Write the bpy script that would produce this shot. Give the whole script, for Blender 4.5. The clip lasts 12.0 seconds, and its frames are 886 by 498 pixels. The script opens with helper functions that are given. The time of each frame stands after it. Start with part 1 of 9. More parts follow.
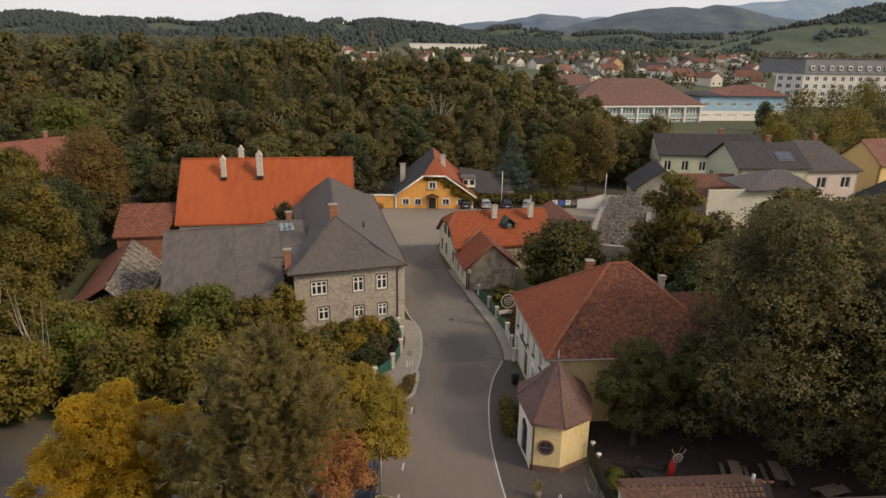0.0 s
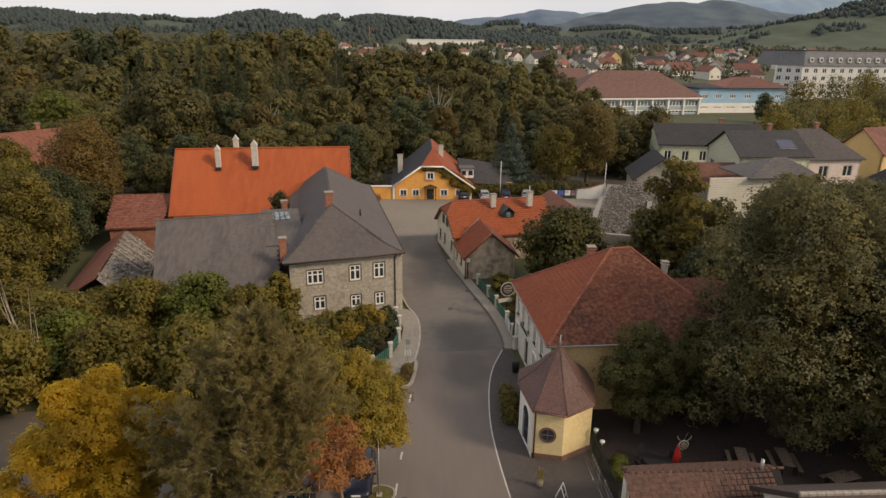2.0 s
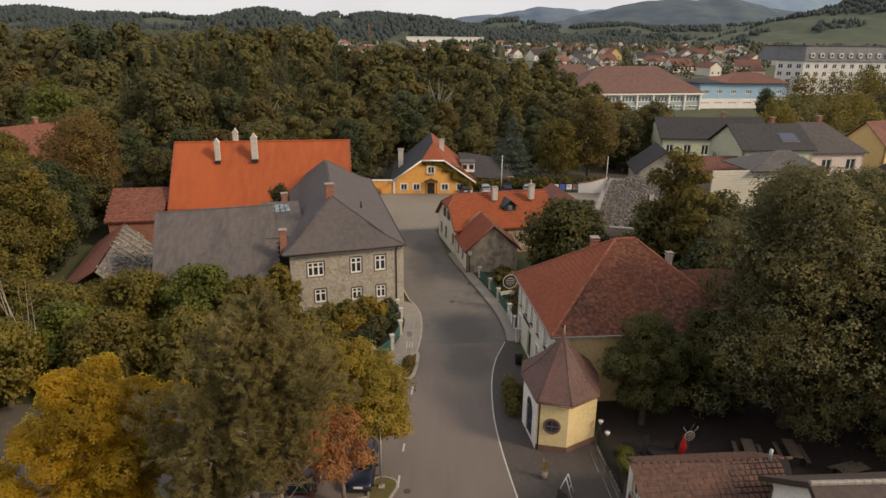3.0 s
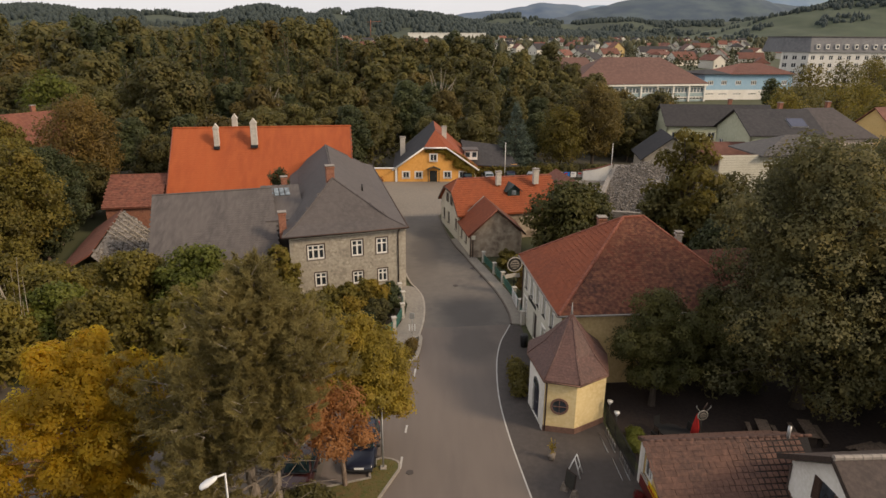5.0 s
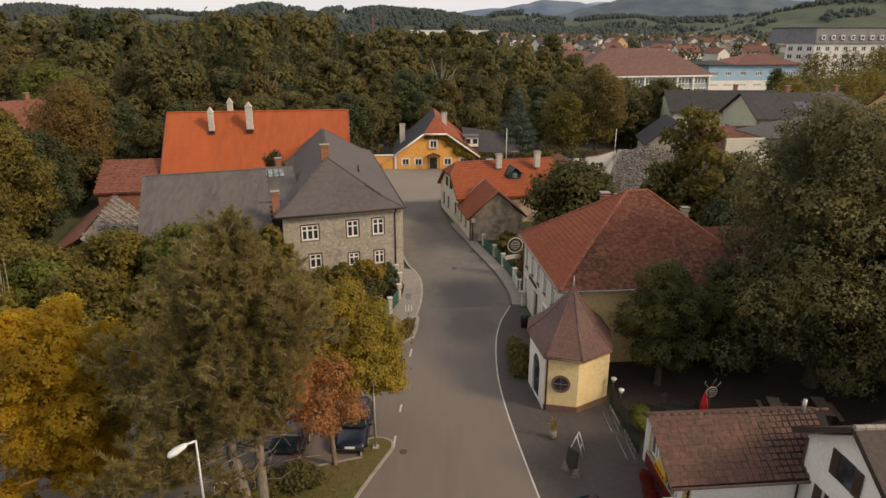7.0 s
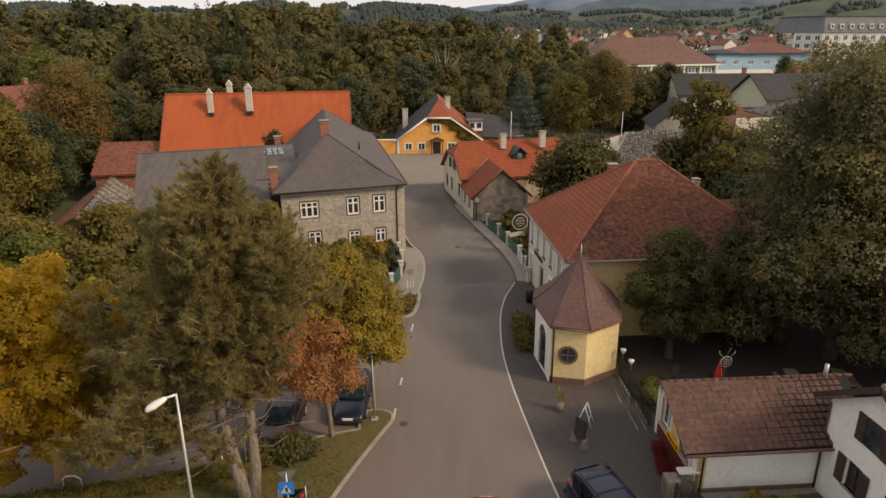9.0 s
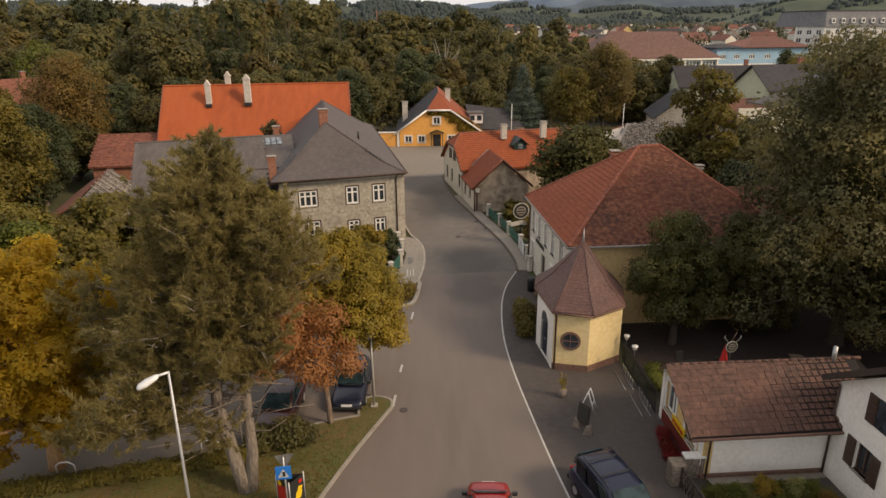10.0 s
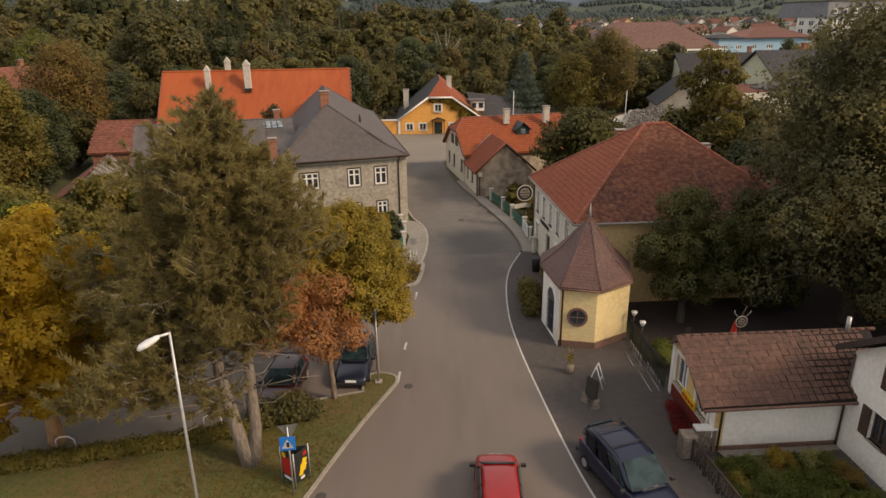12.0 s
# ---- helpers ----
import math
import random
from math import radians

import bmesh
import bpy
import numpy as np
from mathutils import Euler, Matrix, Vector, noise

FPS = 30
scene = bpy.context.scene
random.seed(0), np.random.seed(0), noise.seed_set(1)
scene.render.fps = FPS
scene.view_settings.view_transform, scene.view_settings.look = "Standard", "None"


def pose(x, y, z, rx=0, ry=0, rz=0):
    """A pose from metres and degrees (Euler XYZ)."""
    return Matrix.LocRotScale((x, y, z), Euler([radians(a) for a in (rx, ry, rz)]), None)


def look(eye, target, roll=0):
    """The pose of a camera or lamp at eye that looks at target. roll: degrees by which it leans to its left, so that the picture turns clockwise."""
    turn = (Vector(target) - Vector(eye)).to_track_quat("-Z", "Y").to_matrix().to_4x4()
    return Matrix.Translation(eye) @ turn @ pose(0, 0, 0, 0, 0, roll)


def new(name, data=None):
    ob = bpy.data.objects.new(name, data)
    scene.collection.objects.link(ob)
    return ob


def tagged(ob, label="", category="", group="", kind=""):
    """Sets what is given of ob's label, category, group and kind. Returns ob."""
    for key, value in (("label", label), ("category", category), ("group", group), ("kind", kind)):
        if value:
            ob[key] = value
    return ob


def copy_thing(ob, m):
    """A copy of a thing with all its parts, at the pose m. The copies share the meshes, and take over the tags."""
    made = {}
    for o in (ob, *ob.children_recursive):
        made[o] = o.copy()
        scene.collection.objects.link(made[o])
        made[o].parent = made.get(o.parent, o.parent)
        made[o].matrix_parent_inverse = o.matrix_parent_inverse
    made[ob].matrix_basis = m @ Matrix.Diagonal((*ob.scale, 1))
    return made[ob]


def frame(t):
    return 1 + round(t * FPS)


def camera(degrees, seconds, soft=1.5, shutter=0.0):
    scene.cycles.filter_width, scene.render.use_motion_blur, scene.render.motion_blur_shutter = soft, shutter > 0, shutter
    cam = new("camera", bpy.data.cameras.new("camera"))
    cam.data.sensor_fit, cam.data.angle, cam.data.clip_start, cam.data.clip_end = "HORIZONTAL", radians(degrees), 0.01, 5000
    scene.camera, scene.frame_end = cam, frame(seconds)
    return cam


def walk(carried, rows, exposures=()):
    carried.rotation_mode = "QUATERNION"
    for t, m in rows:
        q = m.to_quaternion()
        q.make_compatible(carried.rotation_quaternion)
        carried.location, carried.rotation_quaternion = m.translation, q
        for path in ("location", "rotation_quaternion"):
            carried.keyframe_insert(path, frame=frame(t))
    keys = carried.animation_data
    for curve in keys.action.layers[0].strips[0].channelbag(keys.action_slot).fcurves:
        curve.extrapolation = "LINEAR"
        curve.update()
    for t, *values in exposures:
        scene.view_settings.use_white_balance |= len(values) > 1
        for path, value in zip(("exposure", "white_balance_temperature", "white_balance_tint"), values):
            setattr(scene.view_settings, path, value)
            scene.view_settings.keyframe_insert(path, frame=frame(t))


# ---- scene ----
cam = camera(69.67, 12.0)
PATH = [
    (0, look((-1.885, 3.062, 25.916), (0.065, 50.737, 10.975), 0.90)),
    (0.5, look((-1.860, 3.275, 25.645), (0.155, 50.926, 10.635), 0.87)),
    (1, look((-1.838, 3.424, 25.430), (0.243, 51.057, 10.372), 0.77)),
    (1.5, look((-1.806, 3.631, 25.164), (0.265, 51.241, 10.031), 0.65)),
    (2, look((-1.818, 3.884, 24.760), (0.248, 51.477, 9.571), 0.64)),
    (2.5, look((-1.895, 4.037, 24.408), (0.194, 51.601, 9.131), 0.58)),
    (4.5, look((-2.043, 4.968, 22.862), (-0.078, 52.465, 7.364), 0.44)),
    (5, look((-1.968, 5.091, 22.378), (-0.087, 52.570, 6.814), 0.33)),
    (5.5, look((-1.885, 5.335, 21.971), (-0.028, 52.796, 6.352), 0.34)),
    (6, look((-1.655, 5.622, 21.488), (0.153, 53.078, 5.847), 0.25)),
    (6.5, look((-1.589, 5.839, 20.998), (0.211, 53.275, 5.297), 0.17)),
    (7, look((-1.437, 6.209, 20.340), (0.160, 53.659, 4.656), -0.02)),
    (9, look((-1.217, 7.065, 18.271), (-0.029, 54.450, 2.357), -0.39)),
    (9.5, look((-1.200, 7.208, 17.848), (-0.042, 54.568, 1.859), -0.44)),
    (10, look((-1.213, 7.381, 17.422), (-0.056, 54.711, 1.342), -0.54)),
    (10.5, look((-1.315, 7.508, 17.076), (-0.112, 54.791, 0.863), -0.56)),
    (11, look((-1.326, 7.705, 16.633), (-0.236, 54.963, 0.340), -0.66)),
    (11.5, look((-1.413, 7.634, 16.355), (-0.263, 54.855, -0.042), -0.71)),
    (12, look((-1.452, 7.546, 16.257), (-0.324, 54.756, -0.172), -0.72)),
]
EXPOSURES = [(0.0, 0.3, 7000, 13), (12.0, 0.45, 7350, 15)]
walk(cam, PATH, EXPOSURES)

# ---------------------------------------------------------------- light
SUN_EL, SUN_AZ = radians(34), radians(116)
world = bpy.data.worlds.new("world")
scene.world = world
world.use_nodes = True
wn, wl = world.node_tree.nodes, world.node_tree.links
wn.clear()
sky = wn.new("ShaderNodeTexSky")
sky.sky_type, sky.sun_disc = "NISHITA", False
sky.sun_elevation, sky.sun_rotation = SUN_EL, SUN_AZ
sky.air_density, sky.dust_density, sky.ozone_density = 1.2, 3.0, 1.0
cloud_pos = wn.new("ShaderNodeTexCoord")
cloud_noise = wn.new("ShaderNodeTexNoise")
cloud_noise.inputs["Scale"].default_value = 3.0
cloud_noise.inputs["Detail"].default_value = 6
cloud_ramp = wn.new("ShaderNodeValToRGB")
cloud_ramp.color_ramp.elements[0].position, cloud_ramp.color_ramp.elements[0].color = 0.3, (4.9, 5.2, 5.8, 1)
cloud_ramp.color_ramp.elements[1].position, cloud_ramp.color_ramp.elements[1].color = 0.75, (6.3, 6.5, 6.9, 1)
sky_mix = wn.new("ShaderNodeMix")
sky_mix.data_type = "RGBA"
sky_mix.inputs[0].default_value = 0.86
sky_bg, sky_out = wn.new("ShaderNodeBackground"), wn.new("ShaderNodeOutputWorld")
sky_bg.inputs["Strength"].default_value = 0.114
wl.new(cloud_pos.outputs["Generated"], cloud_noise.inputs["Vector"])
wl.new(cloud_noise.outputs["Fac"], cloud_ramp.inputs["Fac"])
wl.new(sky.outputs["Color"], sky_mix.inputs[6])
wl.new(cloud_ramp.outputs["Color"], sky_mix.inputs[7])
wl.new(sky_mix.outputs[2], sky_bg.inputs["Color"])
wl.new(sky_bg.outputs["Background"], sky_out.inputs["Surface"])

sun = new("sun", bpy.data.lights.new("sun", "SUN"))
sun.data.energy, sun.data.angle, sun.data.color = 2.1, radians(13), (1.0, 0.84, 0.64)
sun.matrix_world = look((60, 12, 50), (60 - math.sin(SUN_AZ) * math.cos(SUN_EL), 12 - math.cos(SUN_AZ) * math.cos(SUN_EL), 50 - math.sin(SUN_EL)))


# ---------------------------------------------------------------- materials
def nodes_of(name):
    m = bpy.data.materials.new(name)
    m.use_nodes = True
    n, l = m.node_tree.nodes, m.node_tree.links
    return m, n, l, n["Principled BSDF"]


def mix_rgb(n, l, fac, a, b, mode="MIX"):
    x = n.new("ShaderNodeMix")
    x.data_type, x.blend_type = "RGBA", mode
    for i, v in ((0, fac), (6, a), (7, b)):
        if hasattr(v, "is_linked"):
            l.new(v, x.inputs[i])
        else:
            x.inputs[i].default_value = v if i == 0 else (*v, 1)
    return x.outputs[2]


def noise_fac(n, l, pos, scale, lo=0.35, hi=0.65, detail=5, stretch=(1, 1, 1)):
    m = n.new("ShaderNodeMapping")
    m.inputs["Scale"].default_value = stretch
    l.new(pos, m.inputs["Vector"])
    t = n.new("ShaderNodeTexNoise")
    t.inputs["Scale"].default_value, t.inputs["Detail"].default_value = scale, detail
    l.new(m.outputs[0], t.inputs["Vector"])
    r = n.new("ShaderNodeMapRange")
    r.inputs[1].default_value, r.inputs[2].default_value = lo, hi
    l.new(t.outputs["Fac"], r.inputs[0])
    return r.outputs[0]


def surface(name, base, stain, grain, rough=0.85, s_big=0.35, s_small=6.0, bump=0.3, metal=0.0, stretch=(1, 1, 1), obj=0.0, island=0.0):
    """base and stain mix at a large scale, grain at a small one; obj / island: brightness spread between pieces."""
    m, n, l, p = nodes_of(name)
    pos = n.new("ShaderNodeNewGeometry")
    big = noise_fac(n, l, pos.outputs["Position"], s_big, 0.35, 0.68, 6, stretch)
    small = noise_fac(n, l, pos.outputs["Position"], s_small, 0.38, 0.72, 6, stretch)
    c = mix_rgb(n, l, big, base, stain)
    c = mix_rgb(n, l, small, c, grain)
    for spread, source in ((obj, "obj"), (island, "island")):
        if spread:
            if source == "obj":
                rnd = n.new("ShaderNodeObjectInfo").outputs["Random"]
            else:
                rnd = pos.outputs["Random Per Island"]
            r = n.new("ShaderNodeMapRange")
            r.inputs[3].default_value, r.inputs[4].default_value = 1 - spread, 1 + spread
            l.new(rnd, r.inputs[0])
            hsv = n.new("ShaderNodeHueSaturation")
            l.new(r.outputs[0], hsv.inputs["Value"])
            l.new(c, hsv.inputs["Color"])
            c = hsv.outputs[0]
    l.new(c, p.inputs["Base Color"])
    p.inputs["Roughness"].default_value, p.inputs["Metallic"].default_value = rough, metal
    if bump:
        b = n.new("ShaderNodeBump")
        b.inputs["Strength"].default_value, b.inputs["Distance"].default_value = bump, 0.03
        l.new(small, b.inputs["Height"])
        l.new(b.outputs[0], p.inputs["Normal"])
    return m


def leaf_material(name, stops, gloss=0.55, through_light=0.5):
    m, n, l, p = nodes_of(name)
    g = n.new("ShaderNodeNewGeometry")
    oi = n.new("ShaderNodeObjectInfo")
    ramp = n.new("ShaderNodeValToRGB")
    e = ramp.color_ramp.elements
    while len(e) < len(stops):
        e.new(0.5)
    for i, col in enumerate(stops):
        e[i].position, e[i].color = i / (len(stops) - 1), (*col, 1)
    clump = noise_fac(n, l, g.outputs["Position"], 0.45, 0.3, 0.7, 3)
    add = n.new("ShaderNodeMath")
    add.operation = "MULTIPLY_ADD"
    l.new(clump, add.inputs[0])
    add.inputs[1].default_value = 0.82
    sub = n.new("ShaderNodeMath")
    sub.operation = "MULTIPLY"
    l.new(g.outputs["Random Per Island"], sub.inputs[0])
    sub.inputs[1].default_value = 0.18
    l.new(sub.outputs[0], add.inputs[2])
    l.new(add.outputs[0], ramp.inputs[0])
    r = n.new("ShaderNodeMapRange")
    r.inputs[3].default_value, r.inputs[4].default_value = 0.78, 1.22
    l.new(oi.outputs["Random"], r.inputs[0])
    hsv = n.new("ShaderNodeHueSaturation")
    l.new(r.outputs[0], hsv.inputs["Value"])
    l.new(ramp.outputs[0], hsv.inputs["Color"])
    l.new(hsv.outputs[0], p.inputs["Base Color"])
    p.inputs["Roughness"].default_value = gloss
    p.inputs["Specular IOR Level"].default_value = 0.3
    tr = n.new("ShaderNodeBsdfTranslucent")
    l.new(hsv.outputs[0], tr.inputs["Color"])
    mx = n.new("ShaderNodeMixShader")
    mx.inputs[0].default_value = through_light
    l.new(p.outputs[0], mx.inputs[1])
    l.new(tr.outputs[0], mx.inputs[2])
    l.new(mx.outputs[0], n["Material Output"].inputs["Surface"])
    return m


def paint(name, col, rough=0.35, metal=0.0, coat=0.0):
    m, n, l, p = nodes_of(name)
    g = n.new("ShaderNodeNewGeometry")
    f = noise_fac(n, l, g.outputs["Position"], 3.0, 0.3, 0.7)
    l.new(mix_rgb(n, l, f, col, tuple(c * 0.82 for c in col)), p.inputs["Base Color"])
    p.inputs["Roughness"].default_value, p.inputs["Metallic"].default_value = rough, metal
    p.inputs["Coat Weight"].default_value = coat
    p.inputs["Coat Roughness"].default_value = 0.12
    return m


def glass_material(name, tint=(0.02, 0.025, 0.03), rough=0.08):
    m, n, l, p = nodes_of(name)
    g = n.new("ShaderNodeNewGeometry")
    f = noise_fac(n, l, g.outputs["Position"], 1.7, 0.4, 0.6)
    l.new(mix_rgb(n, l, f, tint, tuple(c * 2.2 for c in tint)), p.inputs["Base Color"])
    p.inputs["Roughness"].default_value = rough
    p.inputs["Specular IOR Level"].default_value = 0.6
    return m


M = {}
M["asphalt"] = surface("asphalt", (0.146, 0.118, 0.099), (0.122, 0.099, 0.086), (0.151, 0.123, 0.104), 0.9, 0.34, 1.6, 0.0, stretch=(1, 0.16, 1))


def soft_stain(material, centre, radii, colour):
    """A worn dark stain with a ragged, blurred edge round one spot of the ground."""
    n, l = material.node_tree.nodes, material.node_tree.links
    base = n["Principled BSDF"].inputs["Base Color"]
    pos = n.new("ShaderNodeNewGeometry")
    place, wob, off = n.new("ShaderNodeVectorMath"), n.new("ShaderNodeTexNoise"), n.new("ShaderNodeVectorMath")
    place.operation, off.operation = "SUBTRACT", "MULTIPLY_ADD"
    wob.inputs["Scale"].default_value, wob.inputs["Detail"].default_value = 0.5, 4
    l.new(pos.outputs["Position"], wob.inputs["Vector"])
    l.new(wob.outputs["Color"], off.inputs[0])
    off.inputs[1].default_value = (2.6, 2.6, 0)
    l.new(pos.outputs["Position"], off.inputs[2])
    l.new(off.outputs[0], place.inputs[0])
    place.inputs[1].default_value = (centre[0] + 1.3, centre[1] + 1.3, 0)
    size = n.new("ShaderNodeVectorMath")
    size.operation = "DIVIDE"
    size.inputs[1].default_value = (*radii, 50)
    l.new(place.outputs[0], size.inputs[0])
    far = n.new("ShaderNodeVectorMath")
    far.operation = "LENGTH"
    l.new(size.outputs[0], far.inputs[0])
    r = n.new("ShaderNodeMapRange")
    r.interpolation_type = "SMOOTHSTEP"
    for i, v in ((1, 0.45), (2, 1.15), (3, 0.85), (4, 0.0)):
        r.inputs[i].default_value = v
    l.new(far.outputs["Value"], r.inputs[0])
    l.new(mix_rgb(n, l, r.outputs[0], base.links[0].from_socket, colour), base)


# car park asphalt; shade under the trees is partly put into its tone
M["asphalt_shaded"] = surface("asphalt_shaded", (0.112, 0.096, 0.08), (0.096, 0.082, 0.07), (0.116, 0.1, 0.084), 0.88, 0.2, 2.0, 0.0)
M["asphalt_old"] = surface("asphalt_old", (0.135, 0.117, 0.1), (0.105, 0.092, 0.081), (0.142, 0.124, 0.106), 0.9, 0.22, 1.4, 0.0)
soft_stain(M["asphalt_old"], (2.2, 55.6), (2.7, 4.6), (0.084, 0.073, 0.064))
soft_stain(M["asphalt_old"], (-1.0, 74), (2.0, 9.0), (0.092, 0.08, 0.07))
soft_stain(M["asphalt"], (2.2, 49.5), (2.2, 3.4), (0.1, 0.084, 0.073))
M["asphalt_dark"] = surface("asphalt_dark", (0.064, 0.052, 0.046), (0.05, 0.042, 0.038), (0.074, 0.062, 0.055), 0.9, 0.2, 3.0, 0.03)
M["plaza"] = surface("plaza", (0.19, 0.165, 0.135), (0.14, 0.125, 0.105), (0.22, 0.19, 0.155), 0.9, 0.15, 4.0, 0.2)
M["pavement"] = surface("pavement", (0.25, 0.22, 0.18), (0.19, 0.165, 0.138), (0.28, 0.25, 0.205), 0.9, 0.4, 5.0, 0.1)
M["kerb"] = surface("kerb", (0.31, 0.275, 0.225), (0.22, 0.19, 0.155), (0.36, 0.32, 0.27), 0.85, 1.2, 12.0, 0.3, obj=0.12)
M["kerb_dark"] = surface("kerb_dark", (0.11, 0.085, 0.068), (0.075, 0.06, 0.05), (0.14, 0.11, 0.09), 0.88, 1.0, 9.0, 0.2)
M["leaf_litter"] = surface("leaf_litter", (0.135, 0.07, 0.044), (0.14, 0.095, 0.07), (0.1, 0.05, 0.032), 0.92, 0.8, 4.0, 0.1)
M["line"] = surface("line", (0.46, 0.44, 0.4), (0.3, 0.285, 0.26), (0.52, 0.5, 0.46), 0.75, 1.5, 10.0, 0.05)
M["grass"] = surface("grass", (0.088, 0.088, 0.021), (0.13, 0.084, 0.03), (0.066, 0.076, 0.016), 0.95, 0.3, 4.0, 0.5)
M["meadow"] = surface("meadow", (0.058, 0.066, 0.023), (0.042, 0.046, 0.02), (0.07, 0.072, 0.03), 0.95, 0.01, 0.2, 0.2)
M["soil"] = surface("soil", (0.05, 0.045, 0.03), (0.035, 0.03, 0.022), (0.075, 0.062, 0.035), 0.95, 0.3, 4.0, 0.5)
# dark terrace floor, deepened further by tree shade put into the colour
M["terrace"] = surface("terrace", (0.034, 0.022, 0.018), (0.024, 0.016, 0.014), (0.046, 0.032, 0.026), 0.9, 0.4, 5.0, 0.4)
M["slate"] = surface("slate", (0.086, 0.072, 0.067), (0.067, 0.057, 0.054), (0.098, 0.084, 0.077), 0.85, 0.3, 3.0, 0.12, stretch=(1, 1, 0.4), island=0.04)
M["slate_wing"] = surface("slate_wing", (0.092, 0.078, 0.072), (0.068, 0.058, 0.055), (0.112, 0.097, 0.088), 0.88, 0.7, 3.0, 0.2, stretch=(1, 0.3, 0.3), island=0.05)
# roof brown darkened to carry the chestnut's shade in its colour
M["roof_white_house_shaded"] = surface("roof_white_house_shaded", (0.058, 0.041, 0.034), (0.04, 0.03, 0.026), (0.075, 0.055, 0.046), 0.88, 0.5, 5.0, 0.3)
M["roof_ribbed"] = surface("roof_ribbed", (0.085, 0.078, 0.074), (0.06, 0.056, 0.054), (0.11, 0.1, 0.094), 0.88, 0.4, 3.0, 0.2, island=0.08)
M["mansard"] = surface("mansard", (0.15, 0.15, 0.155), (0.12, 0.12, 0.126), (0.18, 0.18, 0.184), 0.8, 0.15, 1.0, 0.05)
M["slate_far"] = surface("slate_far", (0.032, 0.029, 0.031), (0.023, 0.022, 0.024), (0.043, 0.04, 0.04), 0.9, 0.3, 2.0, 0.2, obj=0.2)
M["tile_orange"] = surface("tile_orange", (0.345, 0.072, 0.016), (0.25, 0.05, 0.013), (0.36, 0.082, 0.02), 0.85, 0.22, 1.6, 0.2, stretch=(1, 0.3, 0.2), island=0.03)
M["tile_orange_old"] = surface("tile_orange_old", (0.252, 0.054, 0.014), (0.2, 0.044, 0.013), (0.27, 0.065, 0.018), 0.85, 0.4, 2.5, 0.2, island=0.06)
M["tile_red"] = surface("tile_red", (0.225, 0.05, 0.015), (0.18, 0.04, 0.014), (0.25, 0.062, 0.021), 0.85, 0.35, 4.0, 0.3, island=0.08)
M["tile_worn"] = surface("tile_worn", (0.125, 0.032, 0.015), (0.062, 0.022, 0.014), (0.19, 0.075, 0.038), 0.9, 0.28, 3.4, 0.3, island=0.26)
# cafe tiles; chestnut shade is partly put into this brown
M["tile_brown"] = surface("tile_brown", (0.088, 0.041, 0.028), (0.048, 0.027, 0.021), (0.12, 0.06, 0.041), 0.88, 0.5, 6.0, 0.4, obj=0.16)
M["roof_felt"] = surface("roof_felt", (0.014, 0.011, 0.01), (0.02, 0.016, 0.014), (0.01, 0.008, 0.007), 0.95, 0.6, 8.0, 0.3)
M["pier_stone"] = surface("pier_stone", (0.17, 0.135, 0.105), (0.1, 0.08, 0.064), (0.24, 0.2, 0.16), 0.92, 1.4, 9.0, 0.7)
M["tile_shed"] = surface("tile_shed", (0.17, 0.05, 0.028), (0.12, 0.038, 0.025), (0.22, 0.085, 0.05), 0.85, 0.5, 3.0, 0.4, island=0.22)
M["chapel_roof"] = surface("chapel_roof", (0.1, 0.045, 0.034), (0.068, 0.032, 0.026), (0.13, 0.066, 0.05), 0.6, 0.6, 7.0, 0.3, obj=0.1, island=0.1)
M["roof_far_red"] = surface("roof_far_red", (0.16, 0.056, 0.036), (0.115, 0.045, 0.032), (0.19, 0.082, 0.055), 0.85, 0.2, 1.0, 0.1, obj=0.3)
M["roof_school"] = surface("roof_school", (0.125, 0.062, 0.048), (0.1, 0.05, 0.04), (0.15, 0.08, 0.06), 0.85, 0.1, 1.0, 0.1)
M["ridge"] = surface("ridge", (0.22, 0.06, 0.032), (0.16, 0.046, 0.028), (0.27, 0.1, 0.06), 0.85, 0.8, 6.0, 0.3, obj=0.15)
M["ridge_grey"] = surface("ridge_grey", (0.24, 0.21, 0.18), (0.17, 0.15, 0.13), (0.3, 0.26, 0.22), 0.8, 0.8, 6.0, 0.3)
M["render_grey"] = surface("render_grey", (0.37, 0.33, 0.265), (0.24, 0.21, 0.17), (0.43, 0.39, 0.315), 0.9, 0.6, 4.0, 0.3)
M["cladding"] = surface("cladding", (0.36, 0.325, 0.262), (0.25, 0.222, 0.18), (0.42, 0.38, 0.31), 0.9, 0.5, 4.0, 0.2, island=0.2)
M["render_pale"] = surface("render_pale", (0.6, 0.57, 0.47), (0.5, 0.47, 0.38), (0.64, 0.61, 0.51), 0.9, 0.5, 5.0, 0.15)
M["render_cream"] = surface("render_cream", (0.6, 0.43, 0.2), (0.5, 0.35, 0.16), (0.66, 0.49, 0.25), 0.9, 0.5, 5.0, 0.15)
M["render_orange"] = surface("render_orange", (0.72, 0.35, 0.08), (0.63, 0.3, 0.07), (0.76, 0.39, 0.11), 0.9, 0.4, 4.0, 0.1)
M["render_white"] = surface("render_white", (0.8, 0.77, 0.7), (0.68, 0.65, 0.57), (0.84, 0.81, 0.75), 0.9, 0.5, 6.0, 0.15)
M["render_yellow"] = surface("render_yellow", (0.62, 0.43, 0.18), (0.52, 0.36, 0.15), (0.66, 0.48, 0.22), 0.9, 0.6, 6.0, 0.15)
M["render_pink"] = surface("render_pink", (0.6, 0.5, 0.44), (0.52, 0.43, 0.38), (0.66, 0.56, 0.5), 0.9, 0.3, 3.0, 0.1)
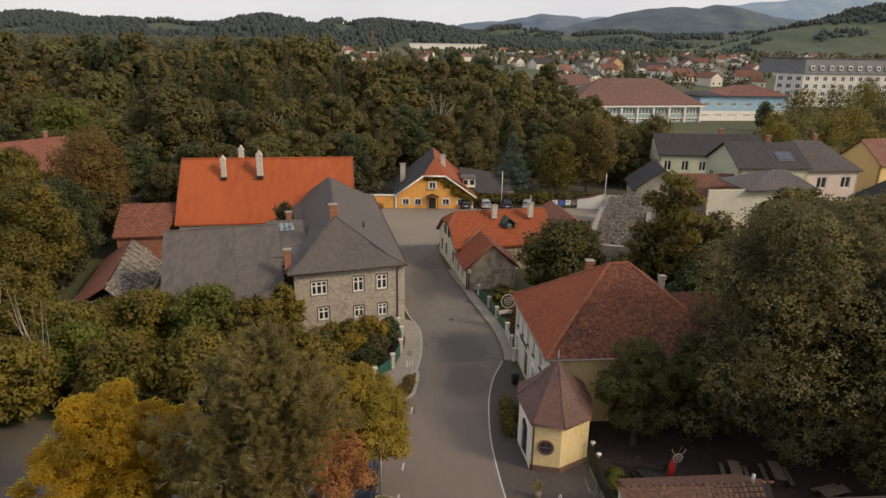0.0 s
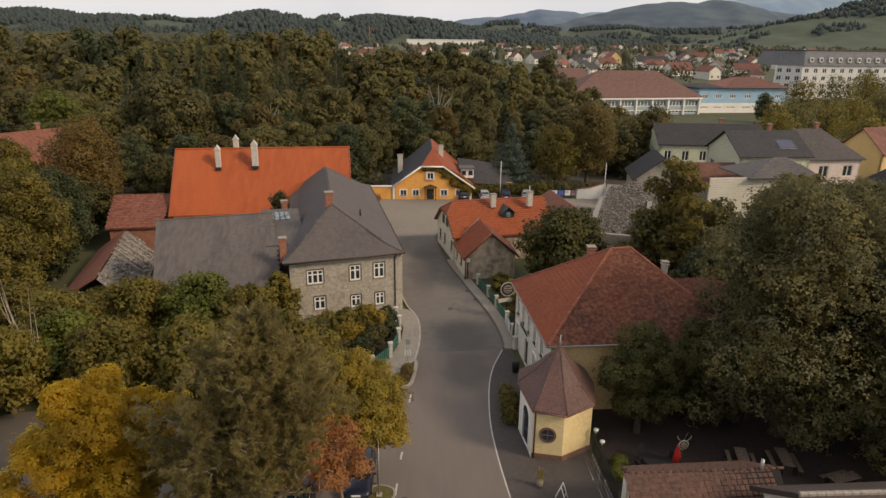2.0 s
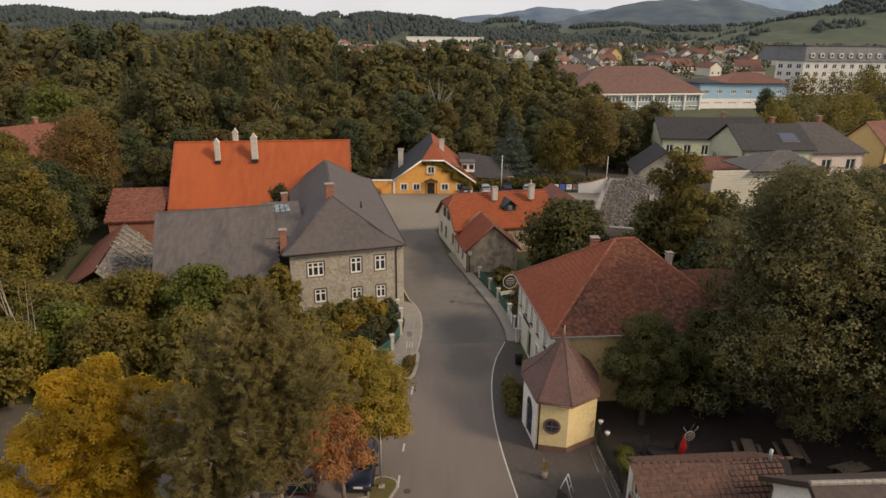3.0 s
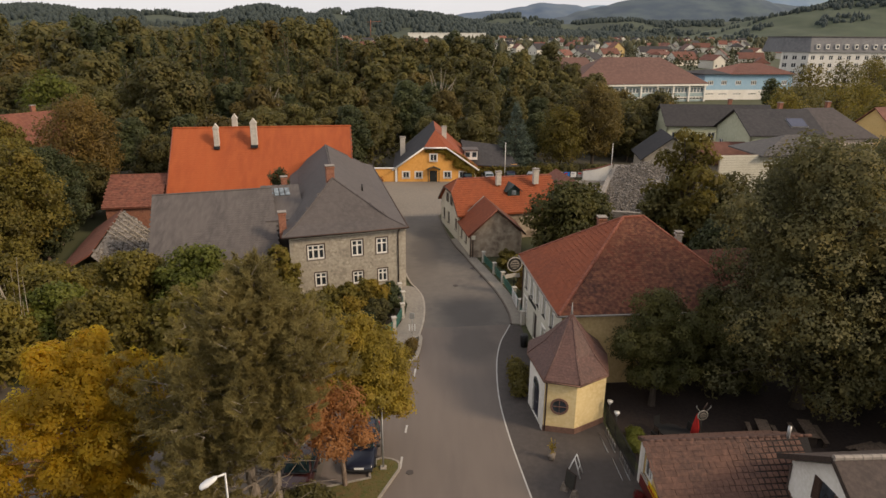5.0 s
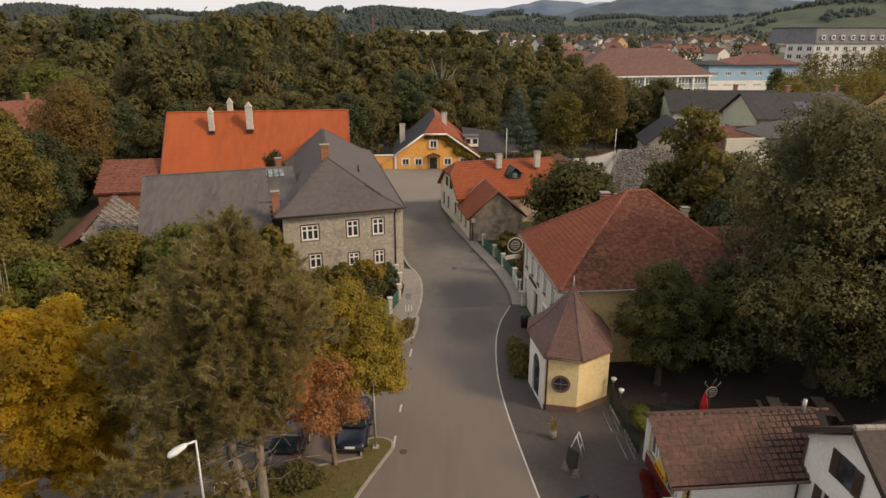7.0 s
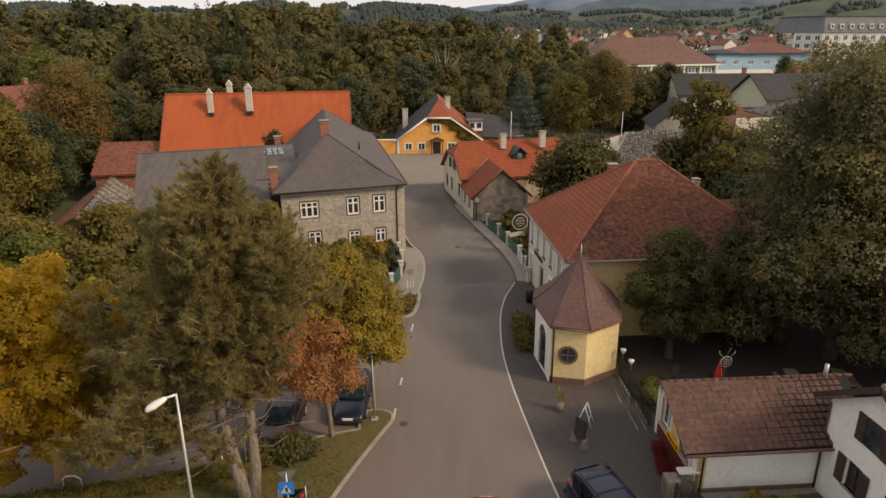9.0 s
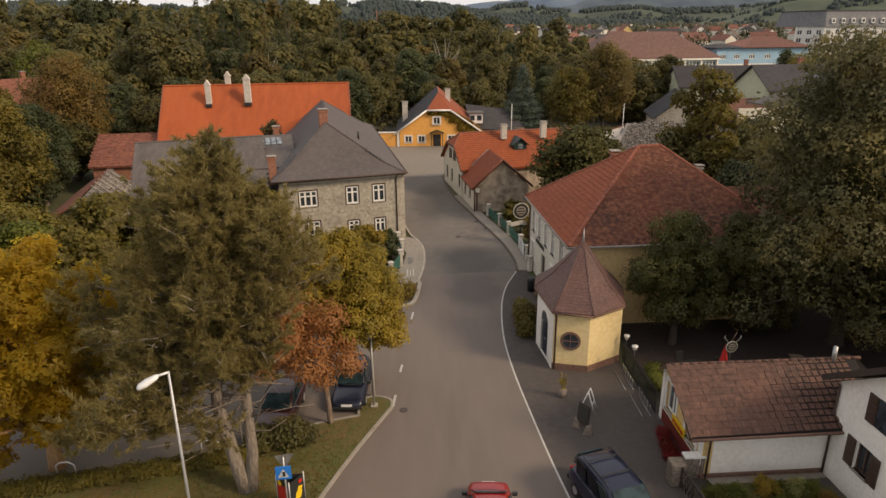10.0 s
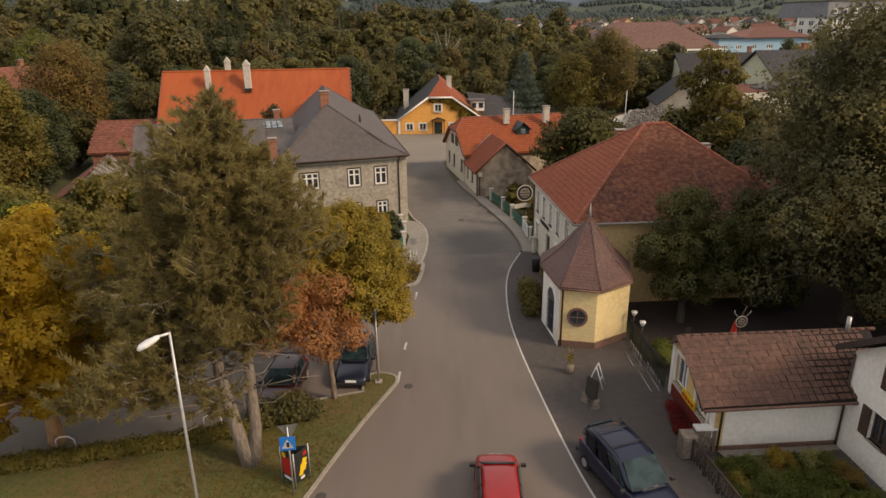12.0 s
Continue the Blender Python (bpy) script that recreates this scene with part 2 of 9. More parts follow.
M["slate_brown"] = surface("slate_brown", (0.062, 0.052, 0.05), (0.05, 0.042, 0.041), (0.08, 0.068, 0.064), 0.9, 0.3, 2.0, 0.2)
M["render_green"] = surface("render_green", (0.5, 0.52, 0.36), (0.42, 0.44, 0.3), (0.55, 0.56, 0.42), 0.9, 0.3, 3.0, 0.1)
M["render_blue"] = surface("render_blue", (0.3, 0.47, 0.6), (0.26, 0.42, 0.55), (0.33, 0.5, 0.62), 0.9, 0.1, 1.0, 0.05)
M["render_teal"] = surface("render_teal", (0.3, 0.38, 0.38), (0.25, 0.33, 0.34), (0.34, 0.42, 0.42), 0.9, 0.1, 1.0, 0.05)
M["wall_town"] = surface("wall_town", (0.68, 0.64, 0.55), (0.58, 0.54, 0.45), (0.72, 0.68, 0.6), 0.9, 0.1, 1.0, 0.05, obj=0.15)
M["wall_block"] = surface("wall_block", (0.62, 0.6, 0.56), (0.54, 0.52, 0.48), (0.66, 0.64, 0.6), 0.9, 0.1, 1.0, 0.05)
M["rubble"] = surface("rubble", (0.2, 0.175, 0.15), (0.13, 0.115, 0.1), (0.29, 0.26, 0.225), 0.9, 0.9, 5.0, 0.8, obj=0.2, island=0.35)
M["old_wall"] = surface("old_wall", (0.36, 0.28, 0.205), (0.15, 0.112, 0.086), (0.52, 0.43, 0.325), 0.95, 0.55, 1.9, 0.5)
M["plinth"] = surface("plinth", (0.16, 0.085, 0.06), (0.1, 0.06, 0.045), (0.2, 0.11, 0.08), 0.9, 0.8, 7.0, 0.3)
M["white_paint"] = surface("white_paint", (0.74, 0.72, 0.67), (0.62, 0.6, 0.55), (0.78, 0.76, 0.72), 0.55, 1.5, 9.0, 0.05)
M["brown_paint"] = surface("brown_paint", (0.055, 0.03, 0.02), (0.035, 0.02, 0.015), (0.075, 0.042, 0.028), 0.6, 1.0, 9.0, 0.15)
M["dark_wood"] = surface("dark_wood", (0.035, 0.023, 0.017), (0.022, 0.015, 0.012), (0.055, 0.037, 0.027), 0.8, 1.0, 9.0, 0.3)
M["brick"] = surface("brick", (0.27, 0.1, 0.06), (0.18, 0.07, 0.045), (0.33, 0.16, 0.1), 0.9, 1.5, 9.0, 0.6)
M["chimney_white"] = surface("chimney_white", (0.5, 0.46, 0.39), (0.36, 0.33, 0.28), (0.56, 0.52, 0.46), 0.9, 0.9, 6.0, 0.3)
M["bark"] = surface("bark", (0.15, 0.105, 0.075), (0.09, 0.065, 0.048), (0.23, 0.17, 0.125), 0.95, 1.2, 9.0, 0.8, stretch=(1, 1, 0.25))
M["bark_dark"] = surface("bark_dark", (0.06, 0.045, 0.034), (0.04, 0.03, 0.024), (0.09, 0.07, 0.052), 0.95, 1.2, 9.0, 0.8, stretch=(1, 1, 0.25))
M["bark_warm"] = surface("bark_warm", (0.3, 0.17, 0.075), (0.2, 0.115, 0.055), (0.38, 0.23, 0.11), 0.95, 1.2, 9.0, 0.8, stretch=(1, 1, 0.25))
M["bark_pale"] = surface("bark_pale", (0.3, 0.26, 0.2), (0.22, 0.19, 0.15), (0.36, 0.31, 0.25), 0.9, 1.2, 9.0, 0.5, stretch=(1, 1, 0.25))
M["bark_grey"] = surface("bark_grey", (0.19, 0.155, 0.12), (0.12, 0.098, 0.078), (0.26, 0.215, 0.17), 0.95, 1.5, 10.0, 0.8, stretch=(1, 1, 0.3))
M["render_chapel"] = surface("render_chapel", (0.72, 0.56, 0.28), (0.62, 0.47, 0.22), (0.75, 0.6, 0.33), 0.9, 0.5, 5.0, 0.1)
M["steel"] = surface("steel", (0.4, 0.4, 0.39), (0.32, 0.32, 0.31), (0.46, 0.46, 0.45), 0.45, 1.0, 9.0, 0.05, metal=0.6)
M["white_metal"] = paint("white_metal", (0.72, 0.71, 0.68), 0.4)
M["black_metal"] = paint("black_metal", (0.02, 0.02, 0.02), 0.5)
M["green_metal"] = paint("green_metal", (0.02, 0.13, 0.1), 0.45)
M["dormer_paint"] = paint("dormer_paint", (0.012, 0.032, 0.03), 0.5)
M["rubber"] = paint("rubber", (0.02, 0.02, 0.021), 0.8)
M["red_paint"] = paint("red_paint", (0.27, 0.008, 0.006), 0.35, 0.0, 0.35)
M["red_base"] = paint("red_base", (0.14, 0.016, 0.012), 0.7)
M["maroon_paint"] = paint("maroon_paint", (0.035, 0.008, 0.008), 0.4, 0.0, 0.3)
M["navy_paint"] = paint("navy_paint", (0.004, 0.007, 0.026), 0.35, 0.0, 0.2)
M["blue_car_paint"] = paint("blue_car_paint", (0.008, 0.011, 0.026), 0.4, 0.0, 0.2)
M["silver_paint"] = paint("silver_paint", (0.36, 0.37, 0.38), 0.3, 0.5, 0.6)
M["red_cloth"] = paint("red_cloth", (0.5, 0.02, 0.015), 0.85)
M["red_light"] = paint("red_light", (0.4, 0.012, 0.01), 0.2)
M["clear_light"] = paint("clear_light", (0.62, 0.63, 0.64), 0.15)
M["sign_blue"] = paint("sign_blue", (0.01, 0.17, 0.55), 0.4)
M["sign_red"] = paint("sign_red", (0.45, 0.02, 0.015), 0.45)
M["sign_yellow"] = paint("sign_yellow", (0.75, 0.5, 0.02), 0.45)
M["sign_black"] = paint("sign_black", (0.02, 0.022, 0.02), 0.45)
M["sign_white"] = paint("sign_white", (0.75, 0.75, 0.73), 0.45)
M["panel_solar"] = paint("panel_solar", (0.06, 0.065, 0.1), 0.2)
M["flower_red"] = leaf_material("flower_red", [(0.07, 0.02, 0.012), (0.2, 0.012, 0.014), (0.12, 0.03, 0.016)])
M["glass"] = glass_material("glass")
M["slate_board"] = surface("slate_board", (0.035, 0.034, 0.028), (0.05, 0.045, 0.034), (0.025, 0.024, 0.02), 0.8, 2.0, 14.0, 0.2)
M["glass_tinted"] = glass_material("glass_tinted", (0.005, 0.006, 0.009), 0.08)
M["glass_tinted"].node_tree.nodes["Principled BSDF"].inputs["Specular IOR Level"].default_value = 0.15
M["glass_car"] = glass_material("glass_car", (0.012, 0.022, 0.024), 0.05)
M["glass_car"].node_tree.nodes["Principled BSDF"].inputs["Specular IOR Level"].default_value = 0.25
M["glass_blue"] = glass_material("glass_blue", (0.02, 0.032, 0.05), 0.08)
M["glass_sky"] = glass_material("glass_sky", (0.1, 0.12, 0.13), 0.1)
M["leaf_forest"] = leaf_material("leaf_forest", [(0.053, 0.052, 0.023), (0.102, 0.095, 0.034), (0.152, 0.134, 0.043), (0.186, 0.14, 0.046)])
M["leaf_olive"] = leaf_material("leaf_olive", [(0.077, 0.064, 0.016), (0.145, 0.121, 0.025), (0.215, 0.174, 0.034), (0.273, 0.197, 0.04)])
M["leaf_wood"] = leaf_material("leaf_wood", [(0.062, 0.06, 0.024), (0.116, 0.106, 0.036), (0.167, 0.147, 0.045), (0.205, 0.161, 0.053)])
M["leaf_brown"] = leaf_material("leaf_brown", [(0.066, 0.053, 0.021), (0.115, 0.089, 0.028), (0.165, 0.123, 0.035), (0.2, 0.145, 0.038)])
M["leaf_russet"] = leaf_material("leaf_russet", [(0.086, 0.062, 0.021), (0.152, 0.104, 0.029), (0.215, 0.14, 0.036), (0.25, 0.158, 0.04)])
M["leaf_pale"] = leaf_material("leaf_pale", [(0.2, 0.19, 0.07), (0.36, 0.34, 0.13), (0.52, 0.5, 0.24)])
M["leaf_autumn"] = leaf_material("leaf_autumn", [(0.088, 0.064, 0.021), (0.160, 0.112, 0.029), (0.256, 0.160, 0.035), (0.304, 0.184, 0.032)])
# hill woods; their blue-grey cast is haze painted into the leaf colour
M["leaf_ridge_haze"] = leaf_material("leaf_ridge_haze", [(0.042, 0.056, 0.056), (0.058, 0.076, 0.071), (0.074, 0.09, 0.076)], 0.9, 0.1)
# blue is raised here to put distance haze into the leaves
M["leaf_far_haze"] = leaf_material("leaf_far_haze", [(0.034, 0.04, 0.024), (0.058, 0.062, 0.032), (0.085, 0.082, 0.04), (0.105, 0.085, 0.042)], 0.7, 0.25)
M["leaf_spruce"] = leaf_material("leaf_spruce", [(0.054, 0.072, 0.056), (0.084, 0.11, 0.082), (0.115, 0.143, 0.104)])
M["leaf_walnut"] = leaf_material("leaf_walnut", [(0.043, 0.046, 0.016), (0.08, 0.081, 0.024), (0.117, 0.111, 0.032), (0.138, 0.122, 0.036)])
M["leaf_dark"] = leaf_material("leaf_dark", [(0.044, 0.054, 0.026), (0.073, 0.086, 0.035), (0.108, 0.114, 0.044)])
M["leaf_chestnut"] = leaf_material("leaf_chestnut", [(0.067, 0.067, 0.032), (0.113, 0.108, 0.045), (0.173, 0.153, 0.059), (0.292, 0.221, 0.07)])
M["leaf_pine"] = leaf_material("leaf_pine", [(0.125, 0.106, 0.042), (0.205, 0.168, 0.062), (0.28, 0.225, 0.08)], 0.6, 0.5)
M["leaf_gold"] = leaf_material("leaf_gold", [(0.349, 0.24, 0.034), (0.6, 0.415, 0.045), (0.764, 0.524, 0.055), (0.786, 0.524, 0.059)], 0.5, 0.78)
M["leaf_yellowing"] = leaf_material("leaf_yellowing", [(0.17, 0.138, 0.024), (0.29, 0.223, 0.034), (0.4, 0.295, 0.044), (0.44, 0.285, 0.044)], 0.55, 0.5)
M["leaf_lime"] = leaf_material("leaf_lime", [(0.127, 0.101, 0.02), (0.226, 0.171, 0.029), (0.341, 0.242, 0.037), (0.352, 0.215, 0.037)])
M["leaf_rust"] = leaf_material("leaf_rust", [(0.252, 0.11, 0.04), (0.388, 0.176, 0.063), (0.466, 0.231, 0.089)])
M["leaf_bright"] = leaf_material("leaf_bright", [(0.08, 0.095, 0.018), (0.135, 0.15, 0.027), (0.19, 0.195, 0.04)])
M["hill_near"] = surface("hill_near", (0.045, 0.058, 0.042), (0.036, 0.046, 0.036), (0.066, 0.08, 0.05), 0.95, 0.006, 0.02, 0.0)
# distance haze is mixed into these blue base colours, paler further off
M["hill_big_haze"] = surface("hill_big_haze", (0.042, 0.062, 0.088), (0.052, 0.075, 0.1), (0.08, 0.108, 0.115), 0.95, 0.004, 0.011, 0.0, stretch=(1, 1, 2.5))
M["hill_far_haze"] = surface("hill_far_haze", (0.07, 0.105, 0.16), (0.085, 0.125, 0.18), (0.12, 0.155, 0.19), 0.95, 0.003, 0.01, 0.0, stretch=(1, 1, 2.5))
M["hill_pale_haze"] = surface("hill_pale_haze", (0.14, 0.205, 0.29), (0.17, 0.24, 0.32), (0.23, 0.3, 0.34), 0.95, 0.0018, 0.007, 0.0, stretch=(1, 1, 2.5))
M["hill_field"] = surface("hill_field", (0.05, 0.068, 0.036), (0.038, 0.052, 0.03), (0.066, 0.08, 0.045), 0.95, 0.008, 0.03, 0.0, stretch=(1, 0.6, 1))

# ---------------------------------------------------------------- building blocks
WM = {}


def thing(name, x, y, z, label, category, group="", kind=""):
    ob = new(name)
    ob.empty_display_size = 0.3
    ob.matrix_basis = Matrix.Translation((x, y, z))
    WM[ob] = ob.matrix_basis.copy()
    return tagged(ob, label, category, group, kind)


def link_mesh(name, me, parent=None, label=""):
    ob = new(name, me)
    if parent is not None:
        ob.parent = parent
        ob.matrix_parent_inverse = WM[parent].inverted()
    WM[ob] = Matrix.Identity(4)
    if label:
        ob["label"] = label
    return ob


def part(name, bm, material, parent=None, label="", smooth=False):
    me = bpy.data.meshes.new(name)
    bm.normal_update()
    bm.to_mesh(me)
    bm.free()
    me.materials.append(material)
    if smooth:
        me.shade_smooth()
    return link_mesh(name, me, parent, label)


def mesh_part(name, verts, faces, material, parent=None, label="", smooth=False):
    me = bpy.data.meshes.new(name)
    me.from_pydata(verts, [], faces)
    me.materials.append(material)
    if smooth:
        me.shade_smooth()
    return link_mesh(name, me, parent, label)


def add_box(bm, m, sx, sy, sz, bevel=0.0):
    """A box with its base centre at the pose m."""
    r = bmesh.ops.create_cube(bm, size=1, matrix=m @ Matrix.Translation((0, 0, sz / 2)) @ Matrix.Diagonal((sx, sy, sz, 1)))
    if bevel:
        edges = list({e for v in r["verts"] for e in v.link_edges})
        bmesh.ops.bevel(bm, geom=edges, offset=bevel, segments=2, affect="EDGES", profile=0.5)


def box(name, m, sx, sy, sz, material, parent=None, label="", bevel=0.0):
    bm = bmesh.new()
    add_box(bm, m, sx, sy, sz, bevel)
    return part(name, bm, material, parent, label)


def add_tube(bm, pts, radii, sides=8):
    rings = []
    pts = [Vector(p) for p in pts]
    for i, p in enumerate(pts):
        d = (pts[min(i + 1, len(pts) - 1)] - pts[max(i - 1, 0)]).normalized()
        a = d.orthogonal().normalized()
        b = d.cross(a)
        rings.append([bm.verts.new(p + (a * math.cos(k / sides * math.tau) + b * math.sin(k / sides * math.tau)) * radii[i]) for k in range(sides)])
    for r0, r1 in zip(rings, rings[1:]):
        best = min(range(sides), key=lambda s: sum((r0[k].co - r1[(k + s) % sides].co).length for k in range(sides)))
        for k in range(sides):
            bm.faces.new((r0[k], r0[(k + 1) % sides], r1[(k + 1 + best) % sides], r1[(k + best) % sides]))
    bm.faces.new(rings[0][::-1])
    bm.faces.new(rings[-1])


def tube(name, pts, radii, material, parent=None, sides=8, label=""):
    bm = bmesh.new()
    add_tube(bm, pts, radii, sides)
    bmesh.ops.recalc_face_normals(bm, faces=bm.faces[:])
    return part(name, bm, material, parent, label, True)


def prism(name, poly, z0, z1, material, parent=None, label="", bevel=0.0):
    """An upright solid over a flat outline of (x, y)."""
    bm = bmesh.new()
    lo = [bm.verts.new((x, y, z0)) for x, y in poly]
    hi = [bm.verts.new((x, y, z1)) for x, y in poly]
    bm.faces.new(lo[::-1])
    top = bm.faces.new(hi)
    for i in range(len(poly)):
        j = (i + 1) % len(poly)
        bm.faces.new((lo[i], lo[j], hi[j], hi[i]))
    bmesh.ops.recalc_face_normals(bm, faces=bm.faces[:])
    if bevel:
        bmesh.ops.bevel(bm, geom=list(top.edges), offset=bevel, segments=2, affect="EDGES")
    return part(name, bm, material, parent, label)


def smooth_line(pts, n=6):
    """A rounded line through flat points."""
    out = []
    p = [Vector(q) for q in pts]
    for i in range(len(p) - 1):
        a, b, c, d = p[max(i - 1, 0)], p[i], p[i + 1], p[min(i + 2, len(p) - 1)]
        for k in range(n):
            t = k / n
            out.append(0.5 * ((2 * b) + (c - a) * t + (2 * a - 5 * b + 4 * c - d) * t * t + (3 * b - a - 3 * c + d) * t ** 3))
    out.append(p[-1])
    return [(q.x, q.y) for q in out]


def offset_line(line, d):
    out = []
    for i, (x, y) in enumerate(line):
        x0, y0 = line[max(i - 1, 0)]
        x1, y1 = line[min(i + 1, len(line) - 1)]
        k = math.hypot(x1 - x0, y1 - y0) or 1
        out.append((x - (y1 - y0) / k * d, y + (x1 - x0) / k * d))
    return out


def step01(a, b, v):
    t = min(1, max(0, (v - a) / (b - a)))
    return t * t * (3 - 2 * t)


def ground_z(x, y):
    z = 1.0 * step01(72, 104, y) + 0.011 * max(0, y - 130) + 0.9 * step01(150, 235, y) + 0.0115 * min(330, max(0, y - 235)) + 0.005 * max(0, y - 565)
    return z


def ribbon(name, line, d0, d1, lift, material, kind="structure", thick=0.0):
    """A strip along a flat line between two offsets, lying on the ground."""
    a, b = offset_line(line, d0), offset_line(line, d1)
    verts, faces = [], []
    for (x0, y0), (x1, y1) in zip(a, b):
        verts += [(x0, y0, ground_z(x0, y0) + lift), (x1, y1, ground_z(x1, y1) + lift)]
        if thick:
            verts += [(x0, y0, ground_z(x0, y0) + lift - thick), (x1, y1, ground_z(x1, y1) + lift - thick)]
    s = 4 if thick else 2
    for i in range(len(a) - 1):
        o, q = i * s, (i + 1) * s
        faces.append((o, o + 1, q + 1, q))
        if thick:
            faces += [(o + 2, o, q, q + 2), (o + 1, o + 3, q + 3, q + 1)]
    if thick:
        faces += [(0, 2, 3, 1), (len(verts) - 4, len(verts) - 3, len(verts) - 1, len(verts) - 2)]
    bm = bmesh.new()
    vs = [bm.verts.new(v) for v in verts]
    for f in faces:
        bm.faces.new([vs[i] for i in f])
    bmesh.ops.recalc_face_normals(bm, faces=bm.faces[:])
    if not thick and bm.faces and sum(f.normal.z for f in bm.faces) < 0:
        bmesh.ops.reverse_faces(bm, faces=bm.faces[:])
    return tagged(part(name, bm, material), kind=kind)


def patch(name, poly, lift, material, kind="structure"):
    """A sheet over an outline, lying on the ground and cut where the ground bends."""
    bm = bmesh.new()
    f = bm.faces.new([bm.verts.new((x, y, 0)) for x, y in poly])
    bmesh.ops.triangulate(bm, faces=[f])
    for k in range(12):
        bmesh.ops.bisect_plane(bm, geom=bm.verts[:] + bm.edges[:] + bm.faces[:], plane_co=(0, 71 + 3 * k, 0), plane_no=(0, 1, 0))
    for v in bm.verts:
        v.co.z = ground_z(v.co.x, v.co.y) + lift
    bm.normal_update()
    if sum(g.normal.z for g in bm.faces) < 0:
        bmesh.ops.reverse_faces(bm, faces=bm.faces[:])
    return tagged(part(name, bm, material), kind=kind)


def wall(p0, p1, z0, z1, openings, material, parent, th=0.4, name="wall", label=""):
    """An upright wall whose outer face runs from p0 to p1, outside to the right; openings (u0, u1, z0, z1) go through it."""
    a, b = Vector(p0), Vector(p1)
    length = (b - a).length
    d = (b - a) / length
    inward = Vector((-d.y, d.x))
    us = sorted({0, length, *(v for o in openings for v in o[:2])})
    zs = sorted({z0, z1, *(v for o in openings for v in o[2:])})
    bm = bmesh.new()
    cache = {}

    def vert(u, z, w):
        key = (round(u, 4), round(z, 4), w)
        if key not in cache:
            q = a + d * u + inward * (th * w)
            cache[key] = bm.verts.new((q.x, q.y, z))
        return cache[key]

    def is_open(i, j):
        if not (0 <= i < len(us) - 1 and 0 <= j < len(zs) - 1):
            return True
        u, z = (us[i] + us[i + 1]) / 2, (zs[j] + zs[j + 1]) / 2
        return any(o[0] < u < o[1] and o[2] < z < o[3] for o in openings)

    for i in range(len(us) - 1):
        for j in range(len(zs) - 1):
            if is_open(i, j):
                continue
            u0, u1, v0, v1 = us[i], us[i + 1], zs[j], zs[j + 1]
            bm.faces.new((vert(u0, v0, 0), vert(u1, v0, 0), vert(u1, v1, 0), vert(u0, v1, 0)))
            bm.faces.new((vert(u0, v0, 1), vert(u0, v1, 1), vert(u1, v1, 1), vert(u1, v0, 1)))
            for test, q in (((i - 1, j), (u0, v0, u0, v1)), ((i + 1, j), (u1, v1, u1, v0)), ((i, j - 1), (u1, v0, u0, v0)), ((i, j + 1), (u0, v1, u1, v1))):
                if is_open(*test):
                    bm.faces.new((vert(q[0], q[1], 0), vert(q[2], q[3], 0), vert(q[2], q[3], 1), vert(q[0], q[1], 1)))
    bmesh.ops.recalc_face_normals(bm, faces=bm.faces[:])
    return part(name, bm, material, parent, label)


def on_wall(p0, p1, u, z, w=0.0):
    """The pose on a wall's outer face: x along it, y into it."""
    a, b = Vector(p0), Vector(p1)
    d = (b - a).normalized()
    q = a + d * u + Vector((-d.y, d.x)) * w
    return Matrix.Translation((q.x, q.y, z)) @ Matrix.Rotation(math.atan2(d.y, d.x), 4, "Z")


def window(p0, p1, o, parent, cols=2, rows=1, frame_mat=None, depth=0.14, bar=0.07, surround=None, sill=True, glass=None, name="window", label=""):
    """A window in the opening o of a wall: frame, panes, sill and, if asked for, a raised surround."""
    u0, u1, z0, z1 = o
    w, h = u1 - u0, z1 - z0
    m = on_wall(p0, p1, (u0 + u1) / 2, z0, depth)
    frame_mat = frame_mat or M["white_paint"]
    lights = []
    levels = [0.0] + ([h * 0.66] if rows == 2 else [h * k / rows for k in range(1, rows)]) + [h]
    for i in range(cols):
        for j in range(rows):
            a0 = w * i / cols + (bar if i == 0 else bar * 0.6)
            a1 = w * (i + 1) / cols - (bar if i == cols - 1 else bar * 0.6)
            c0 = levels[j] + (bar if j == 0 else bar * 0.4)
            c1 = levels[j + 1] - (bar if j == rows - 1 else bar * 0.4)
            lights.append((a0, a1, z0 + c0, z0 + c1))
    e0, e1 = (on_wall(p0, p1, u, 0, depth - 0.04).translation.xy for u in (u0, u1))
    win = wall(e0, e1, z0, z1, lights, frame_mat, parent, 0.08, name, label)
    for i in range(cols):
        x0, x1 = -w / 2 + w * i / cols, -w / 2 + w * (i + 1) / cols
        box("pane", m @ Matrix.Translation(((x0 + x1) / 2, 0.025, bar * 0.5)), (x1 - x0) - bar * 0.6, 0.012, h - bar, glass or M["glass"], win)
    if sill:
        box("sill", on_wall(p0, p1, (u0 + u1) / 2, z0 - 0.05, 0.04), w + 0.16, 0.24, 0.05, M["ridge_grey"], win)
    if surround:
        k = 0.16
        e0, e1 = (on_wall(p0, p1, u, 0, -0.04).translation.xy for u in (u0 - k, u1 + k))
        wall(e0, e1, z0 - k, z1 + k, [(k, k + w, z0, z1)], surround, win, 0.05, "surround")
    return win


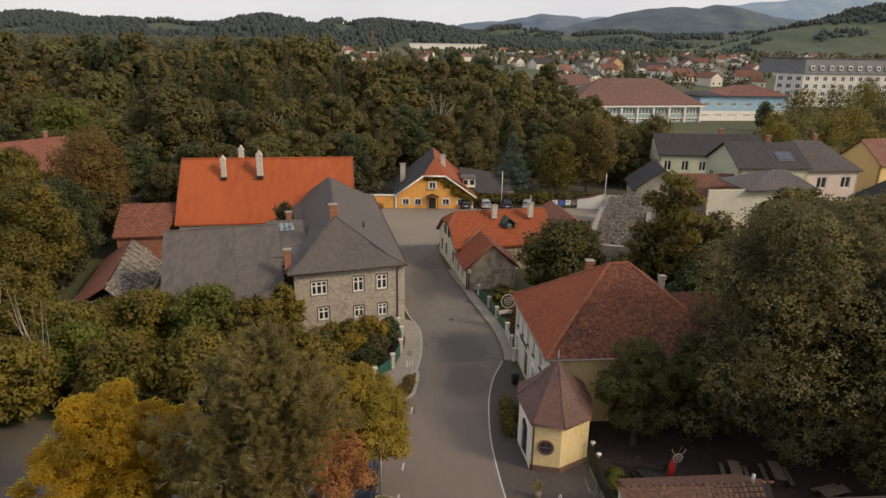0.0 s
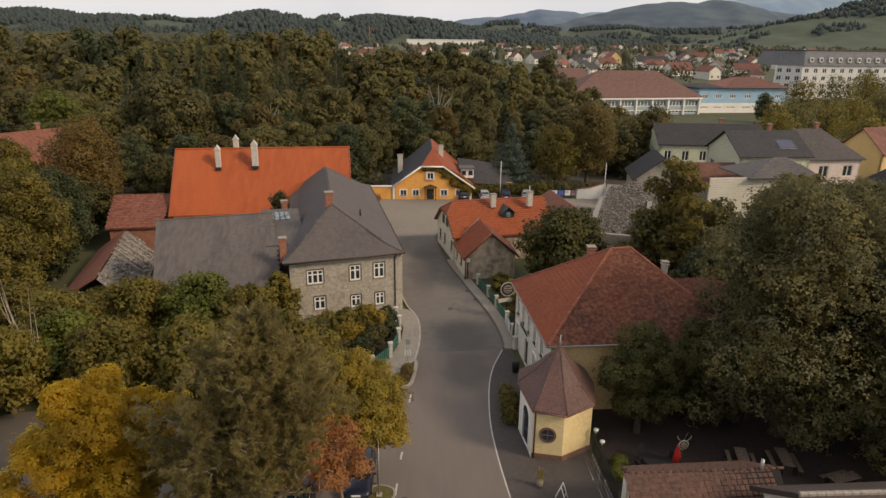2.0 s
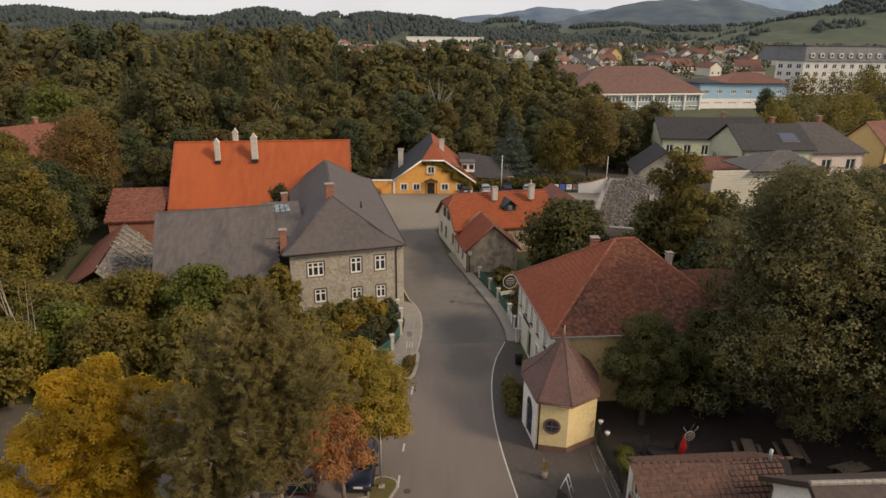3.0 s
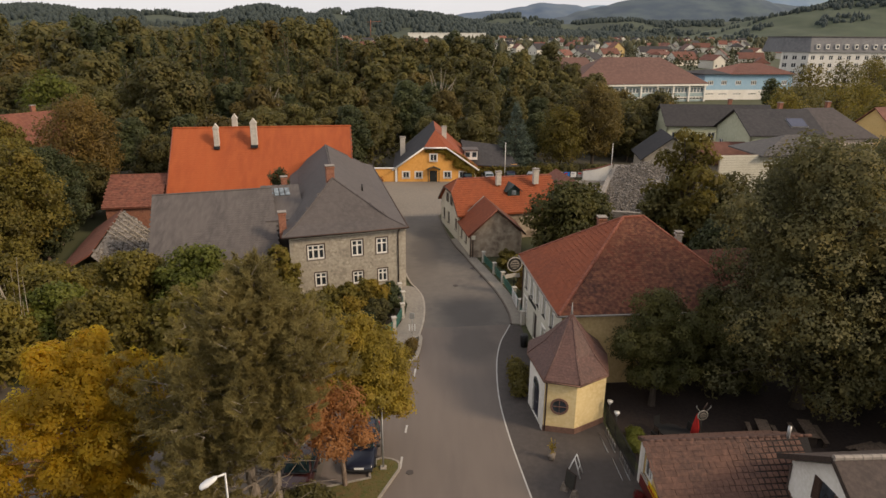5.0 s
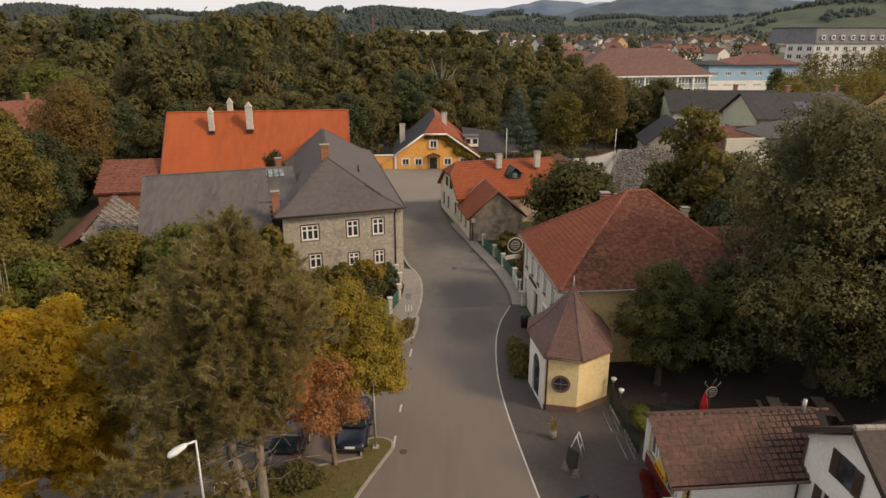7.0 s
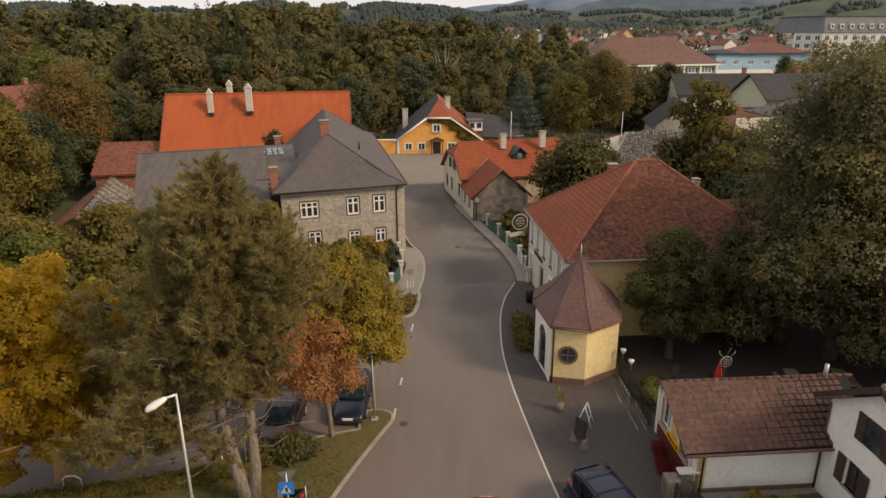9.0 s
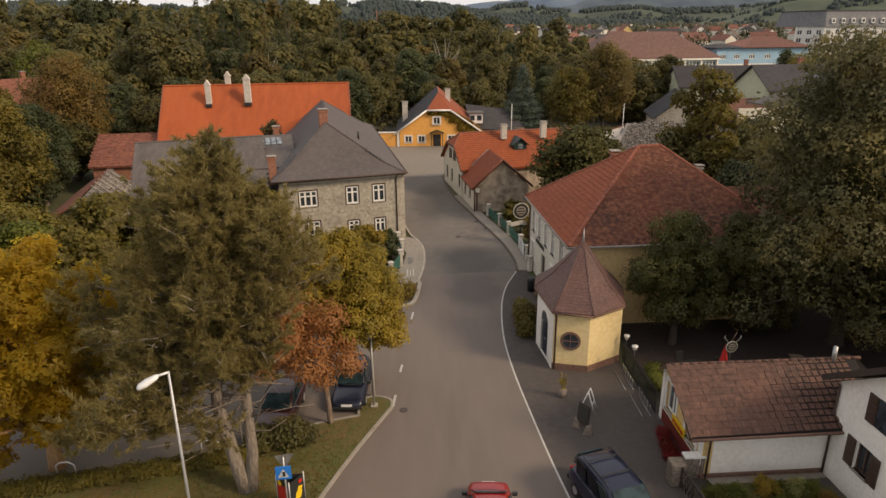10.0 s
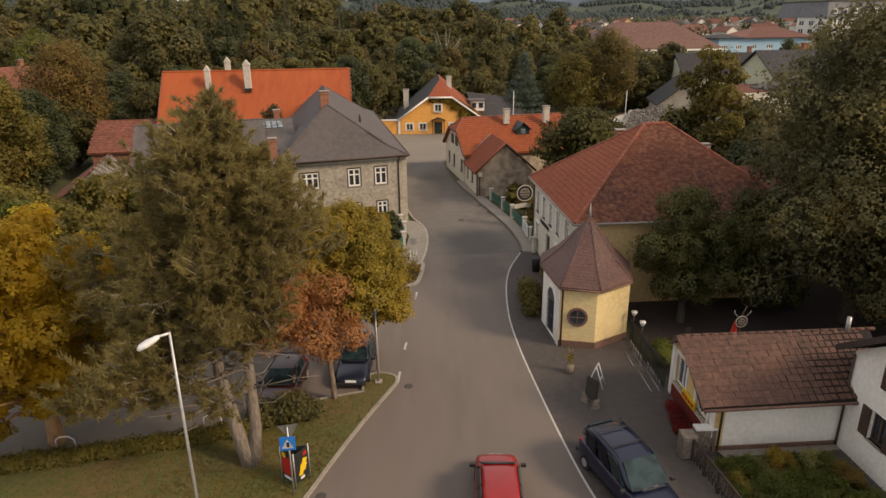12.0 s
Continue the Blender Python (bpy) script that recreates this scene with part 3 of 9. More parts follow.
def roof_slopes(corners, ridge, parent, material, gables=(), thick=0.16, name="roof_slope", label=""):
    """Slopes between four eave corners (counter-clockwise from above) and the two ridge ends; ridge[0] lies near
    the edge 3-0 and ridge[1] near the edge 1-2. An edge in gables gets no slope."""
    c, r = [Vector(p) for p in corners], [Vector(p) for p in ridge]
    sets = {0: (c[0], c[1], r[1], r[0]), 1: (c[1], c[2], r[1]), 2: (c[2], c[3], r[0], r[1]), 3: (c[3], c[0], r[0])}
    made = {}
    for k, poly in sets.items():
        if k in gables:
            continue
        bm = bmesh.new()
        nrm = (poly[1] - poly[0]).cross(poly[2] - poly[0]).normalized()
        if nrm.z < 0:
            nrm = -nrm
        top = [bm.verts.new(p) for p in poly]
        low = [bm.verts.new(p - Vector((0, 0, thick))) for p in poly]
        bm.faces.new(top)
        bm.faces.new(low[::-1])
        for i in range(len(poly)):
            j = (i + 1) % len(poly)
            bm.faces.new((top[i], low[i], low[j], top[j]))
        bmesh.ops.recalc_face_normals(bm, faces=bm.faces[:])
        made[k] = part(name, bm, material, parent, label)
    return made


def gable(p0, p1, apex_u, z0, z1, material, parent, th=0.4, name="gable"):
    """The triangle of wall under a gable roof."""
    a, b = Vector(p0), Vector(p1)
    d = (b - a).normalized()
    inw = Vector((-d.y, d.x)) * th
    q = a + d * apex_u
    bm = bmesh.new()
    f = [bm.verts.new((p.x, p.y, z)) for p, z in ((a, z0), (b, z0), (q, z1))]
    g = [bm.verts.new((p.x + inw.x, p.y + inw.y, z)) for p, z in ((a, z0), (b, z0), (q, z1))]
    bm.faces.new(f)
    bm.faces.new(g[::-1])
    for i in range(3):
        j = (i + 1) % 3
        bm.faces.new((f[i], g[i], g[j], f[j]))
    bmesh.ops.recalc_face_normals(bm, faces=bm.faces[:])
    return part(name, bm, material, parent)


def solid_panel(name, pts, push, material, parent):
    """A flat outline in space made solid by the vector push."""
    bm = bmesh.new()
    a = [bm.verts.new(Vector(p)) for p in pts]
    b = [bm.verts.new(Vector(p) + Vector(push)) for p in pts]
    bm.faces.new(a)
    bm.faces.new(b[::-1])
    for i in range(len(pts)):
        j = (i + 1) % len(pts)
        bm.faces.new((a[i], b[i], b[j], a[j]))
    bmesh.ops.recalc_face_normals(bm, faces=bm.faces[:])
    return part(name, bm, material, parent)


def inside(p, poly):
    n, hit = len(poly), False
    for i in range(n):
        (x0, y0), (x1, y1) = poly[i], poly[(i + 1) % n]
        if (y0 > p[1]) != (y1 > p[1]) and p[0] < (x1 - x0) * (p[1] - y0) / (y1 - y0) + x0:
            hit = not hit
    return hit


def tile_courses(poly, parent, material, tw, th, seed, lift=0.02, thick=0.03, wobble=0.012, name="tile_covering", half=True, label=""):
    """Overlapping rows of tiles over a slope given by its outline, the eave edge first; joined."""
    rng = random.Random(seed)
    p = [Vector(q) for q in poly]
    u = (p[1] - p[0]).normalized()
    nrm = u.cross(p[2] - p[0]).normalized()
    if nrm.z < 0:
        nrm = -nrm
    v = nrm.cross(u)
    if v.z < 0:
        v = -v
    flat = [((q - p[0]).dot(u), (q - p[0]).dot(v)) for q in p]
    umin, umax = min(f[0] for f in flat), max(f[0] for f in flat)
    vmax = max(f[1] for f in flat)
    verts, faces = [], []
    rows = int(vmax / th) + 1
    for j in range(rows):
        shift = (tw / 2 if half and j % 2 else 0)
        for i in range(int((umax - umin) / tw) + 2):
            cu, cv = umin + i * tw - shift + tw / 2, j * th + th / 2
            if not inside((cu, cv), flat):
                continue
            h = lift + rng.uniform(0, wobble)
            su = rng.uniform(-0.006, 0.006)
            a, b = cu - tw * 0.485 + su, cu + tw * 0.485 + su
            v0, v1 = cv - th * 0.56 + rng.uniform(-wobble, wobble), cv + th * 0.5
            o = len(verts)
            for (uu, vv, hh) in ((a, v0, h + thick), (b, v0, h + thick), (b, v1, h), (a, v1, h), (a, v0, 0), (b, v0, 0)):
                q = p[0] + u * uu + v * vv + nrm * hh
                verts.append(q[:])
            faces += [(o, o + 1, o + 2, o + 3), (o + 4, o + 5, o + 1, o)]
    ob = mesh_part(name, verts, faces, material, parent, label)
    ob["kind"] = "stuff"
    return ob


def ridge_caps(p0, p1, parent, material, r=0.13, step=0.38, name="ridge_tile"):
    """Half-round caps along a ridge or a hip, each overlapping the next; one shared mesh."""
    a, b = Vector(p0), Vector(p1)
    d = b - a
    n = max(1, int(d.length / step))
    bm = bmesh.new()
    add_tube(bm, [(0, 0, 0), (0, 0, d.length / n * 1.1)], [r, r * 0.86], 7)
    bmesh.ops.recalc_face_normals(bm, faces=bm.faces[:])
    me = bpy.data.meshes.new(name)
    bm.to_mesh(me)
    bm.free()
    me.materials.append(material)
    turn = d.to_track_quat("Z", "Y").to_matrix().to_4x4()
    for i in range(n):
        link_mesh(name, me, parent).matrix_basis = Matrix.Translation(a + d * (i / n)) @ turn


def chimney(x, y, z0, z1, sx, sy, material, parent, cap=None, angle=0, pots=False, label=""):
    m = pose(x, y, z0, 0, 0, angle)
    bm = bmesh.new()
    add_box(bm, m, sx, sy, z1 - z0, 0.015)
    add_box(bm, m @ Matrix.Translation((0, 0, z1 - z0 - 0.22)), sx + 0.12, sy + 0.12, 0.12, 0.015)
    ch = part("chimney", bm, material, parent, label)
    bm = bmesh.new()
    add_box(bm, m @ Matrix.Translation((0, 0, z1 - z0 + 0.002)), sx + 0.16, sy + 0.16, 0.08, 0.02)
    part("chimney_cap", bm, cap or M["ridge_grey"], ch)
    return ch


def board(name, a, b, high, thick, material, parent):
    """A plank on edge from a to b."""
    a, b = Vector(a), Vector(b)
    d = b - a
    bm = bmesh.new()
    add_box(bm, Matrix.Translation((a + b) / 2 - Vector((0, 0, high / 2))) @ Matrix.Rotation(math.atan2(d.y, d.x), 4, "Z") @ Matrix.Rotation(-math.atan2(d.z, math.hypot(d.x, d.y)), 4, "Y"), d.length, thick, high)
    return part(name, bm, material, parent)


# ---------------------------------------------------------------- plants
def leaf_cloud(blobs, count, size, seed, petals=1, shell=0.55, hang=0.2, slim=0.55, jitter=0.5, lift=0.55):
    """Leaves scattered through lumps (x, y, z, rx, ry, rz): each a small blade, or a rosette of blades; with the lumps' soft normals."""
    rng = np.random.default_rng(seed)
    b = np.array(blobs, float)
    vol = (b[:, 3] * b[:, 4] * b[:, 5]) ** (2 / 3)
    pick = rng.choice(len(b), count, p=vol / vol.sum())
    d = rng.normal(size=(count, 3))
    d /= np.linalg.norm(d, axis=1, keepdims=True)
    rad = shell + (1 - shell) * rng.random(count) ** 0.6
    rad *= 1 + 0.36 * (1 - shell) * rng.normal(size=count)
    pos = b[pick, :3] + d * b[pick, 3:6] * rad[:, None]
    nrm = d + jitter * rng.normal(size=(count, 3)) + np.array((0, 0, 0.5))
    nrm /= np.linalg.norm(nrm, axis=1, keepdims=True)
    ref = rng.normal(size=(count, 3))
    ax = np.cross(nrm, ref)
    ax /= np.linalg.norm(ax, axis=1, keepdims=True)
    ay = np.cross(nrm, ax)
    sz = size * (0.65 + 0.7 * rng.random(count))
    verts, faces = [], []
    for k in range(petals):
        ang = k * math.tau / max(petals, 1) + 0.3
        c, s = math.cos(ang), math.sin(ang)
        u = ax * c + ay * s
        w = -ax * s + ay * c
        L, Wd = sz[:, None], sz[:, None] * slim * (0.5 if petals > 1 else 0.75)
        off = 0 if petals > 1 else -0.5
        tip_drop = nrm * L * (-hang)
        v0 = pos + u * L * off
        v1 = pos + u * L * (off + 0.95) + w * Wd + tip_drop
        v2 = pos + u * L * (off + 0.95) - w * Wd + tip_drop
        q = np.stack([v0, v1, v2], 1).reshape(-1, 3)
        o = k * count * 3 + np.arange(count) * 3
        verts.append(q)
        faces.append(np.stack([o, o + 1, o + 2], 1))
    soft = d + np.array((0, 0, lift)) + 0.3 * rng.normal(size=(count, 3))
    soft /= np.linalg.norm(soft, axis=1, keepdims=True)
    verts, faces, soft = np.concatenate(verts), np.concatenate(faces), np.tile(np.repeat(soft, 3, axis=0), (petals, 1))
    q = verts.reshape(-1, 3, 3)
    turned = (np.cross(q[:, 1] - q[:, 0], q[:, 2] - q[:, 0]) * soft[::3]).sum(1) < 0
    faces[turned] = faces[turned][:, ::-1]
    return verts, faces, soft


def crown_mesh(name, cloud, material, floor=None):
    """A crown whose leaves take the light as the rounded lumps that they cover."""
    v, f, soft = cloud
    if floor is not None:
        v[:, 2] = np.maximum(v[:, 2], floor)
    me = fast_mesh(name, v, f, material)
    me.polygons.foreach_set("use_smooth", np.ones(len(f), dtype=bool))
    me.normals_split_custom_set_from_vertices(soft.astype(np.float32))
    return me


def fast_mesh(name, verts, faces, material):
    """A mesh of quads or triangles from arrays."""
    me = bpy.data.meshes.new(name)
    k = faces.shape[1]
    me.vertices.add(len(verts))
    me.vertices.foreach_set("co", verts.astype(np.float32).ravel())
    me.loops.add(faces.size)
    me.loops.foreach_set("vertex_index", faces.astype(np.int32).ravel())
    me.polygons.add(len(faces))
    me.polygons.foreach_set("loop_start", np.arange(0, faces.size, k, dtype=np.int32))
    me.update(calc_edges=True)
    me.materials.append(material)
    return me


def needle_twigs(twigs, per, size, seed):
    """Shoots (start, end) set all along with stiff needles that point outwards and forwards."""
    rng = np.random.default_rng(seed)
    b = np.repeat(np.array(twigs, float), per, axis=0)
    n = len(b)
    o, d = b[:, :3], b[:, 3:] - b[:, :3]
    pos = o + d * (0.4 + 0.6 * rng.random(n)[:, None] ** 0.7) + rng.normal(size=(n, 3)) * 0.035
    d = d / np.linalg.norm(d, axis=1, keepdims=True)
    u = d * 0.7 + rng.normal(size=(n, 3)) * 0.6 + np.array((0, 0, 0.15))
    u /= np.linalg.norm(u, axis=1, keepdims=True)
    w = np.cross(u, rng.normal(size=(n, 3)))
    w /= np.linalg.norm(w, axis=1, keepdims=True)
    L = size * (0.7 + 0.6 * rng.random(n))[:, None]
    v = np.stack([pos + w * L * 0.085, pos - w * L * 0.085, pos + u * L], 1).reshape(-1, 3)
    return v, np.arange(3 * n).reshape(-1, 3)


def tree(name, x, y, height, radius, leaf, bark, seed, label, category="tree", group="", count=2500, size=0.3, petals=1, crown_base=0.3,
         lumps=16, trunk_r=0.22, squash=1.0, lean=(0, 0), z=None, kind="", hang=0.25, open_crown=0.62, slim=0.55, jitter=0.45, lump=(0.32, 0.5), skirt=0.0, stem=0.3, lift=0.55):
    """A broadleaf tree: a tapered trunk that forks into limbs, and a crown of uneven lumps of leaves at the limbs' ends."""
    rng = random.Random(seed)
    z = ground_z(x, y) if z is None else z
    t = thing(name, x, y, z, label, category, group, kind)
    bm = bmesh.new()
    fork = height * max(crown_base, 0.12)
    top = Vector((x + lean[0], y + lean[1], z + height * 0.86))
    base = Vector((x, y, z - 0.15))
    mid = Vector((x + lean[0] * stem, y + lean[1] * stem, z + fork))
    add_tube(bm, [base, base + Vector((0, 0, 0.35)), mid, mid.lerp(top, 0.5), top], [trunk_r * 1.5, trunk_r * 1.1, trunk_r * 0.85, trunk_r * 0.5, 0.03], 9)
    blobs = []
    zc0, zc1 = z + height * crown_base, z + height
    for i in range(lumps):
        f = (i + 0.5) / lumps
        zz = zc0 + (zc1 - zc0) * (0.1 + 0.8 * f)
        prof = math.sin(math.pi * (0.14 + 0.8 * f)) ** 0.75
        prof = max(prof, skirt) if f < 0.5 else prof
        a = i * 2.399 + rng.uniform(-0.5, 0.5)
        rr = radius * squash * prof * rng.uniform(0.35, 1.12 - lump[1] * 0.64)
        cx = x + lean[0] * f + math.cos(a) * rr
        cy = y + lean[1] * f + math.sin(a) * rr
        s = radius * rng.uniform(*lump) * (0.6 + 0.4 * prof)
        blobs.append((cx, cy, zz, s * 1.12, s * 1.12, s * 0.82))
        start = mid.lerp(top, max(0.0, f - 0.2) * 0.8)
        end = Vector((cx, cy, zz))
        knee = start.lerp(end, 0.5) + Vector((rng.uniform(-0.2, 0.2), rng.uniform(-0.2, 0.2), 0.12 * radius))
        add_tube(bm, [start, knee, end], [trunk_r * 0.42 * (1 - 0.5 * f), trunk_r * 0.24, 0.02], 6)
    blobs.append((x + lean[0] * 0.5, y + lean[1] * 0.5, (zc0 + zc1) / 2, radius * 0.5, radius * 0.5, (zc1 - zc0) * 0.36))
    bmesh.ops.recalc_face_normals(bm, faces=bm.faces[:])
    part("trunk", bm, bark, t, smooth=True)
    cloud = leaf_cloud(blobs, count, size, seed, petals, open_crown, hang, slim, jitter, lift)
    link_mesh("crown", crown_mesh("crown", cloud, leaf, z + 0.05), t)
    return t


def conifer(name, x, y, height, radius, leaf, bark, seed, label, category="tree", group="", tiers=11, count=2600, z=None):
    """A spruce: a straight trunk with drooping whorls."""
    rng = random.Random(seed)
    z = ground_z(x, y) if z is None else z
    t = thing(name, x, y, z, label, category, group)
    tube("trunk", [(x, y, z - 0.1), (x, y, z + height * 0.5), (x, y, z + height * 0.9)], [height * 0.014, height * 0.008, 0.01], bark, t, 7)
    blobs = []
    for i in range(tiers):
        f = i / (tiers - 1)
        r = radius * (1 - f) ** 0.8 + 0.45
        n = max(3, int(7 * (1 - f)) + 2)
        for k in range(n):
            a = k / n * math.tau + i * 0.7 + rng.uniform(-0.2, 0.2)
            q = r * rng.uniform(0.5, 0.72)
            blobs.append((x + math.cos(a) * q, y + math.sin(a) * q, z + height * (0.08 + 0.88 * f) - 0.1 * r, r * 0.42, r * 0.42, height / tiers * 0.55))
    blobs += [(x, y, z + height * q, 0.8, 0.8, 1.2) for q in (0.82, 0.87, 0.91, 0.95)]
    cloud = leaf_cloud(blobs, count, 0.045 * height ** 0.75, seed, 1, 0.5, 0.5, 0.4)
    link_mesh("crown", crown_mesh("crown", cloud, leaf), t)
    return t

# ---------------------------------------------------------------- ground, road, pavements
def axis(points):
    out = []
    for (a, b, s) in points:
        v = a
        while v < b - 1e-6:
            out.append(v)
            v += s
    return out + [points[-1][1]]


gx = axis([(-3200, -400, 200), (-400, -60, 20), (-60, 60, 3), (60, 400, 20), (400, 3400, 200)])
gy = axis([(-400, -20, 38), (-20, 120, 3), (120, 600, 20), (600, 4800, 200)])
gv = [(x, y, ground_z(x, y) - (0.02 if -20 < y < 130 else 0.05)) for y in gy for x in gx]
gf = [(j * len(gx) + i, j * len(gx) + i + 1, (j + 1) * len(gx) + i + 1, (j + 1) * len(gx) + i) for j in range(len(gy) - 1) for i in range(len(gx) - 1)]
tagged(mesh_part("ground", gv, gf, M["meadow"]), kind="structure")

right_line = smooth_line([(7.5, 8), (5.9, 19), (4.55, 25.6), (4.05, 28.9), (3.6, 33.7), (3.3, 38), (3.25, 42), (3.65, 46.5), (4.3, 49.7), (5.05, 51.8), (5.55, 53.1)], 5)
right_kerb = smooth_line([(5.55, 53.1), (5.65, 55.4), (5.3, 59.2), (4.65, 62.7), (3.55, 67.6), (2.95, 70.5), (2.0, 74.7), (1.2, 80), (0.6, 86)], 5)
left_kerb = smooth_line([(-1.95, 51), (-1.6, 53.5), (-1.45, 56.4), (-1.6, 59.1), (-2.15, 61.2), (-2.9, 63.5), (-4.4, 72), (-6.2, 82), (-8.5, 94)], 5)

patch("road", [(-40, 4), (7.9, 4), *[(x, y) for x, y in right_line], *[(x, y) for x, y in right_kerb], (1.5, 96), (-9.5, 96), *left_kerb[::-1], (-2.1, 48.2), (-2.5, 46.9), (-4, 46.4), (-30, 44), (-46, 30)], 0.004, M["asphalt"])
patch("plaza", [(-14, 86), (0.6, 86), (2.0, 89), (26, 92), (40, 100), (40, 106), (5, 104.8), (-10.5, 104.8), (-14, 100)], 0.014, M["plaza"])
patch("car_park", [(-46, 30), (-40, 20), (-24, 28.4), (-7.5, 31.5), (-7.2, 37.5), (-8.0, 43.0), (-12, 45.0), (-30, 44)], 0.0095, M["asphalt_shaded"])
patch("forecourt", [(7.9, 4), (14, 4), (9.9, 25), (9.9, 34), (9.3, 38), (9.6, 44), (6.5, 44), (6.4, 52.9), *[(x, y) for x, y in right_line[::-1]]], 0.009, M["asphalt_dark"])
patch("road_old", [(x, y) for x, y in right_kerb] + [(-0.5, 96), (-9.0, 96)] + [(x, y) for x, y in left_kerb[::-1]][:-4] + [(-1.5, 52.6)], 0.0085, M["asphalt_old"])
ribbon("edge_line", right_line, -0.042, 0.044, 0.016, M["line"])
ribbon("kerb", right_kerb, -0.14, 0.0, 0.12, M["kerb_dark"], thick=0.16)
ribbon("pavement_right", right_kerb[:-8], -1.15, -0.14, 0.11, M["pavement"], thick=0.14)
ribbon("kerb", left_kerb, 0.0, 0.15, 0.12, M["kerb"], thick=0.16)
for x0, y0, x1, y1 in ((-3.09, 34.6, -3.0, 35.7), (-2.38, 44.7, -2.27, 45.8), (-2.85, 38.0, -2.77, 38.8)):
    ribbon("lane_mark", [(x0, y0), (x1, y1)], -0.06, 0.06, 0.012, M["line"])
for x, y, r in ((4.35, 64.5, 0.32), (3.6, 66.8, 0.3), (-2.55, 34.3, 0.2), (-5.6, 26.8, 0.2), (1.5, 62.0, 0.24)):
    bm = bmesh.new()
    bmesh.ops.create_cone(bm, cap_ends=True, segments=20, radius1=r, radius2=r, depth=0.02, matrix=Matrix.Translation((x, y, 0.02)))
    tagged(part("drain_cover", bm, M["asphalt_dark"]), "dark iron drain cover set in the asphalt", "drain cover", "drain covers in the road")

# left pavement, fence side
patch("pavement_left", [(-22, 47.6), (-5.3, 46.9), (-3.9, 46.75), (-3.3, 48.9), (-1.9, 51.1), *[(x - 0.14, y) for x, y in left_kerb[1:22]], (-3.9, 62.2), (-3.6, 60), (-3.05, 57.4), (-3.2, 55), (-4.1, 51.4), (-5.4, 50), (-22, 50.6)], 0.1, M["pavement"])
bed = smooth_line([(-3.85, 46.65), (-2.55, 46.95), (-2.12, 48.2), (-1.95, 51.0), (-3.1, 49.4), (-3.85, 46.65)], 4)
patch("planting_bed", bed[:-1], 0.105, M["soil"])
ribbon("bed_border", bed, -0.16, 0.12, 0.14, M["kerb"], thick=0.16)

# traffic island with lawn
island = smooth_line([(-9.2, 19), (-7.6, 22.9), (-6.45, 25.95), (-6.0, 27.2), (-5.4, 28.95), (-4.45, 31.5), (-3.18, 34.5)], 4) + smooth_line([(-3.18, 34.5), (-3.22, 35.05), (-3.65, 35.35), (-4.2, 35.42), (-4.6, 35.05), (-4.7, 34.4), (-4.62, 33.8)], 4)[1:]
north = smooth_line([(-4.62, 33.8), (-5.95, 33.4), (-6.95, 33.05), (-8.0, 32.2), (-9.2, 31.5), (-11.9, 30.3), (-15.7, 29.5), (-20, 28.2), (-30, 25.5)], 4)
patch("lawn", island + north[1:] + [(-32, 19)], 0.1, M["grass"])
ribbon("kerb", island, -0.1, 0.02, 0.13, M["kerb"], thick=0.16)
ribbon("gutter_dirt", island[:20], 0.021, 0.42, 0.0075, M["leaf_litter"])
ribbon("kerb", north, -0.08, 0.06, 0.13, M["kerb"], thick=0.16)
patch("garden_soil", [(-60, 49), (-22, 50.6), (-5.4, 50.1), (-4.2, 51.5), (-3.3, 55), (-3.2, 57.4), (-4, 60), (-60, 60)], 0.03, M["soil"])
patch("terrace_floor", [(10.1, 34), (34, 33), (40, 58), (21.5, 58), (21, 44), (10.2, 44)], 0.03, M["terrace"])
patch("front_garden", [(9.3, 22), (15.2, 22), (15.2, 28.6), (10.1, 28.6)], 0.04, M["grass"])
patch("garden_path", [(10.1, 28.35), (15.3, 28.6), (15.3, 29.4), (9.9, 29.0)], 0.05, M["pavement"])

# grass blades on the lawn
rng = np.random.default_rng(5)
n = 9000
p = np.stack([rng.uniform(-20, -3.3, n), rng.uniform(21, 35, n), np.full(n, 0.1)], 1)
lawn_poly = island + north[1:] + [(-32, 19)]
p = p[[inside((q[0], q[1]), lawn_poly) for q in p]]
k = len(p)
d = rng.normal(size=(k, 3)) * (0.5, 0.5, 0) + (0, 0, 1)
w = np.cross(d, rng.normal(size=(k, 3)))
w /= np.linalg.norm(w, axis=1, keepdims=True)
L = rng.uniform(0.05, 0.13, k)[:, None]
v = np.stack([p - w * 0.012, p + w * 0.012, p + d * L], 1).reshape(-1, 3)
tagged(link_mesh("grass_blades", fast_mesh("grass_blades", v, np.arange(3 * k).reshape(-1, 3), M["leaf_olive"])), "short autumn lawn grass with brown patches", "grass", kind="stuff")

# fallen leaves
n = 2600
p = np.stack([rng.normal(-8.3, 3.2, n), rng.normal(28.2, 2.2, n), np.full(n, 0.125)], 1)
p = p[[inside((q[0], q[1]), lawn_poly) for q in p]]
k = len(p)
a = rng.uniform(0, math.tau, k)
u = np.stack([np.cos(a), np.sin(a), rng.normal(0, 0.15, k)], 1) * 0.05
w = np.stack([-np.sin(a), np.cos(a), rng.normal(0, 0.15, k)], 1) * 0.035
v = np.stack([p - u, p + w, p + u, p - w], 1).reshape(-1, 3)
tagged(link_mesh("fallen_leaves", fast_mesh("fallen_leaves", v, np.arange(4 * k).reshape(-1, 4), M["leaf_autumn"])), "scattered brown fallen leaves on the lawn", "leaves", kind="stuff")


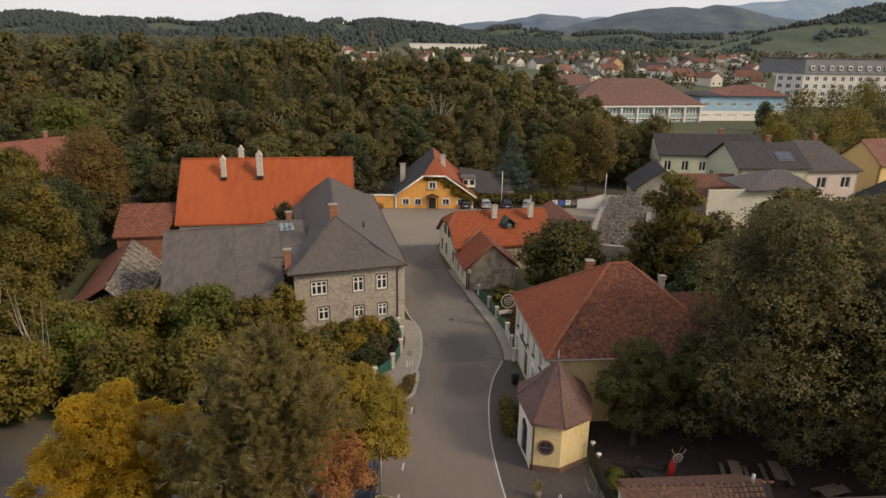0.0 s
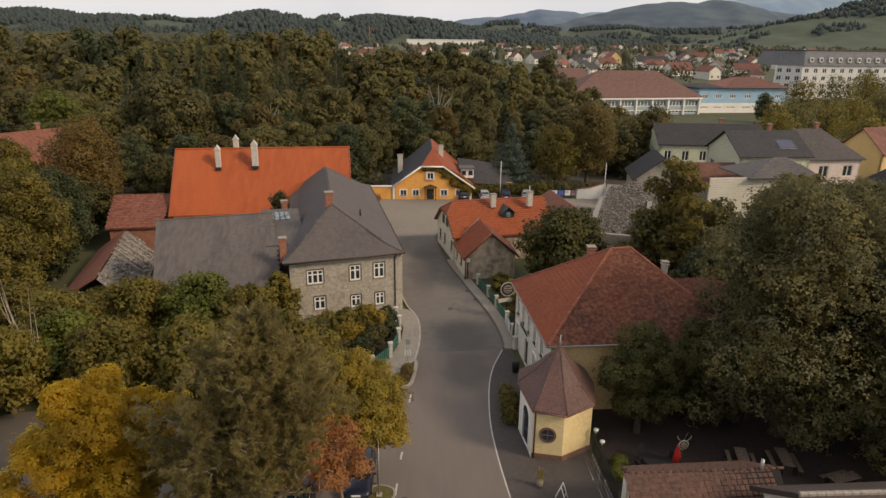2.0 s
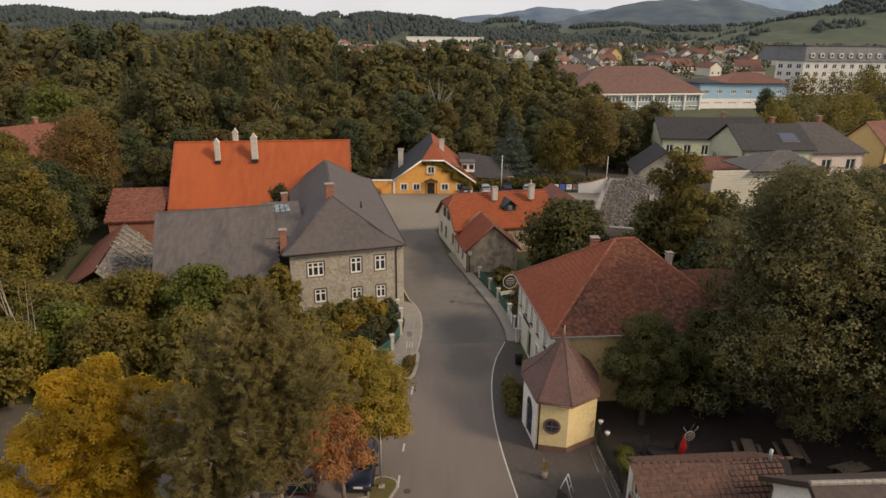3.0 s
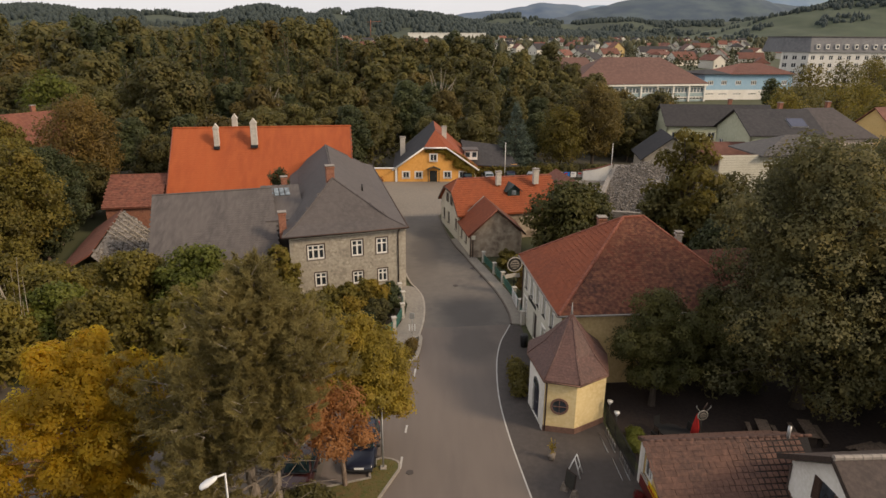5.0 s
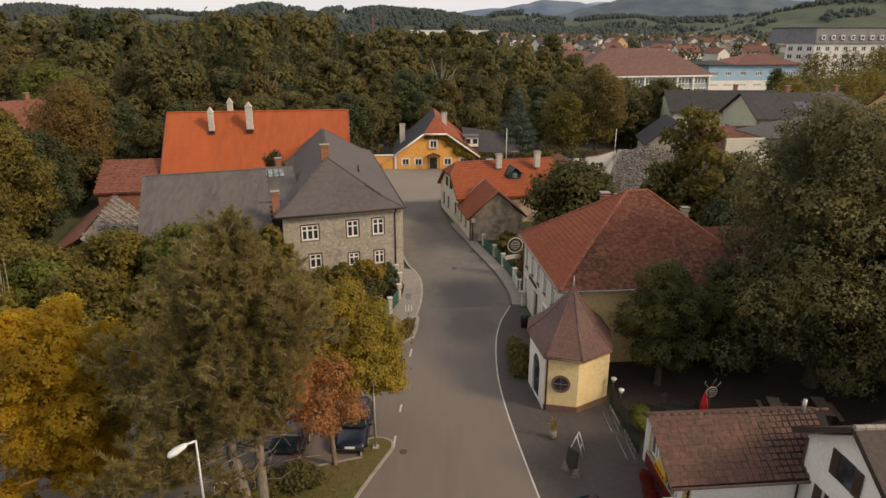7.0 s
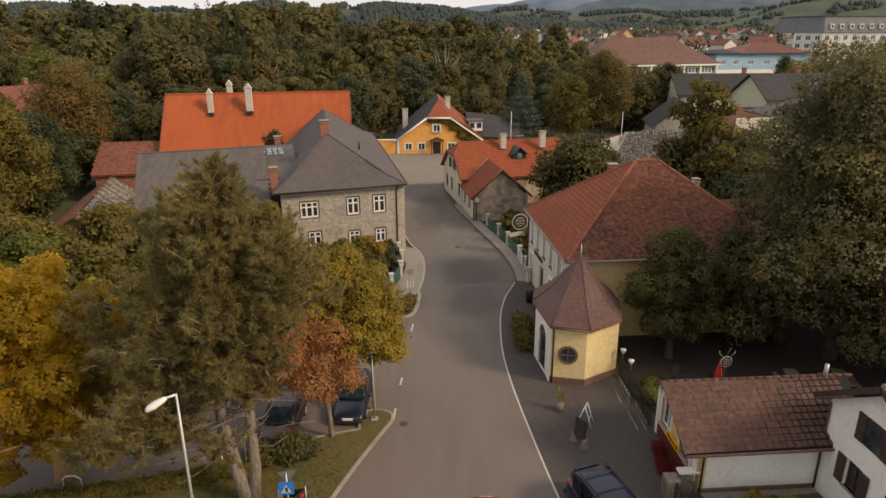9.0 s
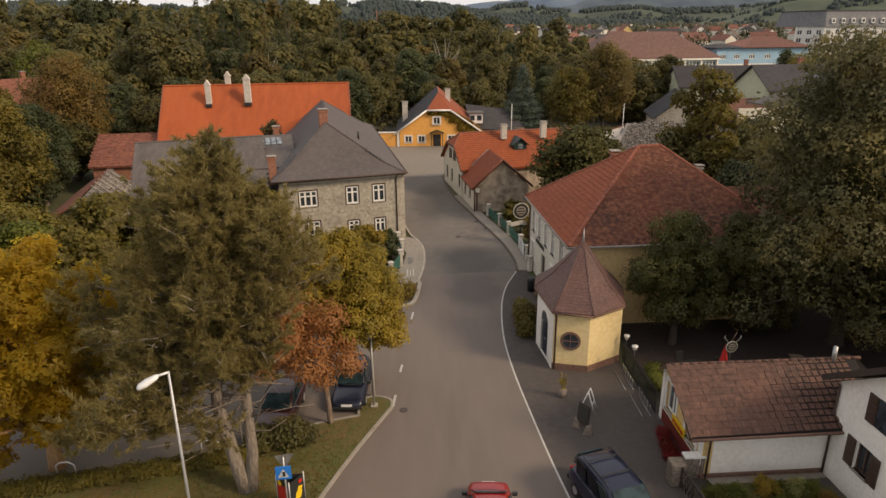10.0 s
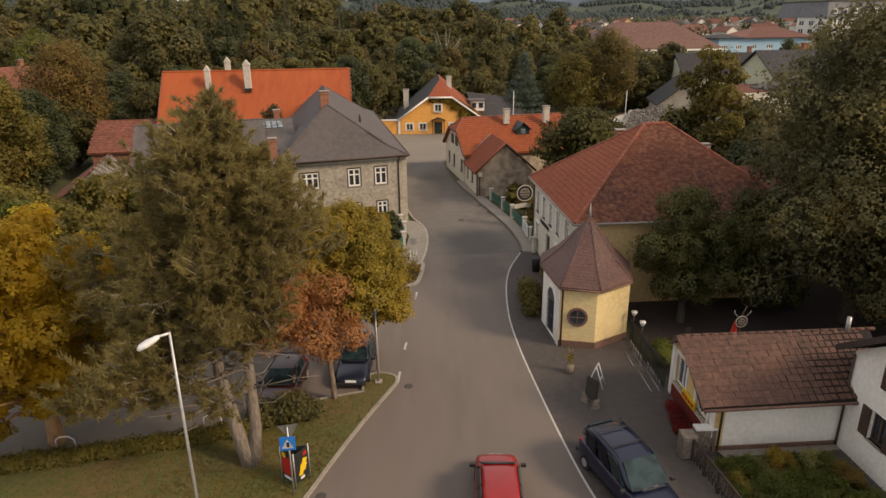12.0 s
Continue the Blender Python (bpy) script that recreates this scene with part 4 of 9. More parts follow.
# ---------------------------------------------------------------- hills and distance
def crest_height(crest, x):
    """The height of a ridge line at x, eased between its summits and saddles."""
    for (xa, za), (xb, zb) in zip(crest, crest[1:]):
        if xa <= x <= xb:
            return za + (zb - za) * step01(xa, xb, x)
    return crest[0][1] if x < crest[0][0] else crest[-1][1]


def ridge_z(x, y, y0, depth, crest, rough, seed):
    """The ground on a ridge: rising from the valley at y0 to its line at y0 + depth, then falling."""
    b = (y - y0) / depth
    f = math.sin(math.pi / 2 * min(1, max(0, b))) ** 1.15 if b < 1 else max(0, 1 - (b - 1) ** 2)
    base = ground_z(x, min(y, 2200)) - 6
    h = crest_height(crest, x) + rough * noise.fractal(Vector((x * 0.004 + seed, y * 0.004, 0)), 0.8, 2.0, 5) * (1 - abs(b - 1) * 0.3)
    return base + f * max(0, h - base)


def ridge(y0, depth, x0, x1, crest, rough, material, seed, label, step=20):
    nx, ny = int((x1 - x0) / step), 22
    vs = [(x0 + (x1 - x0) * i / nx, y0 + depth * 1.7 * j / ny, ridge_z(x0 + (x1 - x0) * i / nx, y0 + depth * 1.7 * j / ny, y0, depth, crest, rough, seed)) for j in range(ny + 1) for i in range(nx + 1)]
    fs = [(j * (nx + 1) + i, j * (nx + 1) + i + 1, (j + 1) * (nx + 1) + i + 1, (j + 1) * (nx + 1) + i) for j in range(ny) for i in range(nx)]
    return tagged(mesh_part("backdrop", vs, fs, material, smooth=True), label, "hill", kind="structure")


def dome_woods(name, spots, seed, material, label):
    """Far trees, each an uneven little crown (x, y, z, radius, height); joined."""
    rng = np.random.default_rng(seed)
    s = np.array(spots, float)
    n, k = len(s), 6
    a = np.linspace(0, math.tau, k, endpoint=False)[None, :] + rng.uniform(0, 6, n)[:, None]
    con = (rng.random(n) < 0.2)[:, None]
    rings = []
    for zf, rb, rc in ((0.0, 0.75, 1.0), (0.42, 1.0, 0.72), (0.8, 0.62, 0.26)):
        r = s[:, 3:4] * np.where(con, rc * 0.8, rb) * rng.uniform(0.72, 1.22, (n, k))
        z = s[:, 2:3] + s[:, 4:5] * (zf + rng.uniform(-0.07, 0.07, (n, k)))
        rings.append(np.stack([s[:, 0:1] + np.cos(a) * r, s[:, 1:2] + np.sin(a) * r, z], 2))
    tip = np.concatenate([s[:, :2] + rng.normal(size=(n, 2)) * s[:, 3:4] * 0.12, s[:, 2:3] + s[:, 4:5] * np.where(con, 1.12, 0.98)], 1)
    per = 3 * k + 1
    v = np.concatenate([*rings, tip[:, None, :]], 1).reshape(-1, 3)
    o = (np.arange(n) * per)[:, None]
    i0 = np.arange(k)[None, :]
    i1 = (np.arange(k)[None, :] + 1) % k
    f = []
    for q in (0, k):
        f.append(np.stack([o + q + i0, o + q + i1, o + q + k + i1], 2).reshape(-1, 3))
        f.append(np.stack([o + q + i0, o + q + k + i1, o + q + k + i0], 2).reshape(-1, 3))
    f.append(np.stack([o + 2 * k + i0, o + 2 * k + i1, np.broadcast_to(o + 3 * k, (n, k))], 2).reshape(-1, 3))
    ob = link_mesh(name, fast_mesh(name, v, np.concatenate(f), material))
    return tagged(ob, label, "woods", kind="stuff")


NEAR = [(-2600, 92), (-1678, 88), (-1202, 102), (-1106, 107), (-1027, 101), (-964, 90), (-884, 91), (-803, 87), (-738, 91), (-657, 82), (-584, 85), (-508, 103), (-442, 110), (-377, 101), (-312, 83), (-261, 98), (-228, 100), (-215, 86), (-187, 94), (-120, 100), (-61, 94), (39, 92), (90, 85), (158, 73), (226, 57), (450, 40), (900, 34)]
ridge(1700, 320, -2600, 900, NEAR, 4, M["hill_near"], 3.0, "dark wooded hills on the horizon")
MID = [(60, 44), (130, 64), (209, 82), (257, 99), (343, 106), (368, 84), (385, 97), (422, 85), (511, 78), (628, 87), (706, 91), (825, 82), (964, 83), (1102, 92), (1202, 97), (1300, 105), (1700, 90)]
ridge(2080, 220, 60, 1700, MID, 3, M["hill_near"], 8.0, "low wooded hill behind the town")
FIELD = [(560, 22), (721, 30), (835, 40), (949, 64), (1045, 95), (1109, 110), (1158, 119), (1221, 138), (1268, 152), (1345, 168), (1556, 208), (2600, 280)]
ridge(1350, 560, 520, 2600, FIELD, 3, M["hill_field"], 21.0, "green farmland slope above the town")
ridge(2700, 600, 560, 2700, [(560, 100), (705, 134), (815, 164), (897, 189), (1007, 213), (1145, 233), (1256, 242), (1356, 236), (1466, 255), (1538, 248), (1626, 229), (1687, 208), (1862, 192), (2038, 176), (2354, 163), (2700, 140)], 7, M["hill_big_haze"], 15.0, "broad wooded mountain with pale fields at its foot")
ridge(3600, 600, -100, 2000, [(-100, 110), (154, 156), (294, 184), (470, 196), (646, 225), (750, 249), (875, 244), (946, 241), (1036, 223), (1145, 201), (1648, 206), (2000, 190)], 8, M["hill_far_haze"], 27.0, "blue hazy mountains in the distance")
ridge(4500, 500, 700, 4600, [(700, 190), (1150, 248), (1318, 277), (1530, 276), (1952, 320), (2331, 372), (2584, 406), (3010, 435), (3522, 442), (4600, 430)], 9, M["hill_pale_haze"], 33.0, "pale blue mountain range on the horizon", 30)
rng = random.Random(61)
spots = []
while len(spots) < 6200:
    x, b = rng.uniform(-1500, 640), rng.random() ** 0.8 * 1.06
    y = 1700 + 320 * b
    clear = ((x + 655 + 40 * b) / 85) ** 2 + ((b - 0.62) / 0.2) ** 2 < 1 or ((x + 212) / 26) ** 2 + ((b - 0.7) / 0.25) ** 2 < 1 or (-960 < x < -760 and b > 0.93) or noise.noise(Vector((x * 0.012, y * 0.012, 5))) > 0.42
    if clear:
        continue
    h = rng.uniform(11, 19)
    spots.append((x, y, ridge_z(x, y, 1700, 320, NEAR, 4, 3.0) - 2, h * 0.42, h))
while len(spots) < 7900:
    x, b = rng.uniform(150, 1350), rng.random() ** 0.7 * 1.05
    if noise.noise(Vector((x * 0.009, b * 3, 15))) > 0.3 or 0.35 < b < 0.7 and noise.noise(Vector((x * 0.006, b * 2, 31))) > -0.05:
        continue
    h = rng.uniform(9, 17)
    spots.append((x, 2080 + 220 * b, ridge_z(x, 2080 + 220 * b, 2080, 220, MID, 3, 8.0) - 2, h * 0.42, h))
while len(spots) < 9600:
    x, y = rng.uniform(620, 1750), rng.uniform(1380, 1960)
    b = (y - 1350) / 560
    if (x - 1060) / 330 + (b - 0.85) * 1.4 < 0.12 and noise.noise(Vector((x * 0.007, y * 0.01, 9))) < 0.3:
        continue
    h = rng.uniform(9, 16)
    spots.append((x, y, ridge_z(x, y, 1350, 560, FIELD, 3, 21.0) - 2, h * 0.42, h))
dome_woods("hill_woods", spots, 62, M["leaf_ridge_haze"], "dark mixed woods covering the far hills")


# ---------------------------------------------------------------- grey house with its wing


def inset(poly, d):
    """A counter-clockwise outline moved inwards."""
    out = []
    n = len(poly)
    for i in range(n):
        p0, p1, p2 = (Vector(poly[(i + k) % n][:2]) for k in (-1, 0, 1))
        d0, d1 = (p1 - p0).normalized(), (p2 - p1).normalized()
        n0, n1 = Vector((-d0.y, d0.x)), Vector((-d1.y, d1.x))
        m = (n0 + n1)
        m *= d / max(0.2, m.dot(n0))
        out.append((p1.x + m.x, p1.y + m.y))
    return out


house = thing("house", -8.5, 70, 0, "two-storey grey rendered house with a hipped slate roof", "house")
eave = [(-13.75, 58.0), (-3.0, 61.3), (-8.4, 92.0), (-18.9, 89.4)]
Z_E, R0, R1 = 6.1, (-10.1, 64.6, 10.0), (-13.5, 84.4, 10.05)
# bell-cast slopes: a flatter foot below the main pitch
ex = [Vector((x, y, Z_E)) for x, y in eave]
kn = [e.lerp(Vector(R0 if i < 2 else R1), 0.24) + Vector((0, 0, -0.28)) for i, e in enumerate(ex)]
for nm, quad in (("roof_slope", (kn[0], kn[1], Vector(R0))), ("roof_slope", (kn[1], kn[2], Vector(R1), Vector(R0))), ("roof_slope", (kn[2], kn[3], Vector(R1))), ("roof_slope", (kn[3], kn[0], Vector(R0), Vector(R1))),
                 ("roof_slope", (ex[0], ex[1], kn[1], kn[0])), ("roof_slope", (ex[1], ex[2], kn[2], kn[1])), ("roof_slope", (ex[2], ex[3], kn[3], kn[2])), ("roof_slope", (ex[3], ex[0], kn[0], kn[3]))):
    bm = bmesh.new()
    top = [bm.verts.new(q) for q in quad]
    low = [bm.verts.new(q - Vector((0, 0, 0.16))) for q in quad]
    bm.faces.new(top)
    bm.faces.new(low[::-1])
    for i in range(len(quad)):
        j = (i + 1) % len(quad)
        bm.faces.new((top[i], low[i], low[j], top[j]))
    bmesh.ops.recalc_face_normals(bm, faces=bm.faces[:])
    part(nm, bm, M["slate"], house)
tile_courses([kn[0], kn[1], Vector(R0)], house, M["slate"], 0.4, 0.38, 3, 0.004, 0.006, 0.004, "slate_covering")
tile_courses([ex[0], ex[1], kn[1], kn[0]], house, M["slate"], 0.4, 0.38, 4, 0.004, 0.006, 0.004, "slate_covering")
tile_courses([kn[1], kn[2], Vector(R1), Vector(R0)], house, M["slate"], 0.4, 0.38, 5, 0.004, 0.006, 0.004, "slate_covering")
tile_courses([kn[3], kn[0], Vector(R0), Vector(R1)], house, M["slate"], 0.4, 0.38, 6, 0.004, 0.006, 0.004, "slate_covering")
for a, b in ((kn[0], R0), (kn[1], R0), (R0, R1), (ex[0], kn[0]), (ex[1], kn[1]), (kn[2], R1)):
    ridge_caps(a, b, house, M["slate"], 0.09, 0.4)
ft = inset(eave, 0.55)
ft[1] = (ft[1][0] + 0.42, ft[1][1] + 0.1)
ft[2] = (ft[2][0] + 0.42, ft[2][1] + 0.1)
front = [(1.5, 3.0, 3.7, 5.05), (5.45, 6.5, 3.65, 5.15), (7.75, 8.8, 3.65, 5.15), (2.05, 3.1, 1.1, 2.4), (5.5, 6.45, 0.95, 2.15), (7.85, 8.75, 0.9, 2.15)]
wall(ft[0], ft[1], 0, Z_E - 0.16, front, M["render_grey"], house)
for i, o in enumerate(front):
    window(ft[0], ft[1], o, house, 3 if i == 0 else 2, 2, bar=0.12, depth=0.06)
    u0, u1, z0, z1 = o
    bm = bmesh.new()
    f = on_wall(ft[0], ft[1], (u0 + u1) / 2, z0, -0.012)
    for sx in (-1, 1):
        add_box(bm, f @ Matrix.Translation((sx * ((u1 - u0) / 2 + 0.04), 0, -0.08)), 0.08, 0.04, z1 - z0 + 0.16)
    add_box(bm, f @ Matrix.Translation((0, 0, z1 - z0)), u1 - u0, 0.04, 0.1)
    part("window_trim", bm, M["brown_paint"], house)
side = [(2.0 + 3.3 * i, 3.0 + 3.3 * i, z, z + 1.45) for i in range(8) for z in (0.95, 3.6)]
wall(ft[1], ft[2], 0, Z_E - 0.16, side, M["render_grey"], house)
for o in side:
    window(ft[1], ft[2], o, house, 2, 2, bar=0.12, depth=0.06)
wall(ft[2], ft[3], 0, Z_E - 0.16, [], M["render_grey"], house)
wall(ft[3], ft[0], 0, Z_E - 0.16, [], M["render_grey"], house)
# diamond cladding slabs on the front between the windows
bm = bmesh.new()
for j in range(15):
    for i in range(26):
        u, z = 0.45 + i * 0.36 + (0.18 if j % 2 else 0), 0.75 + j * 0.32
        if u > 9.9 or any(o[0] - 0.38 < u < o[1] + 0.38 and o[2] - 0.35 < z < o[3] + 0.35 for o in front):
            continue
        m = on_wall(ft[0], ft[1], u, z, -0.012) @ Matrix.Rotation(radians(45), 4, "Y")
        add_box(bm, m, 0.235, 0.02, 0.235)
tagged(part("cladding", bm, M["cladding"], house, "weathered diamond-pattern cladding slabs"), kind="stuff")
box("cornice", on_wall(ft[0], ft[1], (Vector(ft[1]) - Vector(ft[0])).length / 2, Z_E - 0.34, -0.1), (Vector(ft[1]) - Vector(ft[0])).length, 0.22, 0.18, M["render_pale"], house)
q = on_wall(ft[0], ft[1], (Vector(ft[1]) - Vector(ft[0])).length - 0.75, 0, -0.08).translation
tube("drainpipe", [(q.x, q.y, 0.1), (q.x, q.y, 5.6), (q.x + 0.2, q.y - 0.4, 6.0)], [0.055] * 3, M["brown_paint"], house)
e0, e1 = ex[0] + Vector((0, -0.06, -0.02)), ex[1] + Vector((0.03, -0.06, -0.02))
tube("gutter", [e0, e1], [0.08, 0.08], M["brown_paint"], house)
tube("gutter", [ex[1] + Vector((0.06, 0, -0.02)), ex[2] + Vector((0.06, 0, -0.02))], [0.08, 0.08], M["brown_paint"], house)
chimney(-14.2, 60.6, 5.4, 7.75, 0.62, 0.62, M["brick"], house, angle=16, label="weathered red brick chimney")
chimney(-10.35, 64.9, 9.3, 11.1, 0.75, 0.7, M["brick"], house, angle=16, label="weathered red brick chimney")
chimney(-15.9, 70.5, 7.2, 8.9, 0.6, 0.6, M["brick"], house, angle=16, label="weathered red brick chimney")
tube("roof_vent", [(-7.6, 67.6, 8.0), (-7.6, 67.6, 8.75)], [0.09, 0.09], M["black_metal"], house)

wing = thing("house_wing", -21, 63, 0, "low wing with a large worn grey slate roof", "house wing")
we = [(-24.9, 56.6, 3.7), (-14.2, 58.9, 3.7), (-18.6, 74.2, 3.7), (-28.9, 71.4, 3.7)]
wr = [(-26.9, 64.2, 8.45), (-16.4, 66.9, 8.55)]
roof_slopes(we, wr, wing, M["slate_wing"], gables=(1, 3))
tile_courses([we[0], we[1], wr[1], wr[0]], wing, M["slate_wing"], 0.46, 0.3, 11, 0.004, 0.009, 0.008, "slate_covering")
wf = inset([q[:2] for q in we], 0.4)
for i in range(4):
    wall(wf[i], wf[(i + 1) % 4], 0, 3.75, [], M["old_wall"], wing)
gable(wf[1], wf[2], (Vector(wf[2]) - Vector(wf[1])).length * 0.5, 3.75, 8.0, M["old_wall"], wing)
gable(wf[3], wf[0], (Vector(wf[0]) - Vector(wf[3])).length * 0.5, 3.75, 8.0, M["old_wall"], wing)
ridge_caps(wr[0], wr[1], wing, M["slate_wing"], 0.1, 0.42)
tube("gutter", [Vector(we[0]) + Vector((0, -0.07, -0.05)), Vector(we[1]) + Vector((0, -0.07, -0.05))], [0.07, 0.07], M["brown_paint"], wing)
# link roof between wing and house with a row of roof lights
link = thing("link_building", -14.5, 66, 0, "small link roof between the grey house and its wing", "annex")
le = [(-16.2, 62.8, 6.3), (-12.6, 63.4, 6.45), (-14.4, 70.2, 8.2), (-18.1, 69.4, 8.2)]
bm = bmesh.new()
top = [bm.verts.new(q) for q in le]
low = [bm.verts.new((q[0], q[1], 0)) for q in le]
bm.faces.new(top)
for i in range(4):
    bm.faces.new((top[i], low[i], low[(i + 1) % 4], top[(i + 1) % 4]))
bmesh.ops.recalc_face_normals(bm, faces=bm.faces[:])
part("body", bm, M["slate_wing"], link)
for i in range(4):
    a = Vector(le[0]).lerp(Vector(le[3]), 0.78).lerp(Vector(le[1]).lerp(Vector(le[2]), 0.78), 0.25 + 0.14 * i)
    box("roof_light", Matrix.Translation(a) @ Matrix.Rotation(radians(16), 4, "Z") @ Matrix.Rotation(radians(16), 4, "X"), 0.42, 1.5, 0.07, M["glass_sky"], link, "glazed roof light")


# ---------------------------------------------------------------- big house with the orange roof
big = thing("house", -21, 89, ground_z(-21, 89), "large old house with a steep bright orange tiled roof", "house")
Z0 = ground_z(-21, 86)
oe = [(-32.45, 81.3, 4.4), (-10.15, 84.2, 4.4), (-12.0, 98.3, 4.4), (-34.2, 95.5, 4.4)]
orr = [(-33.3, 88.45, 11.55), (-11.05, 91.3, 11.5)]
roof_slopes(oe, orr, big, M["tile_orange"], gables=(1, 3))
tile_courses([oe[0], oe[1], orr[1], orr[0]], big, M["tile_orange"], 0.3, 0.34, 21, 0.004, 0.009, 0.004)
of = inset([q[:2] for q in oe], 0.45)
low_open = [(1.2 + 3.4 * i, 2.3 + 3.4 * i, 2.0, 3.4) for i in range(6)]
wall(of[0], of[1], Z0 - 0.4, 4.45, low_open, M["render_pale"], big)
for o in low_open:
    window(of[0], of[1], o, big, 2, 2)
for i in (1, 2, 3):
    wall(of[i], of[(i + 1) % 4], Z0 - 0.4, 4.45, [], M["render_pale"], big)
gable(of[1], of[2], (Vector(of[2]) - Vector(of[1])).length / 2, 4.45, 11.1, M["render_pale"], big)
gable(of[3], of[0], (Vector(of[0]) - Vector(of[3])).length / 2, 4.45, 11.1, M["render_pale"], big)
ridge_caps(orr[0], orr[1], big, M["tile_orange"], 0.13, 0.4)
for a, b in ((oe[0], orr[0]), (oe[1], orr[1])):
    tube("verge", [a, b], [0.07, 0.07], M["ridge"], big)


def tall_chimney(x, y, z0, z1, sx, sy):
    m = pose(x, y, z0, 0, 0, 7)
    bm = bmesh.new()
    add_box(bm, m, sx, sy, z1 - z0 - 0.6, 0.03)
    ch = part("chimney", bm, M["chimney_white"], big, "pale rendered chimney with a pitched cap")
    bm = bmesh.new()
    w, h, k = sx / 2 + 0.08, sy / 2 + 0.08, z1 - z0 - 0.6
    v = [bm.verts.new((m @ Vector(c))) for c in ((-w, -h, k), (w, -h, k), (w, h, k), (-w, h, k), (0, -h, k + 0.62), (0, h, k + 0.62))]
    for f in ((0, 1, 4), (2, 3, 5), (1, 2, 5, 4), (3, 0, 4, 5), (3, 2, 1, 0)):
        bm.faces.new([v[i] for i in f])
    part("chimney_cap", bm, M["chimney_white"], ch)
    box("flashing", m @ Matrix.Translation((0, -sy / 2 - 0.12, -0.05)), sx + 0.1, 0.3, 0.35, M["black_metal"], ch)


tall_chimney(-22.9, 87.6, 9.3, 12.9, 0.78, 0.7)
tall_chimney(-27.5, 87.1, 9.2, 12.3, 0.62, 0.7)
tall_chimney(-26.1, 90.9, 9.5, 13.1, 0.66, 0.66)

shed = thing("shed", -36, 82, 0, "low brick shed with a mottled red tiled roof", "shed")
se = [(-38.9, 78.4, 3.6), (-32.7, 79.3, 3.6), (-33.8, 90.2, 3.6), (-41.0, 89.2, 3.6)]
sr = [(-40.0, 84.2, 6.3), (-33.2, 85.2, 6.3)]
roof_slopes(se, sr, shed, M["tile_shed"], gables=(1, 3))
tile_courses([se[0], se[1], sr[1], sr[0]], shed, M["tile_shed"], 0.34, 0.34, 31)
sf = inset([q[:2] for q in se], 0.35)
for i in range(4):
    wall(sf[i], sf[(i + 1) % 4], 0, 3.6, [], M["brick"], shed)
gable(sf[1], sf[2], (Vector(sf[2]) - Vector(sf[1])).length / 2, 3.6, 5.9, M["brick"], shed)
gable(sf[3], sf[0], (Vector(sf[0]) - Vector(sf[3])).length / 2, 3.6, 5.9, M["brick"], shed)
ridge_caps(sr[0], sr[1], shed, M["tile_shed"], 0.12, 0.4)


def stones(count, place, size, seed, flat=0.7):
    """Loose or laid stones, joined: each a rough block turned at random."""
    rng = random.Random(seed)
    verts, faces = [], []
    for i in range(count):
        c, s = Vector(place(rng)), size * rng.uniform(0.6, 1.35)
        m = Euler((rng.uniform(-0.5, 0.5), rng.uniform(-0.5, 0.5), rng.uniform(0, 6.3))).to_matrix()
        o = len(verts)
        for x, y, z in ((-1, -1, -1), (1, -1, -1), (1, 1, -1), (-1, 1, -1), (-1, -1, 1), (1, -1, 1), (1, 1, 1), (-1, 1, 1)):
            q = Vector((x * rng.uniform(0.6, 1), y * rng.uniform(0.5, 0.9), z * flat * rng.uniform(0.6, 1))) * s * 0.5
            verts.append((c + m @ q)[:])
        faces += [(o + 3, o + 2, o + 1, o), (o + 4, o + 5, o + 6, o + 7), (o, o + 1, o + 5, o + 4), (o + 1, o + 2, o + 6, o + 5), (o + 2, o + 3, o + 7, o + 6), (o + 3, o, o + 4, o + 7)]
    return verts, faces


ruin = thing("ruined_barn", -35, 70, 0, "collapsed stone barn with half its roof fallen in", "ruin")
ra, rb = Vector((-36.1, 77.6, 3.75)), Vector((-32.6, 62.4, 3.3))
rl0, rl1 = Vector((-39.2, 76.8, 1.6)), Vector((-36.0, 61.6, 1.3))
bm = bmesh.new()
top = [bm.verts.new(q) for q in (rl1, rb, ra, rl0)]
low = [bm.verts.new(q - Vector((0, 0, 0.15))) for q in (rl1, rb, ra, rl0)]
bm.faces.new(top)
bm.faces.new(low[::-1])
for i in range(4):
    bm.faces.new((top[i], low[i], low[(i + 1) % 4], top[(i + 1) % 4]))
bmesh.ops.recalc_face_normals(bm, faces=bm.faces[:])
part("roof_slope", bm, M["tile_shed"], ruin)
tile_courses([rl1, rb, ra, rl0][::-1], ruin, M["tile_shed"], 0.36, 0.36, 41, wobble=0.04)
wall((-37.6, 61.3), (-30.6, 63.0), 0, 1.7, [], M["rubble"], ruin)
v, f = stones(700, lambda r: (lambda a, b: (ra.lerp(rb, a) + Vector((3.6 * b, -0.9 * b, -2.6 * b - r.uniform(0, 0.3)))))(r.random(), r.random() ** 0.8), 0.34, 42)
tagged(mesh_part("rubble", v, f, M["rubble"], ruin, "heap of fallen grey stones"), kind="stuff")
v, f = stones(260, lambda r: (-37.6 + 7 * (t := r.random()), 61.3 + 1.7 * t + r.uniform(-0.15, 0.35), 1.7 * r.random() ** 0.6 + 0.15), 0.36, 43)
tagged(mesh_part("rubble", v, f, M["rubble"], ruin, "pale weathered field stones"), kind="stuff")
bm = bmesh.new()
